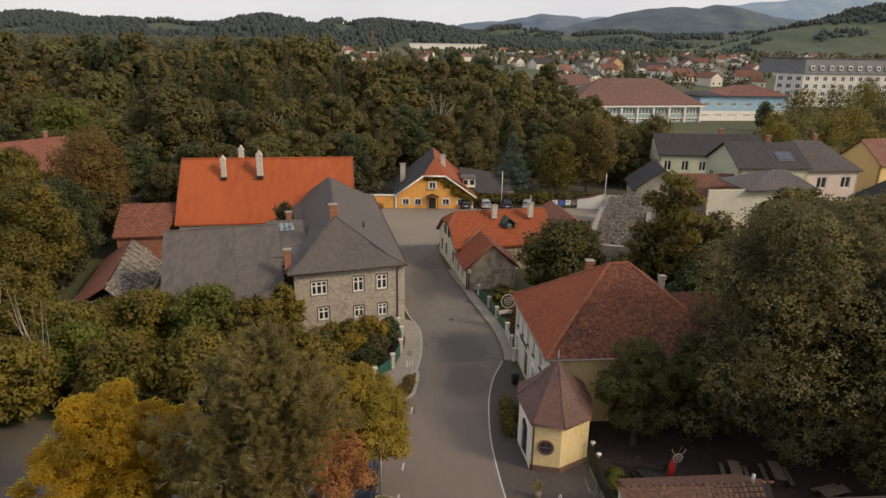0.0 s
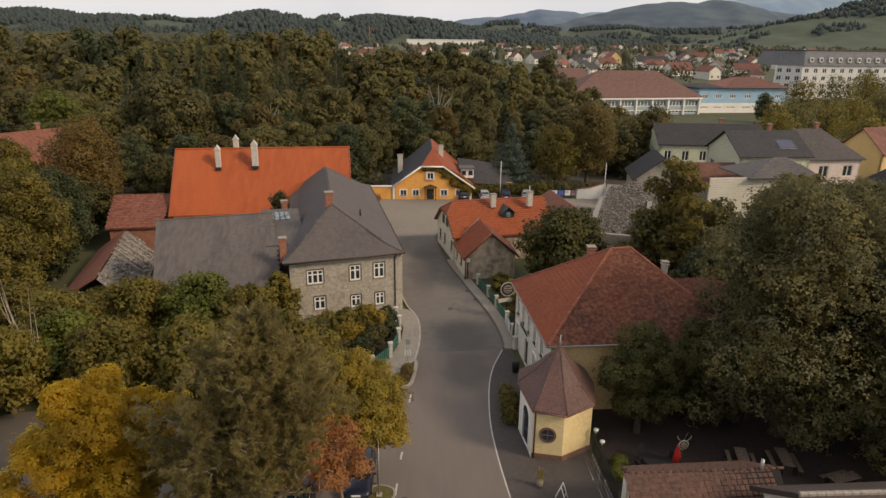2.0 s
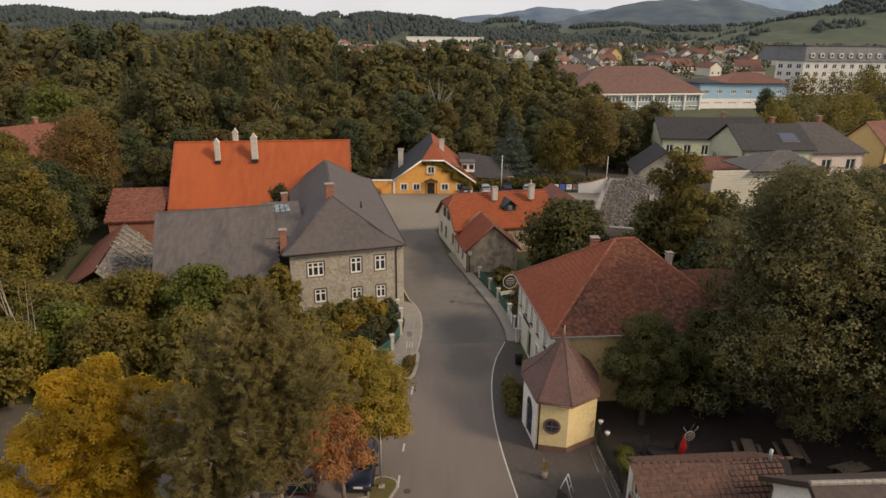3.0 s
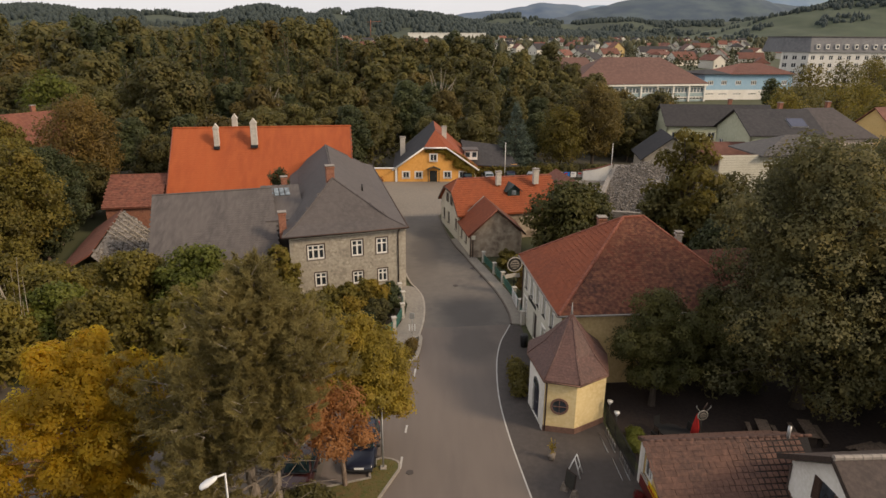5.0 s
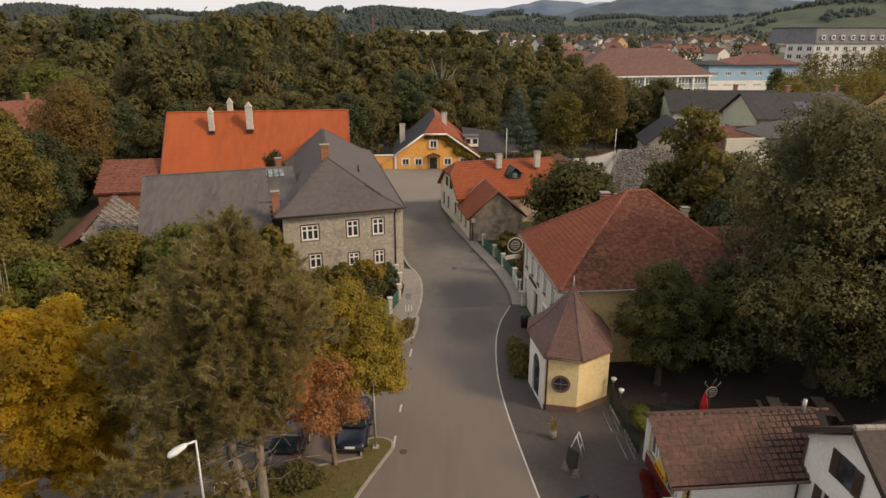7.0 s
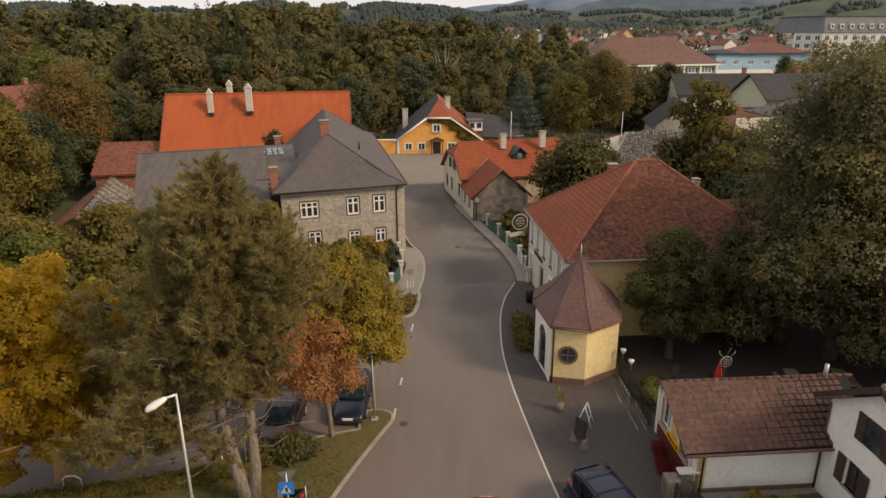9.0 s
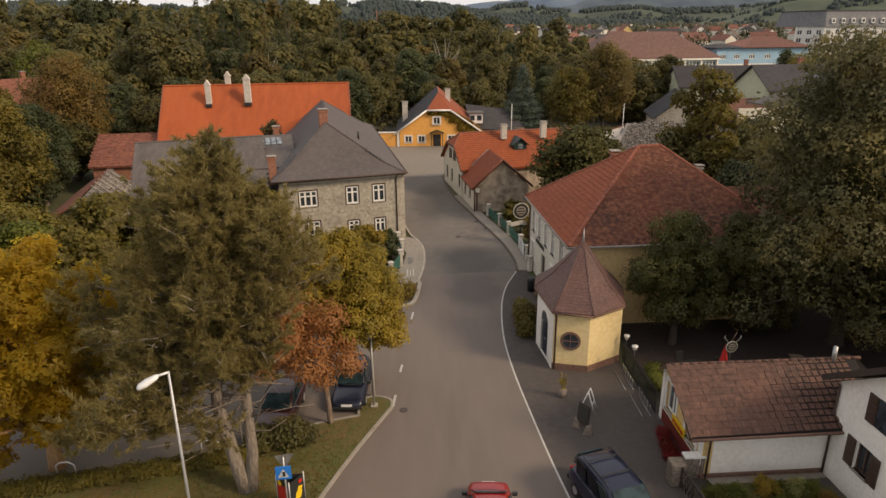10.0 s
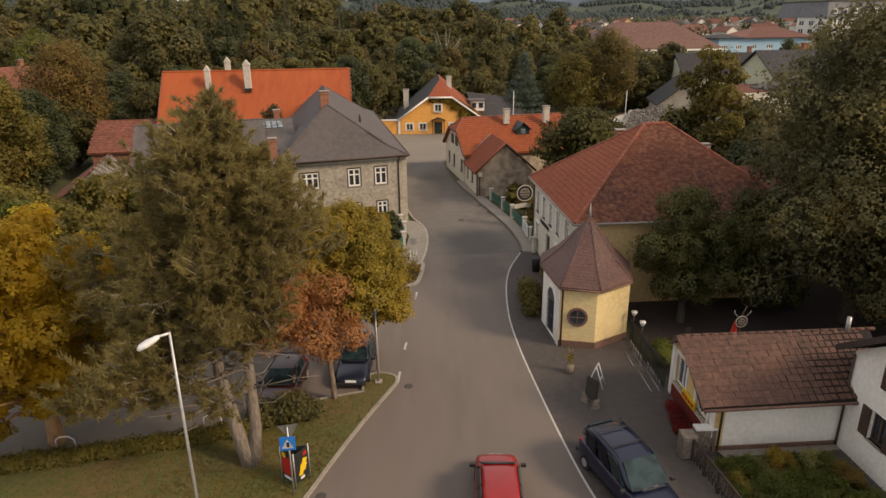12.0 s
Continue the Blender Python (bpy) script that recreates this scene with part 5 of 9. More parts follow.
fill = [bm.verts.new(q) for q in (rb + Vector((0.1, 0, -0.2)), ra + Vector((0.1, 0, -0.2)), ra + Vector((3.8, -0.9, -2.9)), rb + Vector((3.8, -0.9, -2.9)))]
bm.faces.new(fill)
part("rubble_bed", bm, M["rubble"], ruin)
for i in range(6):
    s = ra.lerp(rb, 0.08 + 0.09 * i)
    tube("rafter", [s, s + Vector((3.3, -0.5 + 0.3 * (i % 2), -2.3))], [0.07, 0.06], M["bark_pale"], ruin, 6)


# ---------------------------------------------------------------- yellow house on the square
yh = thing("house", 0.7, 110, 1.0, "bright orange-yellow gabled house with white trim and ivy", "house")
YZ = ground_z(0, 104.9) - 0.1
ya, yb, yc, yd = (-5.65, 104.9), (7.1, 104.9), (7.1, 120), (-5.65, 120)
yo = [(1.2, 2.2, 1.62, 2.55), (3.2, 4.2, 1.62, 2.55), (5.45, 6.65, 0.95, 2.75), (7.75, 8.8, 1.62, 2.55), (10.2, 11.2, 1.62, 2.55)]
wall(ya, yb, YZ, 3.2, yo, M["render_orange"], yh)
for i, o in enumerate(yo):
    if i == 2:
        m = on_wall(ya, yb, (o[0] + o[1]) / 2, o[2], 0.12)
        door = box("door", m, 1.2, 0.07, 1.8, M["sign_black"], yh, "dark panelled entrance door")
        box("handle", m @ Matrix.Translation((0.4, -0.06, 0.85)), 0.04, 0.05, 0.14, M["steel"], door)
        for sx in (-1, 1):
            box("porch_post", on_wall(ya, yb, (o[0] + o[1]) / 2 + sx * 0.85, YZ, -0.7), 0.12, 0.12, 2.15, M["dormer_paint"], yh)
        bm = bmesh.new()
        f = on_wall(ya, yb, (o[0] + o[1]) / 2, 3.1, -0.45)
        for sgn in (-1, 1):
            add_box(bm, f @ Matrix.Translation((0.52 * sgn, 0, 0.12)) @ Matrix.Rotation(radians(22 * sgn), 4, "Y"), 1.15, 1.1, 0.07)
        part("porch_roof", bm, M["dormer_paint"], yh)
    else:
        window(ya, yb, o, yh, 2, 1, surround=M["white_paint"])
bm = bmesh.new()
outline = [(0, 3.2), (12.75, 3.2), (8.0, 6.45), (4.75, 6.45)]
hole = (5.55, 6.55, 4.35, 5.35)
fv = [bm.verts.new((ya[0] + u, ya[1], z)) for u, z in outline]
bv = [bm.verts.new((ya[0] + u, ya[1] + 0.4, z)) for u, z in outline]
bm.faces.new(fv)
bm.faces.new(bv[::-1])
for i in range(4):
    bm.faces.new((fv[i], bv[i], bv[(i + 1) % 4], fv[(i + 1) % 4]))
bmesh.ops.recalc_face_normals(bm, faces=bm.faces[:])
part("gable", bm, M["render_orange"], yh)
window((ya[0], ya[1] - 0.16), (yb[0], yb[1] - 0.16), hole, yh, 2, 1, surround=M["white_paint"], depth=0.13)
wall(yb, yc, YZ, 3.2, [], M["render_orange"], yh)
wall(yc, yd, YZ, 3.2, [], M["render_orange"], yh)
wall(yd, ya, YZ, 3.2, [], M["render_orange"], yh)
for u in (0.15, 12.6):
    box("corner_strip", on_wall(ya, yb, u, YZ, -0.02), 0.34, 0.06, 3.3 - YZ, M["white_paint"], yh)
rp = {"L": [(-6.1, 104.5, 2.95), (-1.1, 104.5, 6.5), (0.75, 108.0, 8.8), (0.75, 120.3, 8.8), (-6.1, 120.3, 2.95)],
      "R": [(2.45, 104.5, 6.5), (7.6, 104.5, 2.95), (7.6, 120.3, 2.95), (0.75, 120.3, 8.8), (0.75, 108.0, 8.8)],
      "H": [(-1.1, 104.5, 6.5), (2.45, 104.5, 6.5), (0.75, 108.0, 8.8)]}
for key, poly in rp.items():
    bm = bmesh.new()
    top = [bm.verts.new(q) for q in poly]
    low = [bm.verts.new((q[0], q[1], q[2] - 0.18)) for q in poly]
    f1, f2 = bm.faces.new(top), bm.faces.new(low[::-1])
    for i in range(len(poly)):
        bm.faces.new((top[i], low[i], low[(i + 1) % len(poly)], top[(i + 1) % len(poly)]))
    bmesh.ops.recalc_face_normals(bm, faces=bm.faces[:])
    part("roof_slope", bm, M["slate_far"] if key == "L" else M["tile_red"], yh)
for a, b in (((-6.1, 104.48, 2.85), (-1.1, 104.48, 6.4)), ((2.45, 104.48, 6.4), (7.6, 104.48, 2.85)), ((-1.1, 104.48, 6.4), (2.45, 104.48, 6.4))):
    tube("bargeboard", [a, b], [0.14, 0.14], M["white_paint"], yh, 6)
chimney(-4.6, 113.0, 3.4, 6.9, 0.85, 0.85, M["chimney_white"], yh, label="white rendered chimney")
chimney(2.2, 108.6, 7.2, 9.2, 0.75, 0.75, M["chimney_white"], yh, label="white rendered chimney")
dm = thing("annex", 10.5, 113, 1, "dark-roofed side wing of the yellow house", "annex")
roof_slopes([(6.0, 108.0, 3.2), (14.8, 108.4, 2.6), (14.8, 119, 2.6), (6.0, 119, 3.2)], [(5.2, 113.2, 6.4), (12.6, 113.4, 5.4)], dm, M["slate_far"], gables=(3,))
wall((6.3, 108.5), (14.3, 108.9), 0.8, 3.0, [], M["render_orange"], dm)
wall((14.3, 108.9), (14.3, 118.5), 0.8, 2.7, [], M["render_orange"], dm)
box("dormer", pose(6.6, 108.9, 4.0), 2.0, 2.6, 1.5, M["render_white"], dm, "white dormer with small windows")
box("dormer_roof", pose(6.5, 108.9, 5.5), 2.6, 3.1, 0.14, M["slate"], dm)
for x in (6.0, 7.1):
    box("dormer_window", pose(x, 107.58, 4.45), 0.7, 0.06, 0.75, M["glass"], dm)
# ivy over the right half of the gable
v, f, soft = leaf_cloud([(3.6, 104.75, 5.0, 1.5, 0.22, 0.6), (5.0, 104.75, 4.2, 1.2, 0.22, 0.8), (6.2, 104.75, 3.2, 1.1, 0.25, 0.9), (1.6, 104.75, 5.9, 1.5, 0.2, 0.4), (-0.4, 104.75, 5.9, 0.6, 0.2, 0.3), (6.6, 104.7, 2.3, 0.5, 0.25, 0.9), (4.2, 104.72, 3.9, 0.8, 0.2, 0.9), (2.9, 104.72, 5.6, 1.2, 0.2, 0.5), (5.4, 104.72, 3.4, 0.9, 0.2, 0.6)], 5200, 0.22, 77)
tagged(link_mesh("ivy", crown_mesh("ivy", (v, f, soft), M["leaf_lime"])), "green and yellowing ivy climbing the gable", "ivy", kind="stuff")
gw = thing("garden_wall", -8.2, 105.0, 1.0, "orange rendered garden wall with white capping", "wall")
wall((-12.0, 105.0), (-5.7, 105.0), YZ, 3.05, [], M["render_orange"], gw)
box("capping", pose(-8.85, 105.2, 3.05), 6.4, 0.6, 0.12, M["white_paint"], gw)
v, f, soft = leaf_cloud([(-8.6, 104.0, 1.55, 0.9, 0.5, 0.6), (-8.1, 104.1, 1.5, 0.6, 0.5, 0.55)], 700, 0.22, 78)
tagged(link_mesh("shrub", fast_mesh("shrub", v, f, M["leaf_rust"])), "round reddish shrub by the orange wall", "shrub")


# ---------------------------------------------------------------- small red-roofed house at the bend
rh = thing("house", 8, 78, 0, "small old house with an orange-red tiled roof and a cross gable", "house")
a12 = radians(12)


def rr(u, v, z=None):
    x, y = 1.9 + u * math.cos(a12) - v * math.sin(a12), 75.6 + u * math.sin(a12) + v * math.cos(a12)
    return (x, y) if z is None else (x, y, z)


ro = [rr(0.5, -0.4, 3.3), rr(13.6, -0.4, 3.3), rr(13.6, 8.8, 3.3), rr(0.5, 8.8, 3.3)]
rg = [rr(1.7, 4.3, 6.6), rr(13.6, 4.3, 6.6)]
hipf, hipb = rr(0.5, 2.6, 5.4), rr(0.5, 6.0, 5.4)
solid_panel("roof_slope", [ro[0], ro[1], rg[1], rg[0], hipf], (0, 0, -0.16), M["tile_orange_old"], rh)
solid_panel("roof_slope", [ro[2], ro[3], hipb, rg[0], rg[1]], (0, 0, -0.16), M["tile_orange_old"], rh)
solid_panel("roof_slope", [hipb, hipf, rg[0]], (0, 0, -0.16), M["tile_orange_old"], rh)
tile_courses([ro[0], ro[1], rg[1], rg[0], hipf], rh, M["tile_orange_old"], 0.34, 0.33, 51)
for p_, q_ in ((ro[0], hipf), (ro[3], hipb), (hipf, hipb)):
    board("bargeboard", Vector(p_) + Vector((-0.04, 0, -0.05)), Vector(q_) + Vector((-0.04, 0, -0.05)), 0.2, 0.05, M["brown_paint"], rh)
rw = [rr(0.8, 0), rr(13.2, 0), rr(13.2, 8.4), rr(0.8, 8.4)]
wall(rw[0], rw[1], 0, 3.4, [], M["old_wall"], rh)
wall(rw[1], rw[2], 0, 3.4, [], M["render_pale"], rh)
gable(rw[1], rw[2], 4.2, 3.4, 6.3, M["render_pale"], rh)
wall(rw[2], rw[3], 0, 3.4, [], M["render_pale"], rh)
west = [(1.0, 1.9, 1.1, 2.5), (3.2, 4.1, 1.1, 2.5), (6.5, 7.4, 1.1, 2.5)]
wall(rw[3], rw[0], 0, 3.4, west, M["render_pale"], rh)
for o in west:
    window(rw[3], rw[0], o, rh, 2, 2, frame_mat=M["brown_paint"])
ridge_caps(rg[0], rg[1], rh, M["ridge"], 0.13)
ridge_caps(hipf, rg[0], rh, M["ridge"], 0.1)
ridge_caps(hipb, rg[0], rh, M["ridge"], 0.1)
solid_panel("gable", [rr(0.8, 0, 3.4), rr(0.8, 8.4, 3.4), rr(0.8, 6.0, 5.2), rr(0.8, 2.6, 5.2)], (0.3, 0.06, 0), M["render_pale"], rh)
for v_ in (2.9, 4.7):
    window(rr(0.66, 8.4), rr(0.66, 0), (8.4 - v_ - 0.8, 8.4 - v_, 3.7, 4.8), rh, 1, 1, frame_mat=M["brown_paint"], depth=0.06, sill=False)
chimney(7.6, 80.0, 5.9, 7.5, 0.6, 0.52, M["chimney_white"], rh, angle=12, label="weathered pale chimney")
chimney(12.2, 80.6, 5.9, 7.7, 0.64, 0.52, M["chimney_white"], rh, angle=12, label="weathered pale chimney")
dq = rr(8.0, 2.3)
bm = bmesh.new()
m = pose(dq[0], dq[1], 4.75, 0, 0, 12)
w, h, dd, ap = 0.75, 0.75, 1.9, 1.35
v = [bm.verts.new(m @ Vector(c)) for c in ((-w, -0.6, 0), (w, -0.6, 0), (w, -0.6, h), (-w, -0.6, h), (0, -0.6, ap), (-w, dd, 0), (w, dd, 0), (w, dd, h), (-w, dd, h), (0, dd, ap))]
for f in ((0, 1, 2, 4, 3), (1, 6, 7, 2), (5, 0, 3, 8), (5, 8, 9, 7, 6), (2, 7, 9, 4), (8, 3, 4, 9)):
    bm.faces.new([v[i] for i in f])
bmesh.ops.recalc_face_normals(bm, faces=bm.faces[:])
dormer = part("dormer", bm, M["dormer_paint"], rh, "dark green gabled dormer")
box("dormer_window", m @ Matrix.Translation((0, -0.63, 0.18)), 0.55, 0.05, 0.55, M["glass_sky"], dormer)
for sgn in (-1, 1):
    bm = bmesh.new()
    v = [bm.verts.new(m @ Vector(c)) for c in ((0, -0.85, ap + 0.09), (0, dd, ap + 0.09), (sgn * (w + 0.28), dd, h - 0.16), (sgn * (w + 0.28), -0.85, h - 0.16))]
    bm.faces.new(v)
    r = bmesh.ops.extrude_face_region(bm, geom=bm.faces[:])
    bmesh.ops.translate(bm, verts=[e for e in r["geom"] if isinstance(e, bmesh.types.BMVert)], vec=(0, 0, -0.07))
    bmesh.ops.recalc_face_normals(bm, faces=bm.faces[:])
    part("dormer_roof", bm, M["dormer_paint"], dormer)
# cross gable towards the road
cg_front, cg_back = 70.15, 76.0
ce = [(3.35, cg_front - 0.25, 2.45), (9.6, cg_front + 0.7, 2.45), (9.2, cg_back + 0.5, 2.45), (2.5, cg_back, 2.45)]
cr = [(6.35, cg_front, 5.35), (5.55, cg_back + 0.2, 5.4)]
for poly in ((ce[3], ce[0], cr[0], cr[1]), (ce[1], ce[2], cr[1], cr[0])):
    bm = bmesh.new()
    top = [bm.verts.new(q) for q in poly]
    low = [bm.verts.new((q[0], q[1], q[2] - 0.15)) for q in poly]
    bm.faces.new(top)
    bm.faces.new(low[::-1])
    for i in range(4):
        bm.faces.new((top[i], low[i], low[(i + 1) % 4], top[(i + 1) % 4]))
    bmesh.ops.recalc_face_normals(bm, faces=bm.faces[:])
    part("roof_slope", bm, M["tile_worn"], rh)
tile_courses([ce[3], ce[0], cr[0], cr[1]], rh, M["tile_red"], 0.34, 0.33, 53)
tile_courses([ce[1], ce[2], cr[1], cr[0]], rh, M["tile_worn"], 0.34, 0.33, 54)
c0, c1, c2, c3 = (3.65, 70.2), (9.2, 71.0), (9.0, 76.2), (2.62, 76.2)
wall(c0, c1, 0, 2.5, [], M["old_wall"], rh)
gable(c0, c1, 2.75, 2.5, 5.15, M["old_wall"], rh)
wall(c1, c2, 0, 2.5, [], M["old_wall"], rh)
cw = [(1.2, 2.0, 1.0, 2.1), (3.3, 4.1, 1.0, 2.1), (5.4, 6.3, 0.05, 2.1)]
wall(c3, c0, 0, 2.5, cw, M["render_pale"], rh)
for o in cw[:2]:
    window(c3, c0, o, rh, 2, 2, frame_mat=M["brown_paint"])
box("door", on_wall(c3, c0, 5.85, 0.05, 0.15), 0.9, 0.07, 2.05, M["brown_paint"], rh, "dark brown plank door")
tube("verge", [(6.35, cg_front - 0.1, 5.42), (9.6, cg_front + 0.6, 2.5)], [0.08, 0.08], M["brown_paint"], rh, 6)
tube("verge", [(6.35, cg_front - 0.1, 5.42), (3.3, cg_front - 0.3, 2.5)], [0.09, 0.09], M["ridge"], rh, 6)
tube("valley_flashing", [ce[3], cr[1]], [0.1, 0.1], M["ridge_grey"], rh, 6)
tube("drainpipe", [(3.55, 70.05, 0.05), (3.55, 70.05, 2.4)], [0.06, 0.06], M["brown_paint"], rh)


# ---------------------------------------------------------------- inn with the hipped roof
inn = thing("inn", 13.5, 49, 0, "pale two-storey inn with a large hipped red tile roof", "inn")
ie = [(7.1, 42.9, 5.35), (21.4, 43.6, 5.35), (20.6, 56.4, 5.35), (6.35, 54.9, 5.5)]
ir = [(13.15, 50.1, 10.0), (14.75, 50.4, 10.0)]
roof_slopes(ie, ir, inn, M["tile_worn"])
tile_courses([ie[0], ie[1], ir[1], ir[0]], inn, M["tile_worn"], 0.2, 0.17, 61, thick=0.012, wobble=0.012)
tile_courses([ie[3], ie[0], ir[0]], inn, M["tile_red"], 0.36, 0.33, 62, half=False)
tile_courses([ie[1], ie[2], ir[1]], inn, M["tile_worn"], 0.3, 0.33, 63)
ridge_caps(ie[0], ir[0], inn, M["ridge"], 0.14)
ridge_caps(ie[3], ir[0], inn, M["ridge"], 0.13)
ridge_caps(ir[0], ir[1], inn, M["ridge"], 0.14)
ridge_caps(ie[1], ir[1], inn, M["ridge"], 0.13)
ridge_caps(ie[2], ir[1], inn, M["ridge"], 0.13)
iw = inset([q[:2] for q in ie], 0.35)
wall(iw[0], iw[1], 0, 5.3, [], M["render_cream"], inn)
wall(iw[1], iw[2], 0, 5.3, [], M["render_cream"], inn)
wall(iw[2], iw[3], 0, 5.3, [], M["render_cream"], inn)
io = [(0.9, 1.75, 3.15, 4.75), (2.75, 3.6, 3.15, 4.75), (4.6, 5.45, 3.15, 4.75), (6.5, 7.35, 3.15, 4.75), (8.6, 9.45, 3.15, 4.75), (0.8, 1.75, 0.9, 2.3), (3.9, 5.0, 0.05, 2.3), (6.6, 7.5, 0.9, 2.3), (8.8, 9.7, 0.9, 2.3)]
wall(iw[3], iw[0], 0, 5.3, io, M["render_pale"], inn)
for i, o in enumerate(io):
    if i == 6:
        d = box("door", on_wall(iw[3], iw[0], 4.45, 0.05, 0.16), 1.1, 0.07, 2.25, M["dark_wood"], inn, "dark wooden entrance door")
        box("handle", on_wall(iw[3], iw[0], 4.9, 1.05, 0.1), 0.04, 0.05, 0.16, M["steel"], d)
    else:
        window(iw[3], iw[0], o, inn, 2, 2, surround=M["render_white"])
for i in range(7):
    box("letter_bar", on_wall(iw[3], iw[0], 2.35 + 0.36 * i, 2.62, -0.02), 0.24, 0.04, 0.3, M["sign_black"], inn)
box("cornice", on_wall(iw[3], iw[0], (Vector(iw[0]) - Vector(iw[3])).length / 2, 5.05, -0.09), (Vector(iw[0]) - Vector(iw[3])).length, 0.18, 0.2, M["white_paint"], inn)
tube("gutter", [Vector(ie[3]) + Vector((-0.07, 0, -0.06)), Vector(ie[0]) + Vector((-0.07, -0.05, -0.06))], [0.075, 0.075], M["ridge_grey"], inn)
tube("gutter", [Vector(ie[0]) + Vector((0, -0.07, -0.06)), Vector(ie[1]) + Vector((0, -0.07, -0.06))], [0.075, 0.075], M["ridge_grey"], inn)
tube("drainpipe", [(iw[3][0] - 0.06, iw[3][1] - 0.15, 0.1), (iw[3][0] - 0.06, iw[3][1] - 0.15, 5.3)], [0.05, 0.05], M["brown_paint"], inn)
chimney(12.6, 53.5, 6.6, 9.1, 0.6, 0.6, M["brick"], inn, label="red brick chimney")
chimney(18.4, 52.2, 6.6, 8.2, 0.45, 0.45, M["chimney_white"], inn, label="small pale chimney")
ix = thing("annex", 22.5, 52, 0, "low red-roofed annex behind the inn", "annex")
roof_slopes([(19.5, 49.5, 4.4), (25.5, 50.2, 4.4), (24.8, 57.5, 4.4), (19, 57, 4.4)], [(19.3, 53.4, 6.3), (25.2, 54.0, 6.3)], ix, M["tile_worn"], gables=(1, 3))
wall((20, 50), (25, 50.6), 0, 4.4, [], M["render_cream"], ix)
wall((25, 50.6), (24.5, 57), 0, 4.4, [], M["render_cream"], ix)

# ---------------------------------------------------------------- chapel
chapel = thing("chapel", 7.5, 41, 0, "small pale yellow chapel with a steep faceted brown roof", "chapel")
cw_ = [(5.06, 41.15), (5.4, 38.02), (7.22, 37.58), (9.28, 38.75), (9.82, 41.1), (9.72, 43.0), (5.5, 43.0)]
CZ = 3.4
doorway = (0.95, 2.25, 0.05, 2.1)
wall(cw_[0], cw_[1], 0, CZ, [doorway], M["render_white"], chapel, 0.35)
# arched head of the doorway and the doors
bm = bmesh.new()
m = on_wall(cw_[0], cw_[1], 1.6, 2.1, -0.03)
arch = [(math.cos(k / 12 * math.pi) * 0.65, math.sin(k / 12 * math.pi) * 0.65) for k in range(13)]
outer = [(math.cos(k / 12 * math.pi) * 0.83, math.sin(k / 12 * math.pi) * 0.83) for k in range(13)]
for (a, b), (c, d) in zip(zip(arch, outer), zip(arch[1:], outer[1:])):
    q = [bm.verts.new(m @ Vector((x, y, z))) for y in (0, 0.12) for x, z in (a, b, d, c)]
    for f in ((0, 1, 2, 3), (7, 6, 5, 4), (0, 4, 5, 1), (1, 5, 6, 2), (2, 6, 7, 3), (3, 7, 4, 0)):
        bm.faces.new([q[i] for i in f])
for sx in (-1, 1):
    add_box(bm, m @ Matrix.Translation((sx * 0.74, 0.06, -2.05)), 0.18, 0.12, 2.05)
bmesh.ops.remove_doubles(bm, verts=bm.verts[:], dist=0.001)
bmesh.ops.recalc_face_normals(bm, faces=bm.faces[:])
part("door_surround", bm, M["render_white"], chapel, "pale arched door surround")
bm = bmesh.new()
fan = [bm.verts.new(m @ Vector((x, 0.02, z))) for x, z in arch]
bk = [bm.verts.new(m @ Vector((x, 0.1, z))) for x, z in arch]
bm.faces.new(fan)
bm.faces.new(bk[::-1])
for i in range(12):
    bm.faces.new((fan[i], bk[i], bk[i + 1], fan[i + 1]))
bmesh.ops.recalc_face_normals(bm, faces=bm.faces[:])
part("fanlight", bm, M["glass"], chapel)
for sx in (-1, 1):
    d = box("door", on_wall(cw_[0], cw_[1], 1.6 + sx * 0.32, 0.06, 0.1), 0.62, 0.06, 2.02, M["navy_paint"], chapel, "dark blue-grey arched door leaf")
    box("handle", on_wall(cw_[0], cw_[1], 1.6 + sx * 0.1, 1.0, 0.05), 0.04, 0.05, 0.12, M["steel"], d)
wall(cw_[1], cw_[2], 0, CZ, [], M["render_chapel"], chapel, 0.35)
wall(cw_[2], cw_[3], 0, CZ, [], M["render_chapel"], chapel, 0.35)
wall(cw_[3], cw_[4], 0, CZ, [], M["render_chapel"], chapel, 0.35)
wall(cw_[4], cw_[5], 0, CZ, [], M["render_chapel"], chapel, 0.35)
for i in range(1, 5):
    a, b = Vector(cw_[i]), Vector(cw_[i + 1])
    box("plinth", on_wall(a, b, (b - a).length / 2, 0, 0.01), (b - a).length + 0.03, 0.12, 0.38, M["plinth"], chapel)
box("corner_strip", on_wall(cw_[0], cw_[1], (Vector(cw_[1]) - Vector(cw_[0])).length - 0.2, 0, 0), 0.4, 0.08, CZ, M["render_white"], chapel)
# round window with a cross of bars
m = on_wall(cw_[1], cw_[2], 0.92, 1.78, -0.02)
bm = bmesh.new()
ring = []
for k in range(28):
    a = k / 28 * math.tau
    ring.append([bm.verts.new(m @ Vector((math.cos(a) * r, y, math.sin(a) * r))) for r, y in ((0.42, 0.03), (0.42, -0.05), (0.54, -0.05), (0.54, 0.03))])
for k in range(28):
    a, b = ring[k], ring[(k + 1) % 28]
    for i in range(4):
        bm.faces.new((a[i], a[(i + 1) % 4], b[(i + 1) % 4], b[i]))
bmesh.ops.recalc_face_normals(bm, faces=bm.faces[:])
rw_ = part("window", bm, M["plinth"], chapel, "round window with a stone ring and cross bars")
bm = bmesh.new()
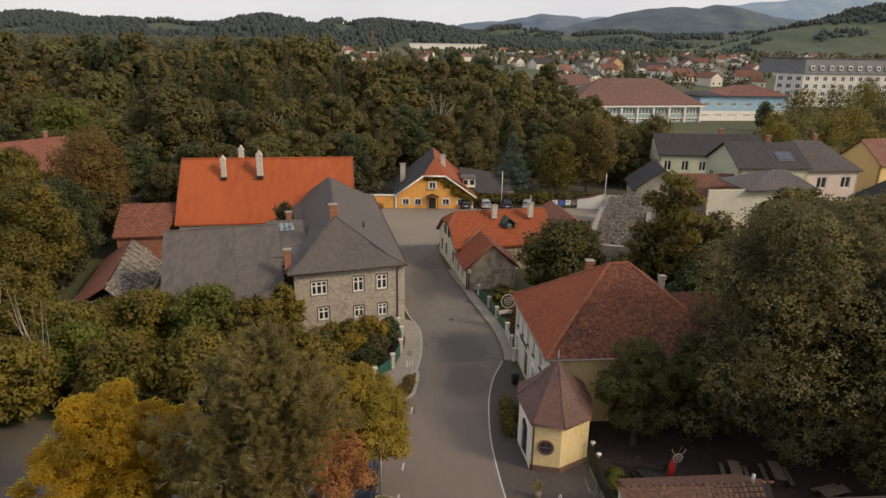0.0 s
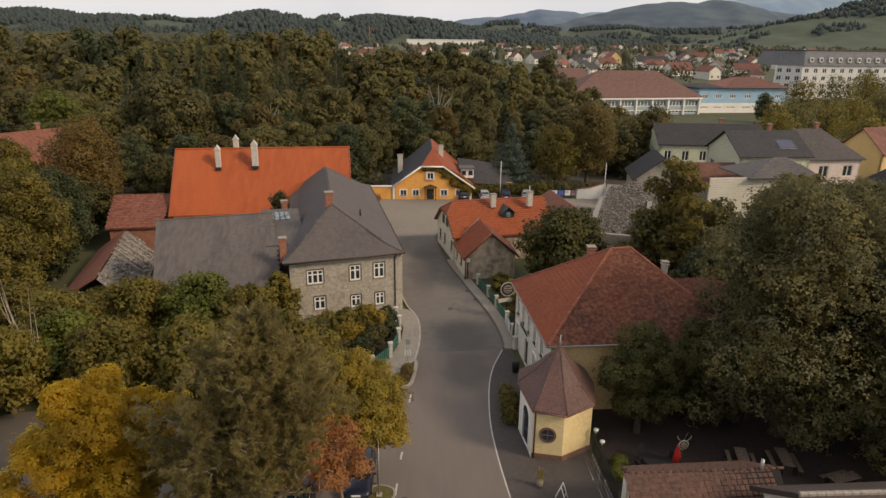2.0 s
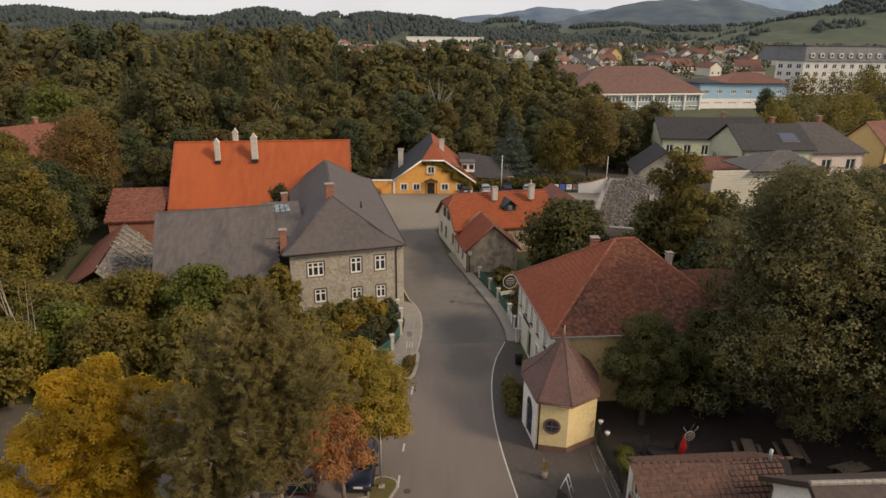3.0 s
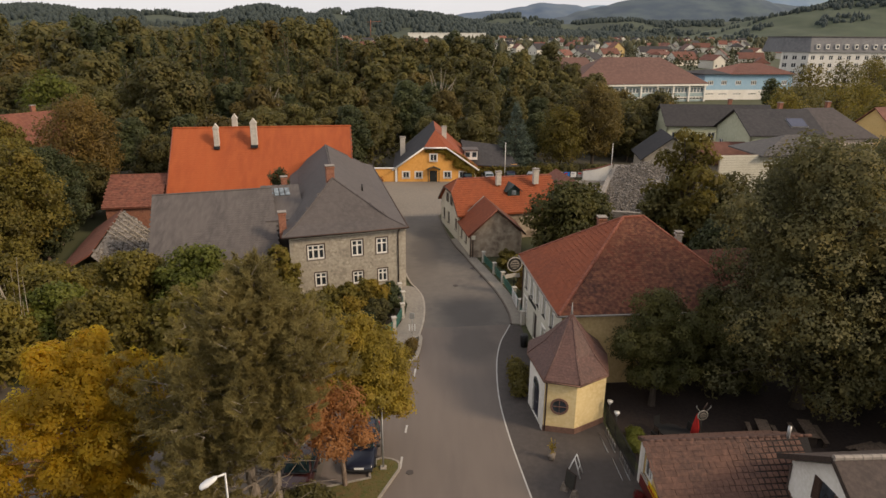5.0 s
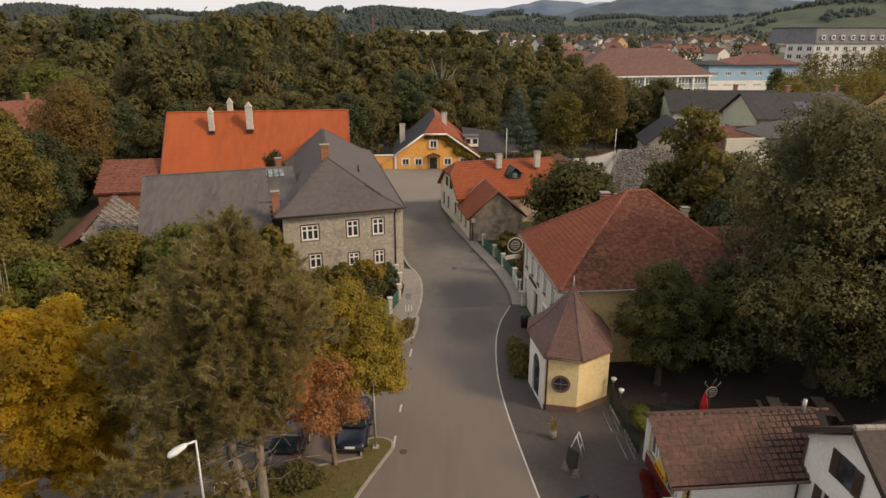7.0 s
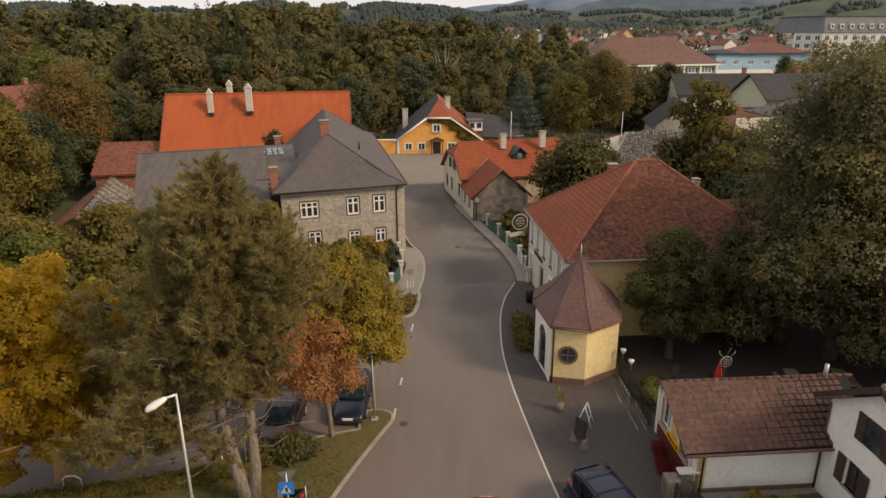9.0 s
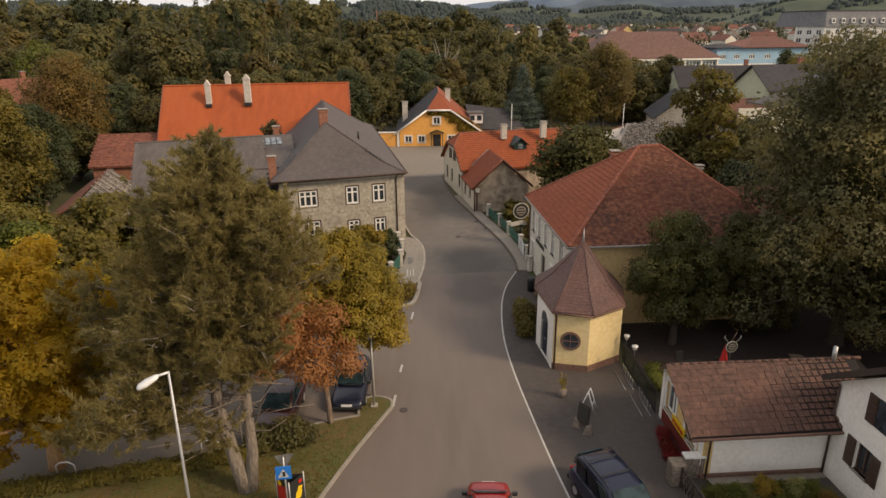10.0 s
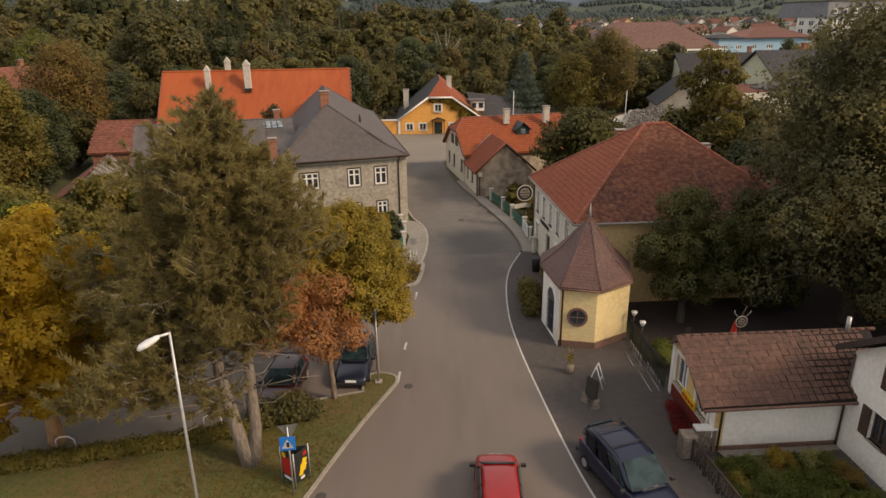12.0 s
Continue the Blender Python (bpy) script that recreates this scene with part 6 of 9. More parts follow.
bmesh.ops.create_cone(bm, cap_ends=True, segments=28, radius1=0.425, radius2=0.425, depth=0.05, matrix=m @ Matrix.Rotation(radians(90), 4, "X"))
part("pane", bm, M["glass"], rw_)
bm = bmesh.new()
add_box(bm, m @ Matrix.Translation((0, -0.035, -0.42)), 0.035, 0.03, 0.84)
add_box(bm, m @ Matrix.Translation((0, -0.04, -0.018)), 0.84, 0.03, 0.035)
part("glazing_bar", bm, M["plinth"], rw_)
ce_ = [(5.3, 43.1), (4.93, 41.4), (5.32, 37.9), (7.3, 37.28), (9.3, 38.52), (9.92, 41.1), (9.88, 43.1)]
apex = Vector((7.47, 41.0, 6.35))
for i in range(6):
    a, b = Vector((*ce_[i], 3.48)), Vector((*ce_[i + 1], 3.48))
    ka, kb = a.lerp(apex, 0.4) + Vector((0, 0, -0.22)), b.lerp(apex, 0.4) + Vector((0, 0, -0.22))
    bm = bmesh.new()
    v = [bm.verts.new(q) for q in (a, b, kb, ka, apex)]
    bm.faces.new((v[0], v[1], v[2], v[3]))
    bm.faces.new((v[3], v[2], v[4]))
    lo = [bm.verts.new(q - Vector((0, 0, 0.12))) for q in (a, b)]
    bm.faces.new((v[0], lo[0], lo[1], v[1]))
    bmesh.ops.recalc_face_normals(bm, faces=bm.faces[:])
    part("roof_facet", bm, M["chapel_roof"], chapel)
    tile_courses([a, b, kb, ka], chapel, M["chapel_roof"], 0.22, 0.2, 70 + i, 0.004, 0.012, 0.006, "roof_shingles")
    tile_courses([ka, kb, apex], chapel, M["chapel_roof"], 0.22, 0.2, 80 + i, 0.004, 0.012, 0.006, "roof_shingles")
    if i:
        tube("hip_strip", [a, ka, apex], [0.05, 0.05, 0.04], M["chapel_roof"], chapel, 6)
    tube("gutter", [a + Vector((0, 0, -0.1)), b + Vector((0, 0, -0.1))], [0.06, 0.06], M["plinth"], chapel, 6)
prism("soffit", [(x * 0.9 + 0.75, y * 0.9 + 4.08) for x, y in ce_[1:6]], 3.33, 3.35, M["white_paint"], chapel)
tube("finial", [apex + Vector((0, 0, -0.1)), apex + Vector((0, 0, 0.25)), apex + Vector((0, 0, 0.75))], [0.09, 0.05, 0.012], M["steel"], chapel)
tube("drainpipe", [(5.5, 37.93, 0.05), (5.5, 37.93, 3.2), (5.42, 37.88, 3.4)], [0.05, 0.05, 0.05], M["brown_paint"], chapel)


# ---------------------------------------------------------------- cafe hut and white house in the foreground
cafe = thing("cafe_hut", 12.5, 30.8, 0, "low yellow and white cafe with a brown tiled roof", "cafe")
ka0, ka1, ka2, ka3 = (9.75, 28.85), (16.6, 29.1), (16.6, 33.4), (9.7, 33.3)
wall(ka0, ka1, 0, 2.55, [], M["render_white"], cafe)
wall(ka1, ka2, 0, 2.55, [], M["render_white"], cafe)
wall(ka2, ka3, 0, 2.55, [], M["render_white"], cafe)
kwin = [(0.5, 1.6, 0.85, 2.3), (2.7, 3.8, 0.85, 2.3)]
wall(ka3, ka0, 0, 2.55, kwin, M["render_yellow"], cafe)
len_w, len_s = (Vector(ka0) - Vector(ka3)).length, (Vector(ka1) - Vector(ka0)).length
box("base_strip", on_wall(ka3, ka0, len_w / 2, 0, -0.025), len_w, 0.04, 0.6, M["red_base"], cafe, "dark red painted base")
box("plinth", on_wall(ka0, ka1, len_s / 2, 0, -0.05), len_s, 0.1, 0.2, M["plinth"], cafe)
gable(ka3, ka0, 2.2, 2.55, 4.0, M["render_yellow"], cafe)
for o in kwin:
    window(ka3, ka0, o, cafe, 2, 1, surround=M["white_paint"], glass=M["glass_blue"])
for u in (0.12, 4.3):
    box("corner_strip", on_wall(ka3, ka0, u, 0, -0.02), 0.3, 0.06, 2.6, M["white_paint"], cafe)
box("sign_board", on_wall(ka3, ka0, 2.2, 0.75, -0.08), 1.3, 0.06, 0.4, M["sign_yellow"], cafe, "yellow sign board with dark bars")
for i in range(4):
    box("sign_bar", on_wall(ka3, ka0, 1.75 + 0.3 * i, 0.87, -0.13), 0.2, 0.02, 0.14, M["sign_red"], cafe)
kr0, kr1 = (8.9, 30.85, 4.15), (16.9, 31.1, 4.15)
ke0, ke1 = (8.85, 28.1, 2.5), (16.6, 28.45, 2.5)
kn0, kn1 = (9.6, 33.6, 2.5), (16.6, 33.9, 2.5)
slopes = roof_slopes([ke0, ke1, kn1, kn0], [kr0, kr1], cafe, M["roof_felt"], gables=(1, 3), thick=0.14)
tile_courses([kn1, kn0, kr0, kr1], cafe, M["tile_brown"], 0.42, 0.4, 92)
# wooden bargeboards, gutter, sign bracket
for a, b in ((ke0, kr0), (kn0, kr0)):
    board("bargeboard", Vector(a) + Vector((-0.03, 0, -0.06)), Vector(b) + Vector((-0.03, 0, -0.06)), 0.2, 0.045, M["brown_paint"], cafe)
tube("gutter", [Vector(ke0) + Vector((0, -0.07, -0.1)), Vector(ke1) + Vector((0, -0.07, -0.1))], [0.065, 0.065], M["plinth"], cafe)
tube("drainpipe", [(9.9, 28.2, 2.4), (9.95, 28.7, 2.15), (9.95, 28.75, 0.1)], [0.045] * 3, M["brown_paint"], cafe)
tube("roof_vent", [(15.9, 31.0, 3.9), (15.9, 31.0, 4.75)], [0.09, 0.09], M["steel"], cafe)
tube("sign_ring", [(9.55, 30.6 + 0.34 * math.cos(a / 12 * math.tau), 3.35 + 0.34 * math.sin(a / 12 * math.tau)) for a in range(13)], [0.035] * 13, M["black_metal"], cafe, 6)

wh = thing("house", 20, 26, 0, "white rendered house with brown shutters and a grey-brown roof", "house")
wa, wb = (14.95, 29.0), (15.1, 23.4)
wo = [(1.5, 2.3, 1.4, 2.6), (4.1, 4.9, 1.4, 2.6)]
wall(wa, wb, 0, 4.3, wo, M["render_white"], wh)
bm = bmesh.new()
GA = [(14.95, 29.0, 4.3), (15.1, 23.4, 4.3), (15.03, 26.2, 6.15)]
f = [bm.verts.new(q) for q in GA]
g = [bm.verts.new((x + 0.35, y, z)) for x, y, z in GA]
bm.faces.new(f)
bm.faces.new(g[::-1])
for i in range(3):
    bm.faces.new((f[i], g[i], g[(i + 1) % 3], f[(i + 1) % 3]))
bmesh.ops.recalc_face_normals(bm, faces=bm.faces[:])
part("gable", bm, M["render_white"], wh)


def shutter(u, z0, h):
    bm = bmesh.new()
    m = on_wall(wa, wb, u, z0, -0.05)
    add_box(bm, m, 0.46, 0.05, h, 0.006)
    leaf = part("shutter", bm, M["brown_paint"], wh, "dark brown louvred shutter")
    for j in range(7):
        box("louvre", m @ Matrix.Translation((0, -0.035, 0.1 + j * (h - 0.2) / 6.5)), 0.36, 0.02, 0.09, M["brown_paint"], leaf)


for o in wo:
    window(wa, wb, o, wh, 2, 1, frame_mat=M["brown_paint"])
    for sgn in (-1, 1):
        shutter((o[0] + o[1]) / 2 + sgn * ((o[1] - o[0]) / 2 + 0.25), o[2], o[3] - o[2])
for sgn in (-1, 1):
    shutter(2.5 + sgn * 0.65, 3.65, 1.15)
box("upper_window", on_wall(wa, wb, 2.5, 3.65, -0.02), 0.8, 0.06, 1.15, M["glass"], wh)
wall(wb, (26, 23.5), 0, 4.3, [], M["render_white"], wh)
wall((26, 29.1), wa, 0, 4.3, [], M["render_white"], wh)
RW = [(14.6, 29.5, 4.3), (14.7, 22.6, 4.15), (14.65, 26.2, 6.5)]
for e, far_y in ((0, 29.9), (1, 22.6)):
    poly = (Vector(RW[e]), Vector((27, far_y, RW[e][2])), Vector((27, 26.3, 6.5)), Vector(RW[2]))
    bm = bmesh.new()
    top = [bm.verts.new(q) for q in poly]
    low = [bm.verts.new(q - Vector((0, 0, 0.2))) for q in poly]
    bm.faces.new(top)
    bm.faces.new(low[::-1])
    for i in range(4):
        bm.faces.new((top[i], low[i], low[(i + 1) % 4], top[(i + 1) % 4]))
    bmesh.ops.recalc_face_normals(bm, faces=bm.faces[:])
    part("roof_slope", bm, M["roof_white_house_shaded"], wh)
    board("bargeboard", Vector(RW[e]) + Vector((-0.03, 0, -0.12)), Vector(RW[2]) + Vector((-0.03, 0, -0.12)), 0.24, 0.05, M["dark_wood"], wh)
ridge_caps(RW[2], (27, 26.3, 6.5), wh, M["ridge_grey"], 0.13)
patch("yard", [(15.0, 20), (15.4, 28.6), (14.6, 28.6), (13.2, 25), (12.5, 20)], 0.055, M["asphalt_dark"])
tube("downpipe", [(14.88, 28.9, 0.1), (14.88, 28.9, 4.2)], [0.045, 0.045], M["brown_paint"], wh)


# ---------------------------------------------------------------- town: houses seen past the trees
def simple_house(name, x, y, angle, lx, ly, eave, ridge, walls, roof, label, hip=0.0, rows=1, cols=4, z=None, chim=True, win=(0.95, 1.3), group="", over=0.45, dormers=0, parts=True):
    """A house by its centre, the turn of its ridge, length, depth and heights, with windows on the two sides that face the street."""
    z = ground_z(x, y) if z is None else z
    h = thing(name, x, y, z, label, "house", group)
    c, s = math.cos(radians(angle)), math.sin(radians(angle))

    def w(u, v, q=None):
        a, b = x + u * c - v * s, y + u * s + v * c
        return (a, b) if q is None else (a, b, z + q)

    cor = [w(-lx / 2, -ly / 2), w(lx / 2, -ly / 2), w(lx / 2, ly / 2), w(-lx / 2, ly / 2)]
    for k in range(4):
        length = lx if k % 2 == 0 else ly
        nn = cols if k % 2 == 0 else max(1, round(cols * ly / lx))
        op = []
        if k in (0, 3, 1):
            for r in range(rows):
                z0 = z + 0.9 + r * (eave - 0.5) / rows
                for i in range(nn):
                    u = length * (i + 0.5) / nn
                    op.append((u - win[0] / 2, u + win[0] / 2, z0, min(z0 + win[1], z + eave - 0.25)))
        wall(cor[k], cor[(k + 1) % 4], z - 0.6, z + eave, op, walls, h, 0.35)
        for o in op:
            if parts:
                window(cor[k], cor[(k + 1) % 4], o, h, 2, 1, bar=0.1, sill=False)
            else:
                box("window", on_wall(cor[k], cor[(k + 1) % 4], (o[0] + o[1]) / 2, o[2], 0.1), o[1] - o[0], 0.06, o[3] - o[2], M["glass"], h)
    e = over
    ec = [w(-lx / 2 - e, -ly / 2 - e, eave - 0.1), w(lx / 2 + e, -ly / 2 - e, eave - 0.1), w(lx / 2 + e, ly / 2 + e, eave - 0.1), w(-lx / 2 - e, ly / 2 + e, eave - 0.1)]
    hh = hip * ly / 2
    rg_ = [w(-lx / 2 - e + hh + (0 if hip else 0), 0, ridge), w(lx / 2 + e - hh, 0, ridge)]
    roof_slopes(ec, rg_, h, roof, gables=() if hip else (1, 3))
    if not hip:
        gable(cor[1], cor[2], ly / 2, z + eave, z + ridge - 0.25, walls, h, 0.3)
        gable(cor[3], cor[0], ly / 2, z + eave, z + ridge - 0.25, walls, h, 0.3)
    if chim:
        q = w(lx * 0.15, 0.4)
        chimney(q[0], q[1], z + ridge - 0.8, z + ridge + 0.9, 0.6, 0.6, M["brick"], h, angle=angle)
    for i in range(dormers):
        u = -lx / 2 + lx * (i + 0.5) / dormers
        q = w(u, -ly * 0.27)
        d = box("dormer", pose(q[0], q[1], z + eave + 0.2, 0, 0, angle), 1.4, ly * 0.3, 1.5, walls, h)
        q = w(u, -ly * 0.27 - ly * 0.15 - 0.03)
        box("dormer_window", pose(q[0], q[1], z + eave + 0.6, 0, 0, angle), 0.9, 0.05, 0.9, M["glass"], d)
    return h


simple_house("house", 52.0, 121.5, -4, 19, 9, 7.4, 10.6, M["render_green"], M["slate_far"], "pale green house with a dark slate roof", cols=6, rows=2, win=(1.3, 1.8))
simple_house("house", 52.6, 103.5, 2, 11, 10.5, 8.4, 11.6, M["render_green"], M["slate_far"], "pale green and white house with a dark roof", cols=3, rows=2, win=(1.4, 1.7))
panel = thing("solar_panel", 55.2, 100.8, 10.8, "dark glass solar panel mounted on the roof", "solar panel")
box("panel", pose(55.2, 100.4, 10.85, 29, 0, 2), 2.6, 2.0, 0.1, M["panel_solar"], panel)
box("frame", pose(55.2, 100.4, 10.77, 29, 0, 2), 2.75, 2.15, 0.07, M["steel"], panel)
simple_house("house", 63.2, 108.5, 6, 13, 11, 7.2, 11.3, M["render_pink"], M["slate_brown"], "pale pink house with a brown-grey hipped roof", hip=0.8, cols=3, rows=2, win=(1.7, 1.8))
simple_house("house", 84, 117, 20, 14, 8.5, 6.8, 10.8, M["render_yellow"], M["roof_far_red"], "ochre gabled house with a red dormered roof", cols=3, dormers=1)
simple_house("house", 99, 114, 10, 13, 9, 5.5, 9.5, M["render_white"], M["roof_far_red"], "white house with a red dormered roof", cols=3, dormers=2)
simple_house("house", 71, 85, -14, 20, 13, 5.6, 9.6, M["old_wall"], M["slate_far"], "barn with a wide dark grey roof", cols=2, hip=0.3)
simple_house("garage", 36.6, 103, 80, 9, 8, 4.6, 8.0, M["render_grey"], M["slate_far"], "grey garage house with a dark gabled roof", cols=1, chim=False)
simple_house("shed", 44.0, 99.5, 0, 11, 6.5, 4.6, 7.2, M["render_grey"], M["roof_far_red"], "low outbuilding with a red roof", cols=2, chim=False)
# long plank-faced barn
barn = thing("barn", 49, 91, 0, "long pale plank-faced barn with a ribbed grey roof", "barn")
b0, b1 = (38.0, 87.5), (53.5, 89.0)
wall(b0, b1, 0, 8.1, [(3, 3.4, 6.5, 6.9), (6.2, 6.6, 6.4, 6.8), (9.6, 10.0, 6.3, 6.7)], M["old_wall"], barn, 0.25)
for j in range(24):
    box("plank", on_wall(b0, b1, (Vector(b1) - Vector(b0)).length / 2, 0.2 + j * 0.33, -0.025), (Vector(b1) - Vector(b0)).length, 0.05, 0.29, M["render_pale"], barn)
wall(b1, (52.6, 97), 0, 8.1, [], M["old_wall"], barn, 0.25)
roof_slopes([(43.4, 87.2, 8.1), (53.9, 88.3, 8.1), (53.2, 97, 8.1), (43.0, 96, 8.1)], [(48.6, 91.4, 10.3), (50.6, 91.8, 10.3)], barn, M["roof_ribbed"])
tile_courses([(43.4, 87.2, 8.1), (53.9, 88.3, 8.1), (50.6, 91.8, 10.3), (48.6, 91.4, 10.3)], barn, M["roof_ribbed"], 0.5, 0.42, 97)
wall((53.7, 88.4), (60.5, 86.0), 0, 6.6, [], M["old_wall"], barn, 0.4)

# ruin with rubble roof on the hillside
ruin2 = thing("ruined_barn", 26, 88, 0, "roofless stone barn filled with grey rubble", "ruin")
for a, b, h in (((18.5, 76.6), (25.5, 74.5), 3.6), ((25.5, 74.5), (33.5, 96), 4.6), ((27.0, 99), (18.5, 76.6), 4.2)):
    wall(a, b, 0, h, [], M["rubble"], ruin2, 0.6)
v, f = stones(4200, lambda r: (lambda a, b: (18.8 + 8.4 * a + 6.8 * b, 77.4 + 19.1 * a - 1.6 * b, 2.4 + 3.4 * a * (1 - 0.5 * abs(b - 0.6)) + r.uniform(-0.3, 0.35)))(r.random(), r.random()), 0.22, 142, 0.5)
tagged(mesh_part("rubble", v, f, M["rubble"], ruin2, "heap of fallen grey stone slabs"), kind="stuff")
bm = bmesh.new()
fill = [bm.verts.new(q) for q in ((18.8, 77.0, 2.2), (25.4, 75.2, 2.2), (33.2, 95.5, 5.2), (27.2, 98, 5.0))]
bm.faces.new(fill)
part("rubble_bed", bm, M["rubble"], ruin2)
simple_house("outbuilding", 17.2, 85.0, 96, 9, 5.5, 3.6, 5.6, M["old_wall"], M["tile_shed"], "old outbuilding with a dull red roof", cols=1, chim=False)
simple_house("outbuilding", 18.5, 63, 12, 6, 5, 2.6, 4.0, M["brick"], M["tile_red"], "small brick outbuilding with a red roof", cols=1, chim=False)

# school, blue hall, white block
school = thing("school", 74, 236, ground_z(74, 236), "long school with a brown hipped roof and window bands", "school")
sz = ground_z(74, 232)
s0, s1, s2, s3 = (49.4, 219.5), (97, 227.5), (93, 250), (48, 243)
SL = (Vector(s1) - Vector(s0)).length
sw = [(SL / 8 * i + 0.45, SL / 8 * (i + 1) - 0.45, zz, zz + hh) for i in range(8) for zz, hh in ((5.75, 1.9), (sz + 0.5, 1.7))]
wall(s0, s1, sz - 1, 8.9, sw, M["render_teal"], school)
for o in sw:
    window(s0, s1, o, school, 4, 1, bar=0.2, sill=False, glass=M["glass_sky"] if o[2] > 5 else M["glass"])
for i in range(8):
    box("parapet_panel", on_wall(s0, s1, SL / 8 * (i + 0.5), 4.55, -0.12), SL / 8 - 0.7, 0.12, 0.95, M["render_teal"], school)
box("floor_band", on_wall(s0, s1, SL / 2, 4.15, -0.2), SL, 0.3, 0.32, M["render_white"], school)
for i in range(9):
    box("pier", on_wall(s0, s1, 0.25 + (SL - 0.5) / 8 * i, sz - 0.5, -0.3), 0.5, 0.6, 9.1 - sz, M["render_white"], school)
box("fascia", on_wall(s0, s1, SL / 2, 8.1, -0.55), SL + 1, 0.5, 0.8, M["render_white"], school)
for a, b in ((s1, s2), (s2, s3), (s3, s0)):
    wall(a, b, sz - 1, 8.9, [], M["render_teal"], school)
roof_slopes([(48.2, 218.3, 8.9), (98, 226.8, 8.9), (94, 251, 8.9), (47, 244, 8.9)], [(62, 233.5, 17.2), (84, 237.5, 17.2)], school, M["roof_school"])
blue = thing("hall", 115, 238, ground_z(115, 238), "light blue hall with a low red roof", "hall")
bz = ground_z(115, 233)
h0, h1, h2 = (98, 231), (108, 232.2), (131, 234)
for a, b, nn in ((h0, h1, 2), (h1, h2, 4)):
    LL = (Vector(b) - Vector(a)).length
    op = [(LL * (i + 0.5) / nn - 1.1, LL * (i + 0.5) / nn + 1.1, bz + 5.0, bz + 6.5) for i in range(nn)] + [(LL * (i + 0.5) / nn - 1.6, LL * (i + 0.5) / nn + 1.6, bz + 1.6, bz + 2.2) for i in range(nn)]
    wall(a, b, bz + 3.4, 11.9, op[:nn], M["render_blue"], blue)
    wall(a, b, bz - 1, bz + 3.4, op[nn:], M["render_white"], blue)
    for o in op:
        window(a, b, o, blue, 3, 1, bar=0.2, sill=False)
wall(h2, (128, 251), bz - 1, 11.9, [], M["render_blue"], blue)
wall((95, 248), h0, bz - 1, 11.9, [], M["render_blue"], blue)
roof_slopes([(107, 231, 11.8), (132, 233, 11.8), (130, 252, 11.8), (105, 250, 11.8)], [(115, 241, 15.2), (123, 242, 15.2)], blue, M["roof_far_red"])
roof_slopes([(97, 230, 11.8), (107.4, 231.2, 11.8), (106, 250, 11.8), (94, 248.5, 11.8)], [(101, 238.5, 13.0), (104, 241, 13.0)], blue, M["slate_far"])
block = thing("apartment_block", 190, 300, ground_z(190, 300), "large white block with a grey mansard roof", "apartment block")
kz = ground_z(180, 288)
q0, q1, q2, q3 = (157, 290.5), (165.8, 284.5), (232, 289), (230, 306)
for a, b, nn in ((q0, q1, 3), (q1, q2, 16)):
    LL = (Vector(b) - Vector(a)).length
    op = [(LL * (i + 0.5) / nn - 0.95, LL * (i + 0.5) / nn + 0.95, kz + 1.4 + 3.2 * r, kz + 3.3 + 3.2 * r) for i in range(nn) for r in range(4)]
    wall(a, b, kz - 1, 18.4, op, M["wall_block"], block)
    for o in op:
        window(a, b, o, block, 2, 1, bar=0.14, sill=False)
wall(q2, q3, kz - 1, 18.4, [], M["render_white"], block)
wall(q3, q0, kz - 1, 18.4, [], M["render_white"], block)
prism_m = [(156.4, 290.6), (165.8, 283.9), (232.6, 288.4), (230.4, 306.5), (156, 306)]
low_, hi_ = prism_m, inset(prism_m, 1.4)
bm = bmesh.new()
va, vb = [bm.verts.new((x, y, 18.4)) for x, y in low_], [bm.verts.new((x, y, 24.6)) for x, y in hi_]
bm.faces.new(vb)
for i in range(5):
    bm.faces.new((va[i], va[(i + 1) % 5], vb[(i + 1) % 5], vb[i]))
bmesh.ops.recalc_face_normals(bm, faces=bm.faces[:])
part("mansard_roof", bm, M["mansard"], block)
prism("roof_deck", [(x, y) for x, y in inset(prism_m, 1.1)], 24.6, 24.95, M["roof_ribbed"], block)
for i in range(14):
    m = on_wall((165, 284.6), (232, 289), 4 + 4.4 * i, 19.8, -0.1)
    d = box("dormer", m, 1.5, 1.6, 1.9, M["render_white"], block)
    box("dormer_window", m @ Matrix.Translation((0, -0.82, 0.35)), 1.0, 0.05, 1.2, M["glass"], d)

# factory hall and crane far off
hall = thing("factory_hall", 80, 1660, 17, "long white factory hall on the plain", "factory")
fz = ground_z(70, 1650)
wall((-25, 1650), (165, 1652), fz - 2, fz + 11, [], M["render_white"], hall, 1.0)
prism("roof", [(-26, 1649), (166, 1651), (166, 1700), (-26, 1700)], fz + 11, fz + 12.5, M["render_white"], hall)
crane = thing("tower_crane", -97, 1320, ground_z(-97, 1320), "red-brown tower crane over the town", "crane")
CRZ = ground_z(0, 1320)
tube("mast", [(-94, 1320, CRZ), (-93, 1320, 60)], [0.9, 0.9], M["brick"], crane, 4)
tube("jib", [(-99, 1320, 55.6), (-74, 1320, 57)], [0.7, 0.5], M["brick"], crane, 4)

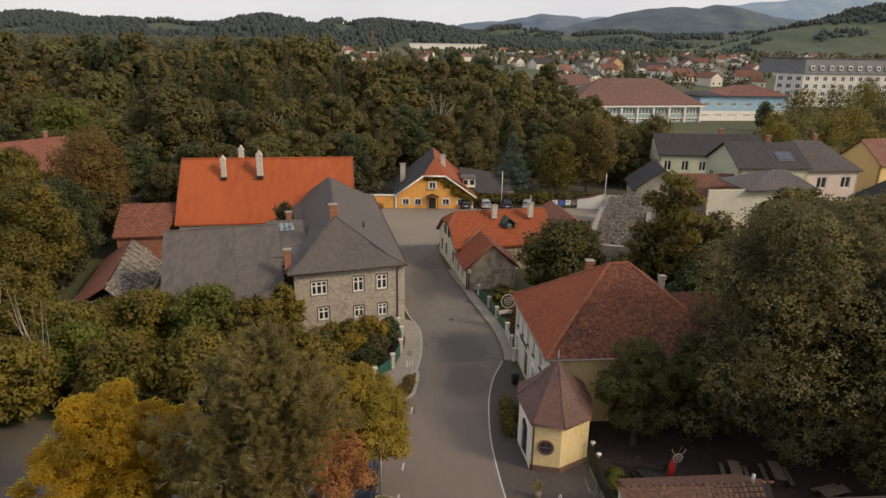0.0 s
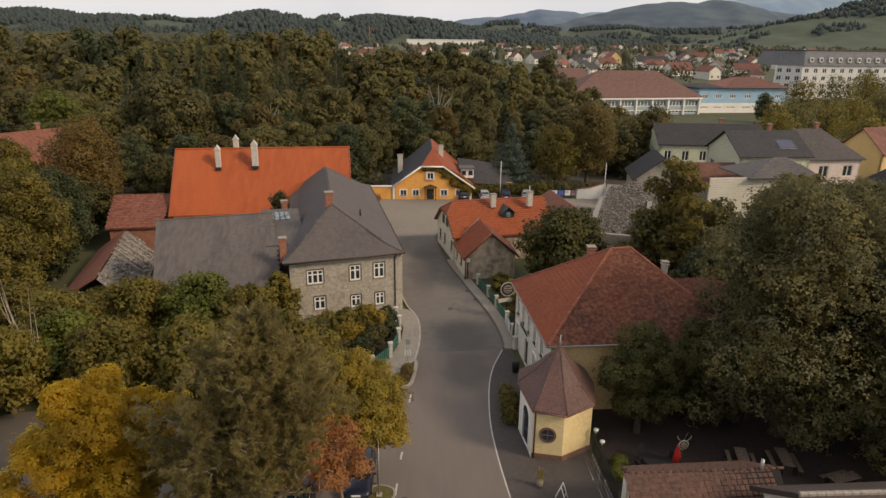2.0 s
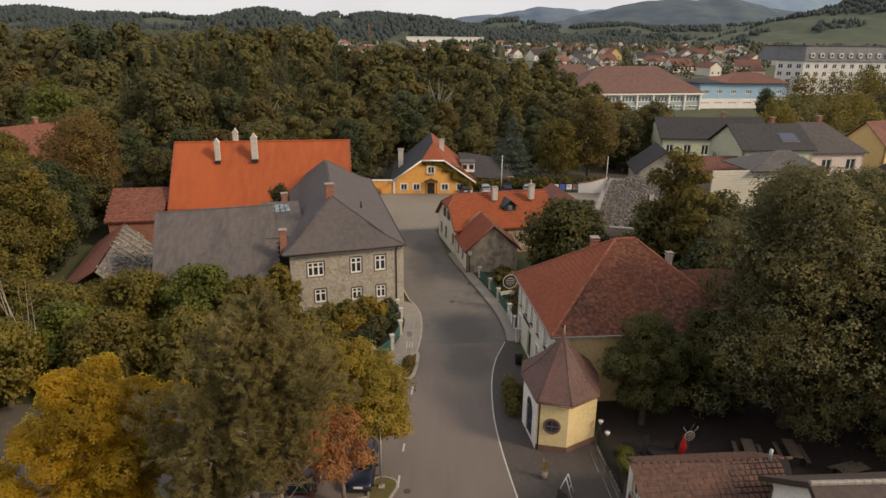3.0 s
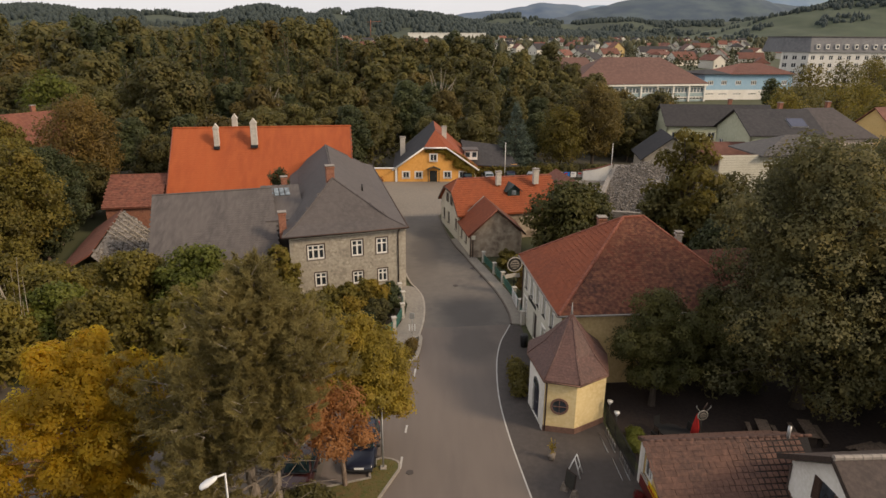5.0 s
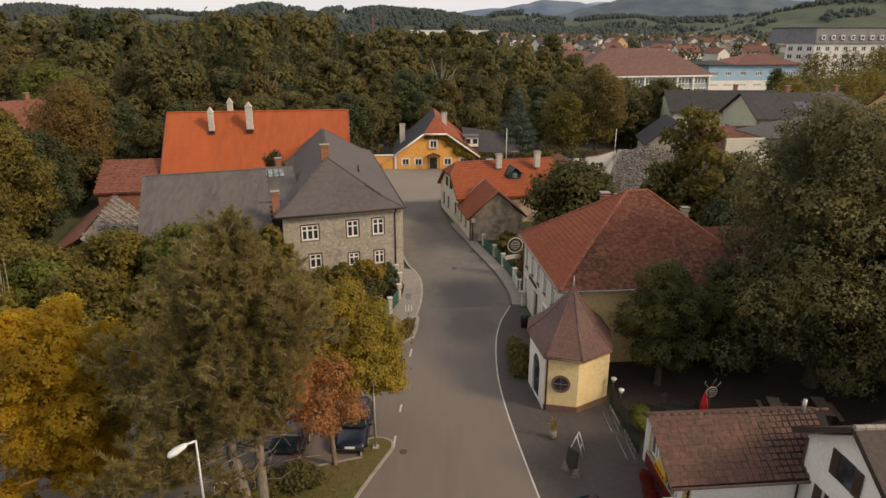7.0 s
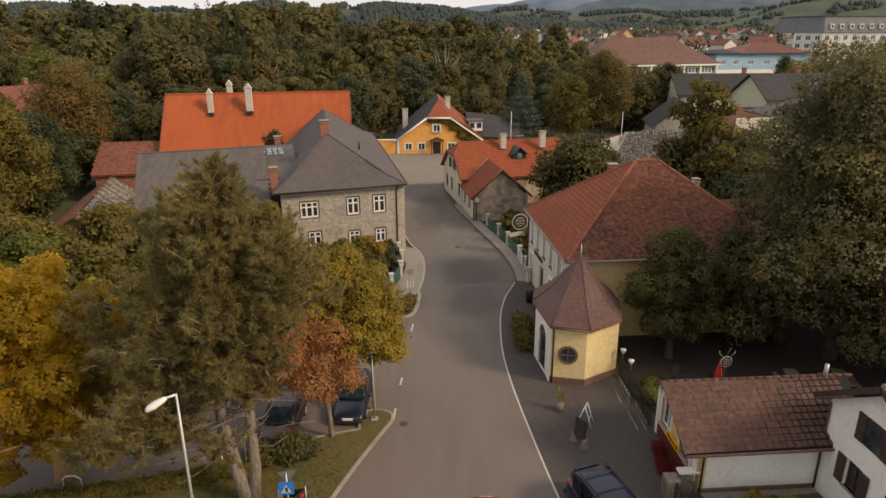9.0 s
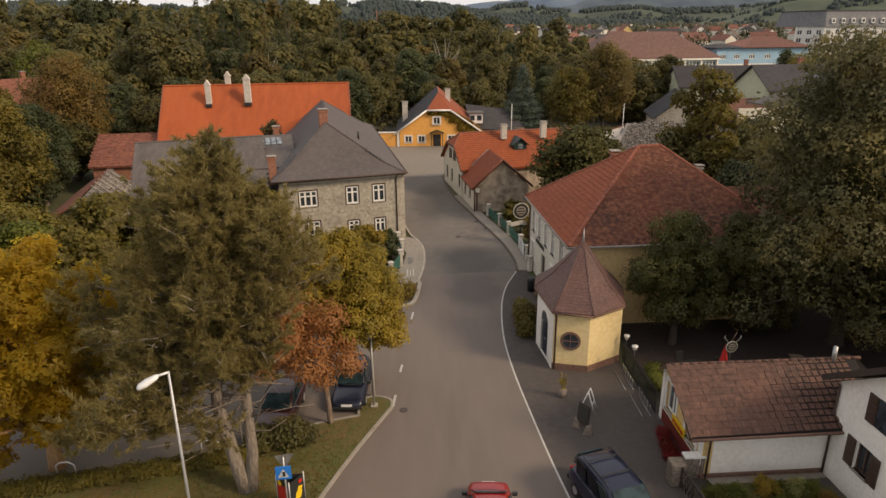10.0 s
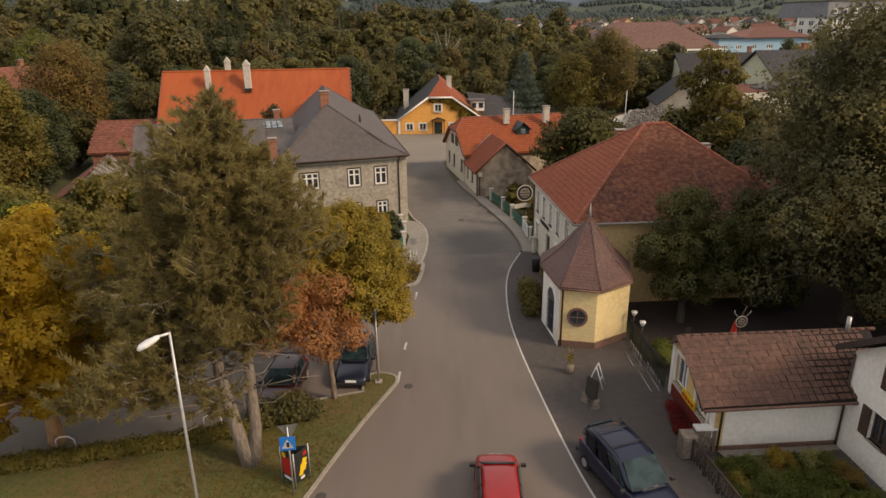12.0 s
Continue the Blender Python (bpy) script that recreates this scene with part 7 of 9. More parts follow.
# the town beyond
rng = random.Random(11)
town = [(166, 566), (190, 540), (229, 568), (174, 442), (76, 358), (107, 590), (208, 460)]
simple_house("house", 166, 566, 92, 15, 11, 6.0, 11.5, M["render_yellow"], M["roof_far_red"], "yellow gabled town house with a red roof", cols=3, rows=2, parts=False)
simple_house("house", 190, 540, 4, 27, 10, 4.6, 9.0, M["render_white"], M["slate_far"], "long white town house with a dark roof", cols=7, parts=False)
simple_house("house", 229, 568, 86, 15, 13, 4.6, 10.5, M["render_white"], M["roof_school"], "white gabled town house with a brown roof", cols=3, rows=2, parts=False)
simple_house("house", 174, 442, 20, 18, 12, 3.4, 8.6, M["wall_town"], M["roof_far_red"], "low house with a bright red tiled roof", cols=4, parts=False)
simple_house("house", 76, 358, 6, 30, 15, 3.2, 8.4, M["wall_town"], M["roof_school"], "wide low house with a brown tiled roof", cols=6, parts=False, hip=0.4)
simple_house("house", 107, 590, 30, 20, 12, 4.5, 9.5, M["wall_town"], M["slate_far"], "town house with a dark blue-grey roof", cols=4, parts=False)
simple_house("house", 208, 460, 60, 16, 12, 4.2, 9.5, M["wall_town"], M["roof_school"], "town house with a brown gabled roof", cols=3, parts=False)
for k in range(1500):
    if len(town) >= 130:
        break
    y = 320 + 1150 * rng.random() ** 1.25
    x = y * rng.uniform(0.12, 0.64) if rng.random() < 0.8 else y * rng.uniform(-0.2, 0.12)
    if (y < 420 and x < 0.36 * y) or (x < 0.2 * y and y < 620) or (abs(x - 190) < 60 and y < 330) or (y < 430 and x < 0.3 * y):
        continue
    if any((x - a) ** 2 + (y - b) ** 2 < 22 ** 2 for a, b in town):
        continue
    town.append((x, y))
    red = rng.random() < 0.55
    simple_house("house", x, y, rng.uniform(-30, 120), rng.uniform(10, 17), rng.uniform(8.5, 11), rng.uniform(3.6, 5.4), rng.uniform(7.0, 9.2), M["wall_town"], M["roof_far_red"] if red else M["slate_far"],
                 "pale town house with a red tiled roof" if red else "pale town house with a dark roof", cols=3, rows=2 if rng.random() < 0.5 else 1, win=(1.1, 1.3), group="houses of the town", parts=False, chim=rng.random() < 0.5, hip=rng.choice((0, 0, 0.5)))

# ---------------------------------------------------------------- trees
# near trees on the lawn
def pine(x, y):
    """A broad two-stemmed pine: tiers of upswept boughs carrying flat pads of needles, dead twigs below."""
    rng = random.Random(33)
    t = thing("pine_tree", x, y, 0.1, "broad pine with two pale forking trunks and dull needles", "tree")
    bm = bmesh.new()
    s1 = [(x, y, 0), (x - 0.35, y, 1.6), (x - 0.75, y + 0.1, 4), (x - 0.6, y + 0.2, 8), (x - 0.1, y + 0.2, 11.5), (x + 0.15, y + 0.2, 13.9)]
    s2 = [(x + 0.15, y, 0), (x + 0.35, y + 0.1, 1.8), (x + 0.3, y + 0.3, 5), (x + 1.0, y + 0.5, 9), (x + 1.6, y + 0.6, 12)]
    add_tube(bm, s1, [0.36, 0.27, 0.23, 0.17, 0.09, 0.02], 10)
    add_tube(bm, s2, [0.28, 0.22, 0.18, 0.12, 0.03], 10)
    twigs, tw = [], bmesh.new()
    for i in range(220):
        f = i / 219
        zz = 3.5 + 10.3 * f
        stem = s2 if i % 3 == 0 and zz < 11.5 else s1
        k = min(len(stem) - 2, max(0, sum(1 for q in stem if q[2] < zz - 0.6) - 1))
        a0, b0 = Vector(stem[k]), Vector(stem[k + 1])
        root = a0.lerp(b0, max(0, min(1, (zz - 0.8 - a0.z) / (b0.z - a0.z))))
        a = i * 2.399 + rng.uniform(-0.4, 0.4)
        reach = (4.9 * (1 - f ** 2.0) ** 0.6 + 0.35) * rng.uniform(0.35, 1.0)
        if math.cos(a) > 0.2:
            reach = min(3.9 if f < 0.5 else 2.8, reach * (0.36 if f < 0.45 else 0.85))
        reach *= 1.12 if math.cos(a) < -0.3 else 1.0
        low = f < 0.22
        droop = -0.2 * max(0, -math.cos(a)) if low else 0
        end = root + Vector((math.cos(a) * reach, math.sin(a) * reach * 0.85, 0.3 + 0.12 * reach + droop))
        knee = root.lerp(end, 0.55) + Vector((0, 0, -0.25))
        add_tube(bm, [root, knee, end], [0.06 * (1.2 - f) * (0.6 if low else 1), 0.03 * (0.6 if low else 1), 0.008], 6)
        if f < 0.06 or (low and math.cos(a) > -0.25):
            continue
        along = (end - root).normalized()
        side = along.cross(Vector((0, 0, 1))).normalized()
        for q in range(int(10 + 9 * reach)):
            s = rng.uniform(0.5 if low else 0.28, 1.0)
            o = root.lerp(end, s) + Vector((rng.uniform(-0.25, 0.25), rng.uniform(-0.25, 0.25), rng.uniform(-0.5, 0.55) - 0.15 * math.sin(math.pi * s)))
            L = rng.uniform(0.45, 1.15) * (1.15 - 0.45 * s) * (1.0 - 0.35 * f)
            e = o + along * L * rng.uniform(0.25, 1.0) + side * L * rng.uniform(-1.2, 1.2) + Vector((0, 0, L * rng.uniform(-0.35, 1.1)))
            twigs.append((*o, *e))
            if q % 3 == 0:
                add_tube(tw, [o, o.lerp(e, 0.5) + Vector((0, 0, 0.03)), e], [0.014, 0.009, 0.004], 4)
    for i in range(150):
        a, g = i * 2.4, rng.random()
        o = Vector(s2[3]).lerp(Vector(s2[4]), g) if i % 2 else Vector(s1[4]).lerp(Vector(s1[5]), g)
        twigs.append((*o, *(o + Vector((math.cos(a) * 0.8 * (1.2 - g), math.sin(a) * 0.8 * (1.2 - g), rng.uniform(0.2, 0.7))))))
    for i in range(30):
        a, zz = i * 2.4, 3.4 + 0.19 * i
        root = Vector((x - 0.6 if i % 2 else x + 0.4, y + 0.1, zz))
        e = root + Vector((math.cos(a) * rng.uniform(1, 2.6), math.sin(a) * rng.uniform(1, 2), rng.uniform(-0.6, 0.5)))
        k2 = root.lerp(e, 0.6) + Vector((rng.uniform(-0.2, 0.2), 0, rng.uniform(0, 0.3)))
        add_tube(bm, [root, k2, e], [0.035, 0.022, 0.006], 5)
        for q in range(3):
            add_tube(bm, [k2, k2 + Vector((rng.uniform(-0.6, 0.6), rng.uniform(-0.5, 0.5), rng.uniform(-0.3, 0.5)))], [0.014, 0.004], 4)
    bmesh.ops.recalc_face_normals(bm, faces=bm.faces[:])
    part("trunk", bm, M["bark_grey"], t, smooth=True)
    part("twig", tw, M["bark_pale"], t, "bare pale twig growth between the needles")
    v, f = needle_twigs(twigs, 54, 0.21, 34)
    link_mesh("crown", fast_mesh("crown", v, f, M["leaf_pine"]), t)


pine(-8.65, 28.75)
tree("maple_tree", -17.2, 30.6, 10.6, 4.4, M["leaf_gold"], M["bark_warm"], 101, "maple in bright golden autumn leaf", count=11500, size=0.18, petals=4, slim=0.8, crown_base=0.1, lumps=76, lump=(0.12, 0.24), open_crown=0.6, lift=1.0, trunk_r=0.3)
tree("small_tree", -5.95, 33.3, 8.6, 3.2, M["leaf_rust"], M["bark"], 102, "small tree with rust-red withered leaves", count=9000, size=0.13, petals=2, crown_base=0.3, lumps=34, trunk_r=0.13, lump=(0.14, 0.28), lean=(-3.3, -2.4), slim=0.8, stem=0.03, lift=0.8)
tree("young_tree", -4.1, 35.6, 9.4, 2.7, M["leaf_yellowing"], M["bark_pale"], 103, "slender tree with yellowing leaves by the car park", count=14000, size=0.15, petals=3, slim=0.7, crown_base=0.26, lumps=56, trunk_r=0.075, lump=(0.14, 0.32), open_crown=0.5, stem=0.0, lift=0.8, lean=(-1.7, -0.6))

# trees and shrubs of the garden before the grey house
garden = [(-44.5, 86.5, 8.5, 4.0, "leaf_forest"), (-38, 95, 9.5, 4.0, "leaf_forest"), (-52, 86, 10.6, 4.4, "leaf_olive"), (-46.5, 75.5, 9, 4.2, "leaf_dark"), (-57, 91, 12.5, 4.6, "leaf_olive"), (-58, 80, 12, 4.8, "leaf_olive"), (-42, 63.5, 9.5, 4, "leaf_olive"), (-60, 68, 12, 5, "leaf_olive"), (-37.5, 40.5, 7.5, 3.8, "leaf_olive"), (-31.5, 38.5, 6.5, 3.4, "leaf_olive"), (-14.0, 44.2, 5.6, 2.6, "leaf_lime"), (-29.8, 50.5, 6.5, 3.6, "leaf_olive"), (-24.5, 53.0, 7.0, 3.2, "leaf_olive"), (-19.2, 52.5, 7.6, 3.4, "leaf_bright"), (-15.3, 51.5, 7.0, 2.6, "leaf_olive"), (-13.6, 55.6, 6.6, 1.8, "leaf_olive"), (-12.4, 49.8, 5.0, 2.9, "leaf_olive"),
          (-18.0, 46.3, 6.4, 3.2, "leaf_olive"), (-7.8, 54.8, 3.2, 1.7, "leaf_olive"), (-6.0, 55.2, 3.4, 1.6, "leaf_lime"), (-34.5, 53.5, 6.0, 3.4, "leaf_olive"), (-23.6, 45.2, 6.6, 3.4, "leaf_olive"), (-30.0, 44.0, 6.6, 3.4, "leaf_olive"),
          (-36.5, 46.5, 7.0, 3.6, "leaf_olive"), (-39.5, 58.5, 7.2, 3.8, "leaf_olive"), (-43.5, 52.5, 8.8, 4.0, "leaf_lime"), (-27.8, 47.5, 6.3, 3.0, "leaf_bright"), (-9.6, 48.9, 4.2, 2.2, "leaf_olive"), (-31.0, 58.8, 3.6, 2.2, "leaf_olive"), (-42.5, 75.5, 8.5, 3.4, "leaf_dark"), (-41.2, 70.5, 6.0, 2.6, "leaf_dark"),
          (-42.9, 70.0, 12.6, 4.6, "leaf_olive"), (-47.5, 63.0, 11.5, 4.6, "leaf_olive"), (-45.8, 80.5, 10.8, 4.4, "leaf_dark"), (-50.5, 73.5, 12.0, 4.6, "leaf_olive"), (-54, 61, 11, 4.6, "leaf_olive"), (-51.5, 54.5, 10, 4.4, "leaf_lime"),
          (-43, 40, 7.5, 3.8, "leaf_olive"), (-50, 45, 9, 4, "leaf_olive"), (-4.6, 57.8, 2.2, 0.9, "leaf_dark"), (-24, 62, 5, 1.5, "leaf_olive")]
for i, (x, y, h, r, leaf) in enumerate(garden):
    tree("garden_tree" if h > 5 else "shrub", x, y, h, r, M[leaf], M["bark"], 200 + i, "dense leafy garden tree turning yellow" if leaf in ("leaf_lime", "leaf_autumn") else "dense green leafy garden tree" if h > 5 else "rounded leafy garden shrub",
         "tree" if h > 5 else "shrub", "trees of the overgrown garden" if h > 5 else "", count=int(3000 + 1000 * r * r), size=0.21, petals=1, slim=0.85, jitter=0.5, open_crown=0.58, hang=0.35, crown_base=0.1, lump=(0.13, 0.34), lumps=int(40 + 13 * r), trunk_r=0.05 * h ** 0.7)
for i, (x, y, h, r, leaf) in enumerate(((-9.4, 55.0, 2.9, 1.7, "leaf_olive"), (-10.6, 53.2, 3.0, 1.8, "leaf_forest"), (-7.6, 52.8, 2.8, 1.6, "leaf_lime"), (-5.6, 53.4, 2.4, 1.4, "leaf_forest"), (-4.7, 55.4, 2.6, 1.3, "leaf_dark"), (-6.6, 56.4, 3.0, 1.4, "leaf_olive"), (-8.6, 50.9, 2.4, 1.5, "leaf_forest"), (-6.4, 51.2, 2.2, 1.2, "leaf_dark"))):
    tree("shrub", x, y, h, r, M[leaf], M["bark"], 270 + i, "loose leafy shrub before the grey house", "shrub", "shrubs before the grey house", count=2600, size=0.17, petals=1, slim=0.7, jitter=0.5, crown_base=0.05, lump=(0.26, 0.46), lumps=16, trunk_r=0.05)
# bare dead branches in the wild garden
for i, (x, y, h) in enumerate(((-37.5, 54.0, 6.6), (-31.6, 49.2, 7.0), (-28.7, 45.4, 7.8))):
    r = random.Random(i + 7)
    bm = bmesh.new()
    for k in range(7):
        e = Vector((x + r.uniform(-1.3, 1.3), y + r.uniform(-1, 1), h * r.uniform(0.7, 1.3)))
        add_tube(bm, [(x, y, 0), Vector((x, y, 0)).lerp(e, 0.5) + Vector((r.uniform(-0.3, 0.3), 0, 0.3)), e], [0.06, 0.035, 0.01], 5)
    bmesh.ops.recalc_face_normals(bm, faces=bm.faces[:])
    tagged(part("dead_shrub", bm, M["bark_pale"]), "leafless pale dead shrub", "shrub")

# chestnuts over the terrace
for i, (x, y, h, r) in enumerate(((22.4, 40.2, 18.3, 7.2), (30.0, 46.0, 17.4, 6.8), (28.6, 36.4, 16.2, 6.4), (35, 38.5, 16.5, 6.2), (33, 52, 16, 6.2))):
    tree("chestnut_tree", x, y, h, r, M["leaf_chestnut"], M["bark_dark"], 300 + i, "huge spreading chestnut with dark browning leaves", "tree", "chestnuts over the terrace", count=26000 if i < 3 else 6000, size=0.2 if i < 3 else 0.28, petals=3, slim=0.8, hang=0.4, crown_base=0.045, lumps=120, trunk_r=0.42, lump=(0.16, 0.29), jitter=0.5, skirt=0.97)
tree("walnut_tree", 13.0, 40.6, 8.4, 2.7, M["leaf_walnut"], M["bark_dark"], 310, "leafy green tree beside the chapel", count=5200, size=0.2, petals=4, crown_base=0.14, lumps=34, trunk_r=0.22, lump=(0.24, 0.4))
tree("walnut_tree", 18.0, 42.6, 7.6, 3.2, M["leaf_walnut"], M["bark_dark"], 311, "dark leafy tree against the inn wall", count=6000, size=0.22, petals=4, crown_base=0.04, lumps=40, trunk_r=0.2, lump=(0.24, 0.4))
# trees between the houses on the bend
mids = [(12.7, 66.4, 9.6, 4.2, "leaf_walnut"), (15.4, 68.5, 9.0, 3.4, "leaf_walnut"), (24.7, 66.0, 15.3, 3.7, "leaf_olive"), (22.6, 66.5, 9.0, 3.4, "leaf_forest"), (31.0, 70.0, 9.6, 3.8, "leaf_wood"), (36.5, 69.0, 9.6, 3.8, "leaf_forest"),
        (27.0, 62.0, 8.6, 3.4, "leaf_forest"), (33.0, 62.5, 9.4, 3.6, "leaf_forest"), (40.5, 72.5, 12.2, 3.8, "leaf_wood"), (45.0, 76.0, 11.4, 3.6, "leaf_forest"), (40, 62, 9.6, 4.2, "leaf_chestnut"), (47, 66, 12.6, 4.6, "leaf_chestnut"), (54, 70, 12.8, 4.8, "leaf_chestnut"), (24.5, 58.8, 7.5, 2.8, "leaf_dark"), (51, 58, 13, 5, "leaf_chestnut"), (6.9, 65.4, 2.6, 1.1, "leaf_olive"), (7.6, 62.6, 2.9, 1.2, "leaf_olive"), (7.9, 59.4, 2.6, 1.1, "leaf_autumn")]
for i, (x, y, h, r, leaf) in enumerate(mids):
    tree("tree" if h > 5 else "shrub", x, y, h, r, M[leaf], M["bark_dark"], 330 + i, "leafy tree between the houses" if h > 5 else "garden shrub behind the fence", "tree" if h > 5 else "shrub", count=int(1500 + 400 * r * r), size=0.32, petals=1, slim=0.7, jitter=0.5, lump=(0.24, 0.42), crown_base=0.15, lumps=int(12 + 3 * r), trunk_r=0.05 * h ** 0.7)
tree("tree", -17.4, 75.6, 9.2, 1.4, M["leaf_dark"], M["bark_dark"], 360, "dark bushy tree behind the slate roof", count=900, size=0.3, crown_base=0.5, petals=2)
tree("tree", -45.4, 88.8, 15.8, 5.4, M["leaf_russet"], M["bark_dark"], 361, "tall russet-brown autumn tree", count=9000, size=0.34, petals=2, crown_base=0.12, lumps=36, trunk_r=0.3)
tree("tree", 29.0, 117, 15.5, 5.0, M["leaf_brown"], M["bark_dark"], 362, "tall brown autumn tree by the square", count=5200, size=0.42, petals=2, crown_base=0.1, lumps=34, trunk_r=0.3)
tree("tree", 22.5, 114, 11.5, 4.2, M["leaf_olive"], M["bark_dark"], 363, "leafy tree beside the square", count=3600, size=0.4, petals=2, crown_base=0.1, lumps=26)
conifer("spruce_tree", 14.6, 113.6, 11.2, 4.3, M["leaf_spruce"], M["bark_dark"], 364, "blue-green spruce beside the square", count=15000)
simple_house("house", -62.5, 105, 58, 18, 13, 4.0, 10.6, M["render_pale"], M["tile_shed"], "large house with a steep dull red roof among trees", hip=0.5, cols=3)
simple_house("house", -70, 92, 10, 16, 10, 4.0, 8.0, M["render_pale"], M["tile_shed"], "house with a dull red roof among trees", cols=3)

# ---------------------------------------------------------------- the wood behind the village
fx, fy = [-240 + 10 * i for i in range(31)], [107 + 7.5 * j for j in range(26)]
tagged(mesh_part("forest_floor", [(x, y, ground_z(x, y) + 0.03) for y in fy for x in fx], [(j * 31 + i, j * 31 + i + 1, (j + 1) * 31 + i + 1, (j + 1) * 31 + i) for j in range(25) for i in range(30)], M["soil"]), kind="structure")
ur = random.Random(88)
under = []
while len(under) < 420:
    x, y = ur.uniform(-90, 46), ur.uniform(92, 175)
    if y < 123 and (-37 < x < 34) and not (-8 > x > -37 and y > 103):
        continue
    if math.hypot(x + 60.5, y - 104) < 13 or (x > 30 and y < 126):
        continue
    under.append((x, y, ground_z(x, y) + 0.9, ur.uniform(1.4, 3.2), ur.uniform(1.4, 3.0), ur.uniform(0.9, 2.4)))
v, f, soft = leaf_cloud(under, 26000, 0.5, 89, 1, 0.6, 0.2, 0.8, 0.35)
v[:, 2] = np.maximum(v[:, 2], 0.3)
tagged(link_mesh("undergrowth", fast_mesh("undergrowth", v, f, M["leaf_forest"])), "dark bushes and undergrowth at the wood's edge", "undergrowth", kind="stuff")
kinds, TALL = [], (16, 15, 18, 15, 17, 17, 18.5, 20.5, 22.5)
for count, size in ((6400, 0.46), (2700, 0.72)):
    for i, (leaf, h, r, n) in enumerate((("leaf_forest", 16, 6.2, 15), ("leaf_wood", 15, 6.4, 13), ("leaf_forest", 18, 5.6, 18), ("leaf_brown", 15, 5.6, 14), ("leaf_dark", 17, 6.0, 16), ("leaf_wood", 17, 5.0, 16))):
        kinds.append(tree("forest_tree", -400 - 30 * i, -200, h, r, M[leaf], M["bark"], 500 + i, "tall broadleaf forest tree in early autumn", "tree", "trees of the wood", count=count, size=size, petals=1, crown_base=0.05, lumps=n + 8, trunk_r=0.24, z=0, slim=1.0, jitter=0.28, open_crown=0.86, lump=(0.24, 0.42)))
    for i in range(3):
        kinds.append(conifer("forest_spruce", -400 - 30 * i, -260, 18.5 + 2 * i, 4.2 + 0.4 * i, M["leaf_dark" if i != 1 else "leaf_brown"], M["bark_dark"], 520 + i, "tall dark forest spruce", "tree", "spruces of the wood", tiers=15, count=count * 3 // 4, z=0))
rng = random.Random(19)
spots = []
for k in range(6000):
    if len(spots) >= 360:
        break
    y = 92 + 200 * rng.random() ** 1.15
    x = rng.uniform(-0.82 * y - 10, 0.3 * y + 6)
    if (-36 < x < -9 and y < 101) or (-13 < x < -7 and y < 108.5) or (-8 < x < 16 and y < 122) or (16 < x < 33 and y < 121) or (x > 33 and y < 122) or math.hypot(x + 60.5, y - 104) < 13 or (-55 < x < -42 and y < 101) or (x > 46 and y > 200) or (x > 0.24 * y + 6 and y > 160):
        continue
    if (x < -38 and y < 93) or math.hypot(x + 46.5, y - 121) < 8.5 or math.hypot(x + 45.4, y - 88.8) < 5:
        continue
    if any((x - a) ** 2 + (y - b) ** 2 < 6.0 ** 2 for a, b in spots):
        continue
    spots.append((x, y))
    stand = noise.noise(Vector((x * 0.02, y * 0.02, 2.0)))
    con = rng.random() < (0.42 + 0.8 * stand if x < -0.12 * y else 0.07)
    src = kinds[(0 if y < 165 else 9) + (6 + rng.randrange(3) if con else rng.choice((0, 1, 1, 2, 3, 4, 5)) if stand < 0.12 else rng.choice((0, 2, 3, 3, 5)))]
    s = rng.uniform(0.66, 1.1) * (0.78 + 0.3 * step01(110, 230, y)) * (0.74 if con else 0.95) * (1.0 if x > -0.12 * y else 1.13 + (0.1 if con else 0.25) * step01(140, 175, y)) * (0.8 if x > 0.1 * y and y > 135 else 1.0) * (1 + 0.16 * step01(125, 165, y))
    s = min(s, (25.9 + 0.022 * y - ground_z(x, y)) / (1.08 * TALL[kinds.index(src) % 9]))
    copy_thing(src, Matrix.Translation((x, y, ground_z(x, y) - 0.1)) @ Matrix.Rotation(rng.uniform(0, 6.28), 4, "Z") @ Matrix.Diagonal((s, s, s * rng.uniform(0.88, 1.12), 1)))
for i, (x, y, h) in enumerate(((-68, 166, 22.5), (-62.5, 161, 22), (-57.5, 158, 23.2), (-52.5, 162, 24.2), (-47.5, 164, 23.6), (-43, 160, 22.6), (-74, 158, 21))):
    conifer("forest_spruce", x, y, h, 4.2, M["leaf_dark"], M["bark_dark"], 530 + i, "tall dark forest spruce", "tree", "spruces of the wood", tiers=16, count=5200)
tree("forest_tree", -46.5, 121, 19.5, 8.2, M["leaf_forest"], M["bark"], 545, "huge rounded grey-green tree over the wood", count=15000, size=0.46, crown_base=0.06, lumps=40, slim=1.0, jitter=0.28, open_crown=0.84, lump=(0.2, 0.36), trunk_r=0.4)
for o in kinds:
    for c in (*o.children_recursive, o):
        bpy.data.objects.remove(c)
tree("tree", -71, 131, 16, 6.6, M["leaf_bright"], M["bark"], 540, "bright green broadleaf tree in the dark wood", count=4200, size=0.5, crown_base=0.08, lumps=16, slim=0.8, jitter=0.34)
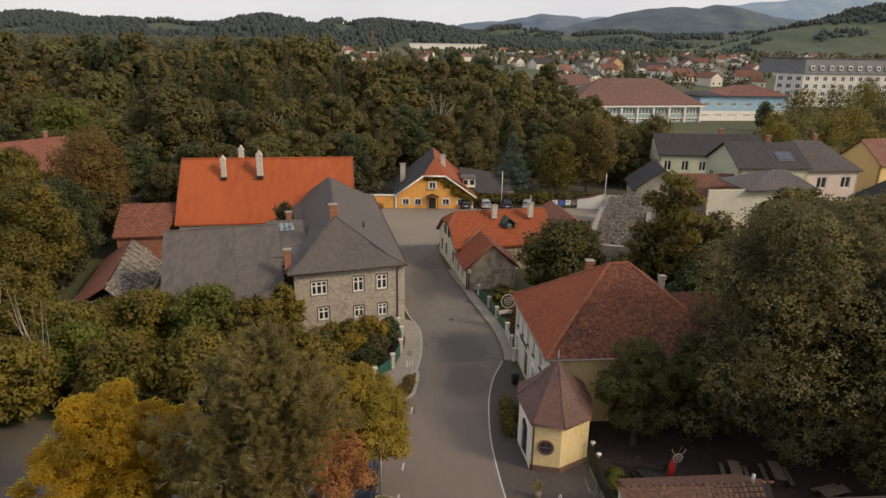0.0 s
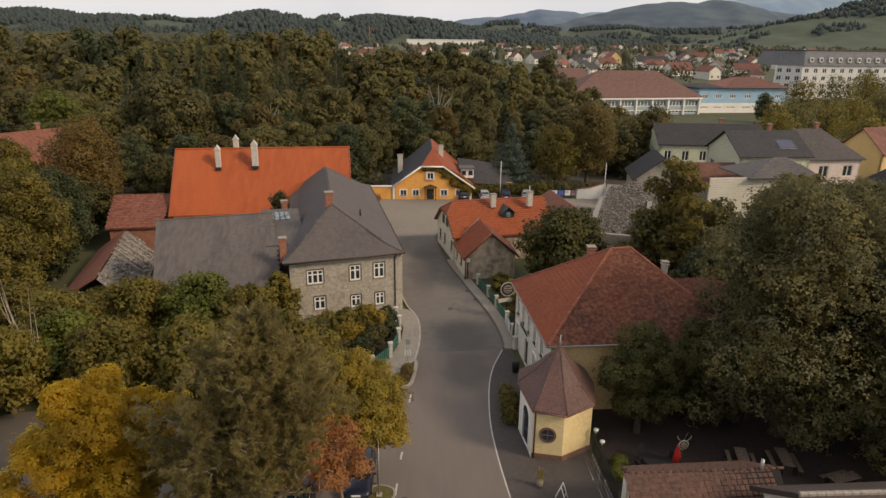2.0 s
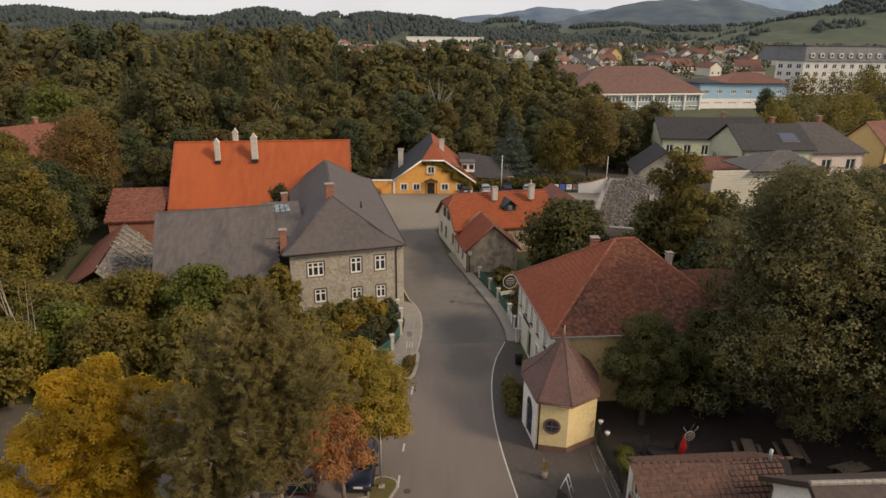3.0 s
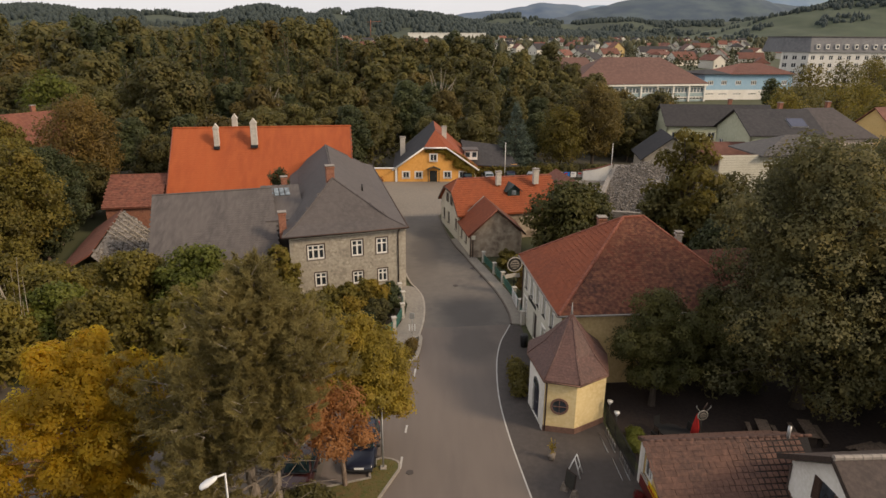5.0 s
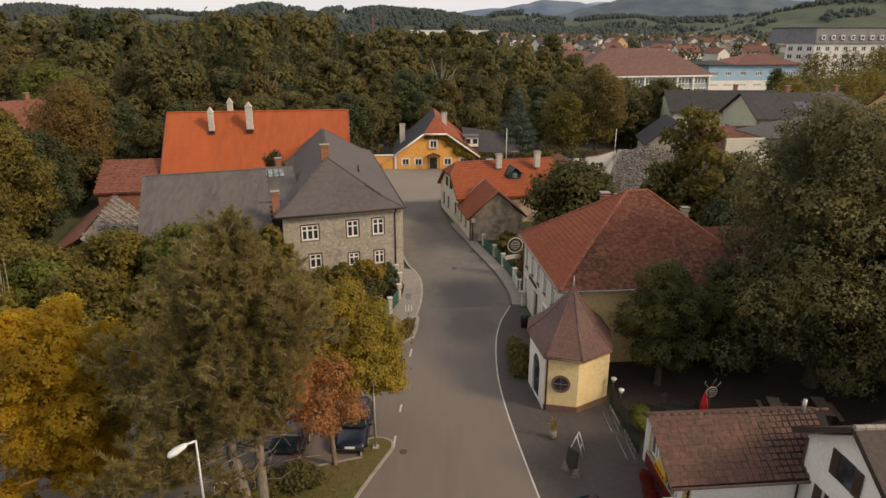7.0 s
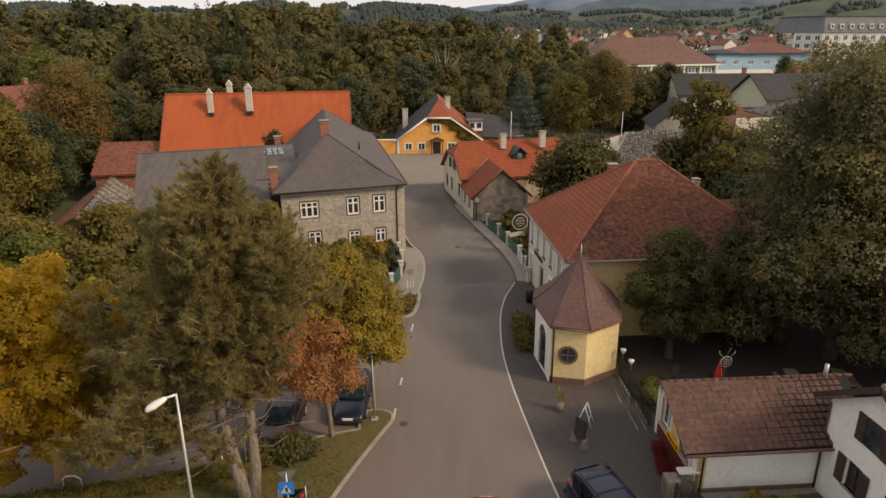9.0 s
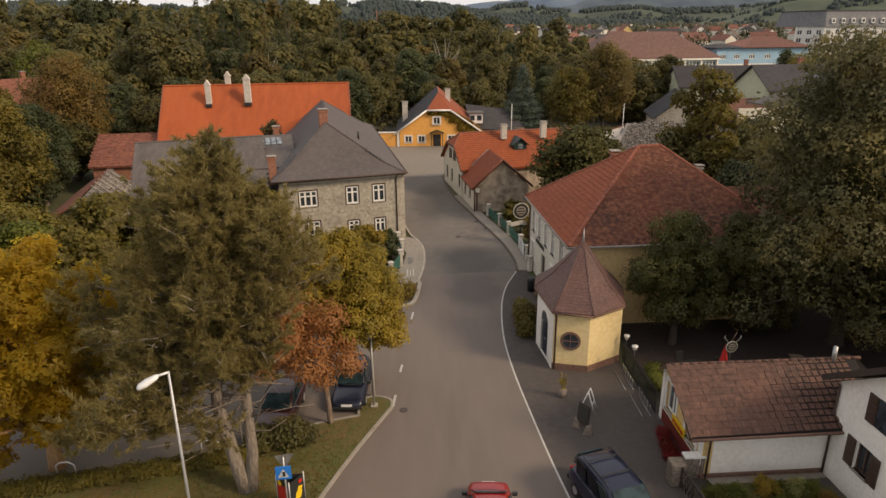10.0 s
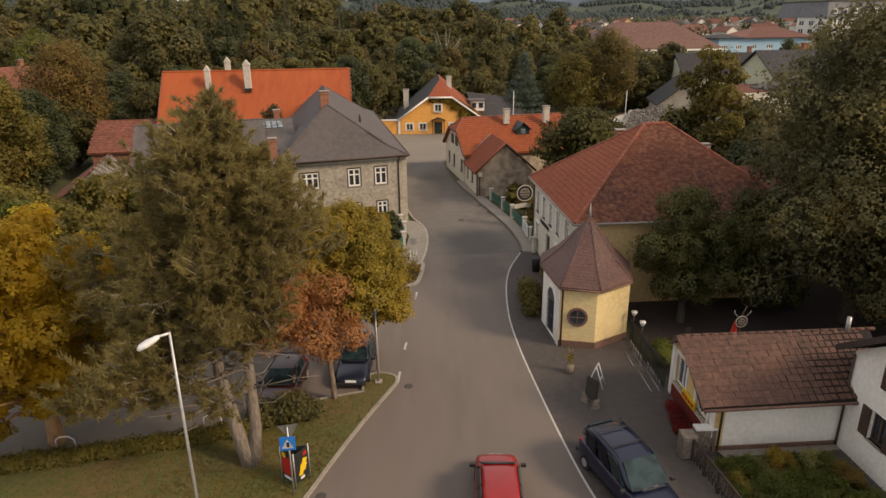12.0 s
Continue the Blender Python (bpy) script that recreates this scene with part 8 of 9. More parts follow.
for i, (x, y, h) in enumerate(((3.5, 152, 15), (16, 175, 16), (-30, 128, 14))):
    r = random.Random(i + 40)
    bm = bmesh.new()
    z = ground_z(x, y)
    for k in range(11):
        e = Vector((x + r.uniform(-3.2, 3.2), y + r.uniform(-2, 2), z + h * r.uniform(0.75, 1.05)))
        s0 = Vector((x, y, z + h * r.uniform(0.2, 0.55)))
        add_tube(bm, [s0, s0.lerp(e, 0.5) + Vector((r.uniform(-0.6, 0.6), 0, 0.3)), e], [0.16, 0.1, 0.03], 5)
    add_tube(bm, [(x, y, z), (x, y, z + h * 0.55)], [0.3, 0.16], 6)
    bmesh.ops.recalc_face_normals(bm, faces=bm.faces[:])
    tagged(part("dead_tree", bm, M["bark_pale"]), "leafless pale dead tree among the woods", "tree")
# right-hand trees in front of the town
for i, (x, y, h, r, leaf) in enumerate(((112, 192, 15.5, 6, "leaf_olive"), (126, 198, 15.5, 6, "leaf_forest"), (140, 205, 16, 6, "leaf_olive"), (152, 214, 14, 6, "leaf_forest"), (168, 226, 13, 6, "leaf_olive"), (96, 176, 10, 4.6, "leaf_olive"), (108, 205, 10, 3.2, "leaf_dark"), (36, 127, 12, 5, "leaf_forest"), (42, 133, 11, 5, "leaf_forest"), (48, 130, 10, 4.4, "leaf_olive"), (34, 138, 11, 4.8, "leaf_brown"), (44, 143, 9.5, 4.4, "leaf_olive"), (52, 150, 10, 4.6, "leaf_autumn"), (40, 152, 10, 4.6, "leaf_forest"), (80, 146, 11, 5.2, "leaf_olive"), (88, 155, 12, 5.6, "leaf_forest"), (100, 160, 12, 5.8, "leaf_olive"), (112, 168, 12, 5.8, "leaf_olive"), (124, 176, 12, 6, "leaf_forest"), (118, 150, 11, 5.5, "leaf_forest"), (60, 168, 10, 4.2, "leaf_forest"), (180, 262, 15, 6, "leaf_forest"), (88, 128, 12, 5, "leaf_olive"), (97, 136, 13, 5, "leaf_forest"), (108, 146, 12, 5, "leaf_olive"))):
    tree("tree", x, y, h, r, M[leaf], M["bark_dark"], 600 + i, "broad leafy tree at the edge of the town", count=2600, size=0.5, crown_base=0.06, lumps=26)
# far woods and the trees between the town's houses
rngn = np.random.default_rng(23)
far, mid = [], []
while len(far) + len(mid) < 3700:
    y = 285 + 1330 * rngn.random() ** 1.1
    x = rngn.uniform(-0.85 * y, 0.8 * y)
    west = x < -0.2 * y
    band = noise.noise(Vector((x * 0.006, y * 0.012, 4.0)))
    if (not west and band < (-0.16 if x > 0.06 * y else -0.12)) or any(abs(x - a) < 9 and -26 < b - y < 9 for a, b in town) or (x > 38 and y < 320) or (120 < x < 245 and y < 345):
        continue
    h = rngn.uniform(15, 25) if west else rngn.uniform(6.5, 12)
    if y < 620:
        for q in range(4):
            a = rngn.uniform(0, 6.28)
            mid.append((x + math.cos(a) * h * 0.2, y + math.sin(a) * h * 0.2, ground_z(x, y) + h * rngn.uniform(0.35, 0.72), h * 0.24, h * 0.24, h * 0.26))
        mid.append((x, y, ground_z(x, y) + h * 0.42, h * 0.3, h * 0.3, h * 0.42))
    else:
        far.append((x, y, ground_z(x, y) - 0.5, h * 0.45, h))
cloud = leaf_cloud(mid, 105000, 1.1, 24, 1, 0.72, 0.2, 0.8, 0.32)
tagged(link_mesh("garden_woods", crown_mesh("garden_woods", cloud, M["leaf_far_haze"])), "mixed woods and garden trees round the town", "woods", kind="stuff")
dome_woods("far_woods", far, 25, M["leaf_far_haze"], "distant mixed woods and tree rows on the plain")


# ---------------------------------------------------------------- vehicles
def loft(bm, rings):
    rows = [[bm.verts.new(p) for p in r] for r in rings]
    for a, b in zip(rows, rows[1:]):
        for k in range(len(a)):
            bm.faces.new((a[k], a[(k + 1) % len(a)], b[(k + 1) % len(a)], b[k]))
    bm.faces.new(rows[0][::-1])
    bm.faces.new(rows[-1])
    bmesh.ops.recalc_face_normals(bm, faces=bm.faces[:])


def car(x, y, heading, length, width, height, paint_mat, label, style="hatch", group="", rails=False, plate_rear=True):
    """A car on its wheels; local x points forward."""
    z = ground_z(x, y) + 0.01
    t = thing("car", x, y, z, label, "car", group)
    m = pose(x, y, z, 0, 0, heading)
    hw, belt = width / 2, height * (0.6 if style != "van" else 0.56)
    L = length
    hood = belt * (0.88 if style != "van" else 0.9)
    if style == "hatch":
        st = ((0.0, 0.86, 0.55, 0.34), (0.015, 0.95, 0.68, 0.25), (0.05, 0.99, 0.98, 0.22), (0.3, 1.0, 1.0, 0.18), (0.66, 1.0, 0.98, 0.18), (0.74, 0.99, 0.93, 0.18), (0.92, 0.94, hood / belt * 0.93, 0.2), (0.98, 0.86, 0.7, 0.24), (1.0, 0.74, 0.52, 0.3))
        cab = ((0.02, 0.09), (0.17, 0.58), (0.78,))
        cab = (0.03, 0.12, 0.56, 0.77)
    elif style == "van":
        st = ((0.0, 0.66, 0.55, 0.34), (0.012, 0.8, 0.75, 0.25), (0.05, 0.92, 0.97, 0.22), (0.12, 0.98, 1.0, 0.2), (0.3, 1.0, 1.0, 0.18), (0.7, 1.0, 0.98, 0.18), (0.78, 0.99, 0.95, 0.18), (0.93, 0.94, 0.86, 0.2), (0.985, 0.86, 0.68, 0.24), (1.0, 0.74, 0.5, 0.3))
        cab = (0.015, 0.11, 0.58, 0.8)
    else:
        st = ((0.0, 0.84, 0.55, 0.34), (0.015, 0.94, 0.72, 0.25), (0.06, 0.98, 0.97, 0.22), (0.3, 1.0, 1.0, 0.18), (0.64, 1.0, 0.98, 0.18), (0.7, 0.99, 0.93, 0.18), (0.92, 0.94, 0.84, 0.2), (0.98, 0.87, 0.68, 0.24), (1.0, 0.76, 0.5, 0.3))
        cab = (0.03, 0.13, 0.5, 0.7)
    rings = []
    for s, w, zt, zb in st:
        q, top = hw * w, belt * zt
        prof = [(-q * 0.9, zb), (-q, zb + 0.12), (-q * 1.0, zb + (top - zb) * 0.6), (-q * 0.96, zb + (top - zb) * 0.88), (-q * 0.8, top), (0, top + 0.03), (q * 0.8, top), (q * 0.96, zb + (top - zb) * 0.88), (q, zb + (top - zb) * 0.6), (q, zb + 0.12), (q * 0.9, zb)]
        rings.append([m @ Vector((s * L - L / 2, a, b)) for a, b in prof])
    bm = bmesh.new()
    loft(bm, rings)
    body = part("body", bm, paint_mat, t, smooth=True)
    body.modifiers.new("round", "SUBSURF").render_levels = 1
    x0, x1, x2, x3 = (c * L - L / 2 for c in cab)
    wb, wr = hw * 0.95, hw * (0.82 if style == "van" else 0.76)
    zb, zr = belt - 0.04, height
    tail = 0.8 if style == "van" else 0.94
    rings = []
    for xx, w, zz in ((x0, wb * tail, zb + 0.02), (x0 + (x1 - x0) * 0.55, wb * tail, zb + (zr - zb) * 0.55), (x1, wr * (tail + 1) / 2, zr - 0.07), (x1 + (x2 - x1) * 0.5, wr * 1.02, zr), (x2, wr, zr - 0.05), (x2 + (x3 - x2) * 0.5, (wr + wb) / 2, (zb + zr) / 2 + 0.02), (x3, wb, zb + 0.02)):
        f = (zz - zb) / (zr - zb)
        side = (wb + (wr - wb) * f) * (w / wb if xx < x1 - 0.01 else 1)
        rings.append([m @ Vector(c) for c in ((xx, -side * 0.99 if xx < x1 - 0.01 else -wb * 0.99, zb - 0.05), (xx, -side - 0.0, zz - 0.03), (xx, -side * 0.86, zz), (xx, 0, zz + 0.025), (xx, side * 0.86, zz), (xx, side, zz - 0.03), (xx, side * 0.99 if xx < x1 - 0.01 else wb * 0.99, zb - 0.05))])
    bm = bmesh.new()
    loft(bm, rings)
    top_ = part("roof", bm, paint_mat, t, smooth=True)
    top_.modifiers.new("round", "SUBSURF").render_levels = 1

    def pane(nm, pts, mat=None, push=0.012, lab=""):
        p = [Vector(q) for q in pts]
        nrm = (p[1] - p[0]).cross(p[2] - p[0]).normalized()
        c = sum(p, Vector()) / len(p)
        if nrm.dot(c - Vector((0, 0, belt * 0.8))) < 0:
            nrm = -nrm
        bm = bmesh.new()
        a = [bm.verts.new(m @ (q + nrm * push)) for q in p]
        b = [bm.verts.new(m @ (q - nrm * 0.02)) for q in p]
        bm.faces.new(a)
        bm.faces.new(b[::-1])
        for i in range(len(p)):
            bm.faces.new((a[i], b[i], b[(i + 1) % len(p)], a[(i + 1) % len(p)]))
        bmesh.ops.recalc_face_normals(bm, faces=bm.faces[:])
        return part(nm, bm, mat or M["glass_car"], t, lab)

    def at(xx, f, y_sign):
        return (xx, y_sign * (wb + (wr - wb) * f) * 1.0, zb + (zr - zb) * f)

    d = x3 - x2
    pane("windscreen", [(x3 - d * 0.1, -wb * 0.86, zb + 0.1), (x3 - d * 0.1, wb * 0.86, zb + 0.1), (x2 + d * 0.12, wr * 0.84, zr - 0.07), (x2 + d * 0.12, -wr * 0.84, zr - 0.07)], push=0.032)
    d = x1 - x0
    pane("rear_window", [(x0 + d * 0.22, -wb * tail * 0.84, zb + (zr - zb) * 0.3), (x0 + d * 0.22, wb * tail * 0.84, zb + (zr - zb) * 0.3), (x1 - d * 0.3, wr * tail * 0.84, zr - 0.18), (x1 - d * 0.3, -wr * tail * 0.84, zr - 0.18)], push=0.03)
    cuts = (0.0, 0.36, 0.7, 1.0) if style != "hatch" else (0.0, 0.4, 1.0)
    for sgn in (-1, 1):
        for i in range(len(cuts) - 1):
            lo0, lo1 = x0 + (x3 - x0) * ((0.2 if style == "van" else 0.12) + (0.7 if style == "van" else 0.78) * cuts[i]) + 0.03, x0 + (x3 - x0) * (0.12 + 0.78 * cuts[i + 1]) - 0.03
            hi0, hi1 = x1 + (x2 - x1) * (0.04 + 0.94 * cuts[i]) + 0.03, x1 + (x2 - x1) * (0.04 + 0.94 * cuts[i + 1]) - 0.03
            pane("side_window", [at(lo0, 0.16, sgn), at(lo1, 0.16, sgn), at(hi1, 0.84, sgn), at(hi0, 0.84, sgn)], M["glass_tinted"] if style == "van" and i < 2 else None, push=0.018)
        mir = box("wing_mirror", m @ pose(x3 - 0.25, sgn * (hw + 0.09), belt * 0.98), 0.12, 0.2, 0.15, M["black_metal"], t, bevel=0.03)
        box("headlight", m @ pose(L / 2 - 0.2, sgn * hw * 0.6, belt * 0.5), 0.2, hw * 0.36, 0.13, M["clear_light"], t, bevel=0.03)
        box("tail_light", m @ pose(-L / 2 + (0.2 if style == "van" else 0.12), sgn * hw * (0.7 if style == "van" else 0.8), belt * 0.68), 0.16, hw * 0.24, 0.22, M["red_light"], t, bevel=0.03)
    for sx, front in ((L / 2 + 0.005, True), (-L / 2 - 0.008, False)):
        box("number_plate", m @ pose(sx, 0, 0.42 if front else 0.5), 0.02, 0.52, 0.12, M["sign_white"], t)
    box("bumper", m @ pose(L / 2 - 0.07, 0, 0.24), 0.16, width * 0.86, 0.16, M["black_metal"] if style != "hatch" else paint_mat, t, bevel=0.04)
    box("bumper", m @ pose(-L / 2 + 0.07, 0, 0.26), 0.16, width * 0.88, 0.2, M["black_metal"] if style == "van" else paint_mat, t, bevel=0.04)
    box("wiper", m @ pose(x3 - 0.03, 0.1, zb + 0.09, 0, 25, 0), 0.05, width * 0.5, 0.015, M["black_metal"], t)
    for fx in (0.19, 0.8):
        for sgn in (-1, 1):
            c = m @ Vector((fx * L - L / 2, sgn * (hw - 0.09), 0.31))
            rot = Matrix.Translation(c) @ Matrix.Rotation(radians(heading), 4, "Z") @ Matrix.Rotation(radians(90), 4, "X")
            bm = bmesh.new()
            r = bmesh.ops.create_cone(bm, cap_ends=True, segments=24, radius1=0.31, radius2=0.31, depth=0.2, matrix=rot)
            bmesh.ops.bevel(bm, geom=[e for e in bm.edges if len(e.link_faces) == 2 and any(len(f.verts) > 4 for f in e.link_faces)], offset=0.04, segments=2, affect="EDGES")
            w = part("wheel", bm, M["rubber"], t, smooth=False)
            bm = bmesh.new()
            bmesh.ops.create_cone(bm, cap_ends=True, segments=20, radius1=0.2, radius2=0.17, depth=0.22, matrix=rot)
            part("rim", bm, M["steel"], w)
    if rails:
        for sgn in (-1, 1):
            tube("roof_rail", [m @ Vector((x1 + 0.1, sgn * wr * 0.86, zr - 0.02)), m @ Vector((x1 + 0.2, sgn * wr * 0.86, zr + 0.05)), m @ Vector((x2 - 0.2, sgn * wr * 0.86, zr + 0.05)), m @ Vector((x2 - 0.1, sgn * wr * 0.86, zr - 0.02))], [0.02] * 4, M["black_metal"], t)
        for f in (0.3, 0.72):
            box("cross_bar", m @ pose(x1 + (x2 - x1) * f, 0, zr + 0.03), 0.05, wr * 1.72, 0.03, M["black_metal"], t)
    return t


car(0.9, 26.3, 87, 3.95, 1.72, 1.46, M["red_paint"], "bright red hatchback on the road", "hatch")
car(5.72, 26.8, -73, 4.7, 1.88, 1.76, M["navy_paint"], "dark navy people carrier parked by the white line", "van", rails=True)
car(-5.2, 36.1, -92, 4.1, 1.66, 1.4, M["blue_car_paint"], "old dark blue estate car parked by the lawn", "estate")
car(-8.4, 34.0, -92, 4.1, 1.66, 1.42, M["maroon_paint"], "dark red car parked behind the trees", "estate")
for i, (x, pm, lab) in enumerate(((5.6, "navy_paint", "dark car parked on the square"), (9.2, "silver_paint", "silver car parked on the square"), (12.9, "navy_paint", "dark blue car parked on the square"), (16.4, "silver_paint", "silver-grey car parked on the square"))):
    car(x, 106.2, 100 - 8 * i, 4.2, 1.72, 1.45, M[pm], lab, "estate" if i % 2 else "hatch", "cars parked on the square")

# ---------------------------------------------------------------- street furniture
LX, LY, LZ = -8.54, 23.3, 8.55
lamp = thing("street_lamp", LX, LY, 0.1, "tall white steel street lamp with a flat head", "street lamp")
tube("pole", [(LX, LY, 0.1), (LX, LY, 4.2), (LX + 0.02, LY, LZ)], [0.06, 0.048, 0.036], M["steel"], lamp)
tube("arm", [(LX + 0.02, LY, LZ - 0.03), (LX - 0.3, LY - 0.14, LZ - 0.08)], [0.035, 0.035], M["white_metal"], lamp)
hd = Vector((LX - 0.22, LY - 0.1, LZ - 0.08))
tipv = Vector((LX - 0.76, LY - 0.34, LZ - 0.32))
rings = []
for f, w, h in ((0, 0.06, 0.05), (0.15, 0.12, 0.08), (0.55, 0.19, 0.1), (0.9, 0.15, 0.08), (1, 0.06, 0.04)):
    c = hd.lerp(tipv, f)
    s = (tipv - hd).cross(Vector((0, 0, 1))).normalized()
    rings.append([c + s * w * math.cos(a) + Vector((0, 0, h * math.sin(a))) for a in (k / 10 * math.tau for k in range(10))])
bm = bmesh.new()
loft(bm, rings)
part("lamp_head", bm, M["white_metal"], lamp, smooth=True)

post = thing("light_pole", -4.0, 34.6, 0.1, "slim grey steel pole on the lawn tip", "pole")
tube("pole", [(-4.0, 34.6, 0.1), (-4.0, 34.6, 3.9)], [0.05, 0.045], M["steel"], post)
box("base_plate", pose(-4.0, 34.6, 0.1), 0.34, 0.34, 0.08, M["kerb"], post, bevel=0.02)

sign = thing("road_sign", -6.58, 26.85, 0.1, "steel post with a blue crossing sign and a turned triangle", "road sign")
tube("pole", [(-6.58, 26.85, 0.1), (-6.58, 26.85, 3.0)], [0.032, 0.032], M["steel"], sign)
m = pose(-6.61, 26.79, 2.08, 0, 0, 6)
pl = box("sign_plate", m, 0.56, 0.03, 0.56, M["sign_blue"], sign, "blue square crossing sign", bevel=0.012)
bm = bmesh.new()
v = [bm.verts.new(m @ Vector((a, -0.019, b))) for a, b in ((-0.21, 0.09), (0.21, 0.09), (0, 0.47))]
bm.faces.new(v)
bmesh.ops.solidify(bm, geom=bm.faces[:], thickness=-0.004)
part("sign_triangle", bm, M["sign_white"], pl)
box("sign_symbol", m @ pose(0.02, -0.027, 0.14), 0.09, 0.004, 0.2, M["sign_black"], pl)
bm = bmesh.new()
m2 = pose(-6.55, 26.9, 2.55, 0, 0, 12)
v = [bm.verts.new(m2 @ Vector((a, 0.0, b))) for a, b in ((-0.36, 0.52), (0.0, -0.1), (0.36, 0.52))]
bm.faces.new(v)
bmesh.ops.solidify(bm, geom=bm.faces[:], thickness=0.02)
part("back_plate", bm, M["steel"], sign, "bare metal back of a triangular sign")

col = thing("poster_stand", -6.63, 27.45, 0.1, "three-sided poster stand with colourful posters", "poster stand")
tri_ = [(-7.13, 27.6), (-6.55, 27.12), (-6.13, 27.75)]
for x, y in tri_:
    tube("post", [(x, y, 0.1), (x, y, 1.66)], [0.03, 0.03], M["steel"], col)
for i, (a, b) in enumerate(zip(tri_, tri_[1:] + tri_[:1])):
    LL = (Vector(b) - Vector(a)).length
    pn = box("panel", on_wall(a, b, LL / 2, 0.32, 0.0), LL - 0.07, 0.03, 1.26, M["sign_black"], col, "dark poster panel")
    if i == 0:
        box("poster", on_wall(a, b, LL / 2, 0.6, -0.02), LL - 0.16, 0.012, 0.75, M["sign_red"], pn)
        box("poster_bar", on_wall(a, b, LL / 2, 0.4, -0.02), LL - 0.3, 0.012, 0.12, M["sign_white"], pn)
        bm = bmesh.new()
        bmesh.ops.create_circle(bm, cap_ends=True, segments=16, radius=0.12, matrix=on_wall(a, b, LL * 0.3, 1.42, -0.03) @ Matrix.Rotation(radians(90), 4, "X"))
        part("poster_disc", bm, M["sign_yellow"], pn)
    if i == 1:
        for u, z0, w, h in ((0.28, 0.55, 0.2, 0.3), (0.4, 0.7, 0.26, 0.3), (0.46, 0.95, 0.22, 0.24), (0.34, 0.85, 0.14, 0.16)):
            box("poster_shape", on_wall(a, b, u, z0, -0.02 - 0.002 * u) @ Matrix.Rotation(radians(20), 4, "Y"), w, 0.012, h, M["sign_yellow"], pn)
        box("poster_shape", on_wall(a, b, 0.55, 1.3, -0.022), 0.16, 0.012, 0.16, M["sign_red"], pn)
        box("poster_bar", on_wall(a, b, 0.36, 0.38, -0.022), 0.2, 0.012, 0.1, M["sign_white"], pn)

ps = thing("parking_sign", -2.56, 51.3, 0.1, "slim sign post with white bars beside the bed", "road sign")
tube("pole", [(-2.56, 51.3, 0.1), (-2.56, 51.3, 1.95)], [0.03, 0.03], M["steel"], ps)
box("sign_plate", pose(-2.56, 51.26, 1.45), 0.4, 0.03, 0.5, M["steel"], ps, bevel=0.01)
for i in range(3):
    box("white_bar", pose(-2.78 + 0.22 * i, 51.2, 0.45), 0.07, 0.03, 0.55, M["sign_white"], ps)

# fence along the garden: stone posts with caps and green railings
def fence_run(posts, ph, material, label, cap=True):
    f = thing("fence", posts[0][0], posts[0][1], 0.1, label, "fence")
    for x, y in posts:
        bm = bmesh.new()
        add_box(bm, pose(x, y, 0.02, 0, 0, 15), 0.3, 0.3, ph, 0.02)
        pst = part("post", bm, M["chimney_white"], f, "weathered pale stone post")
        if cap:
            bm = bmesh.new()
            add_box(bm, pose(x, y, ph + 0.02, 0, 0, 15), 0.42, 0.42, 0.1, 0.03)
            part("post_cap", bm, M["chimney_white"], pst)
    for (x0, y0), (x1, y1) in zip(posts, posts[1:]):
        a, b = Vector((x0, y0, 0)), Vector((x1, y1, 0))
        d = (b - a).normalized()
        for zz in (0.25, ph - 0.28):
            tube("rail", [a + d * 0.15 + Vector((0, 0, zz)), b - d * 0.15 + Vector((0, 0, zz))], [0.028, 0.028], material, f, 6)
        n = max(3, int((b - a).length / 0.28))
        me = None
        for i in range(n):
            q = a.lerp(b, (i + 0.5) / n)
            box("slat", pose(q.x, q.y, 0.18, 0, 0, math.degrees(math.atan2(d.y, d.x))), 0.2, 0.02, ph - 0.38, material, f)
    return f


fence_run([(-20.0, 47.4), (-16.2, 47.9), (-12.4, 48.3), (-8.8, 48.7), (-5.35, 49.3), (-4.0, 51.7), (-3.4, 54.5), (-3.4, 57.2), (-3.75, 59.2)], 1.32, M["green_metal"], "garden fence of stone posts and green metal panels")
fence_run([(6.55, 53.0), (6.75, 55.6), (6.62, 58.4), (6.1, 62.4), (5.6, 65.1), (4.85, 68.6)], 1.15, M["green_metal"], "garden fence of stone posts and dark green panels")
ban = thing("banner", 6.6, 57.0, 0.3, "white cloth banner hung on the fence", "banner")
box("cloth", on_wall((6.42, 58.3), (6.52, 55.7), 1.3, 0.3, -0.02), 2.3, 0.03, 0.95, M["sign_white"], ban)
for i in range(4):
    box("text_bar", on_wall((6.42, 58.3), (6.52, 55.7), 1.3, 0.45 + 0.2 * i, -0.05), 1.5 - 0.2 * i, 0.01, 0.07, M["silver_paint"], ban)


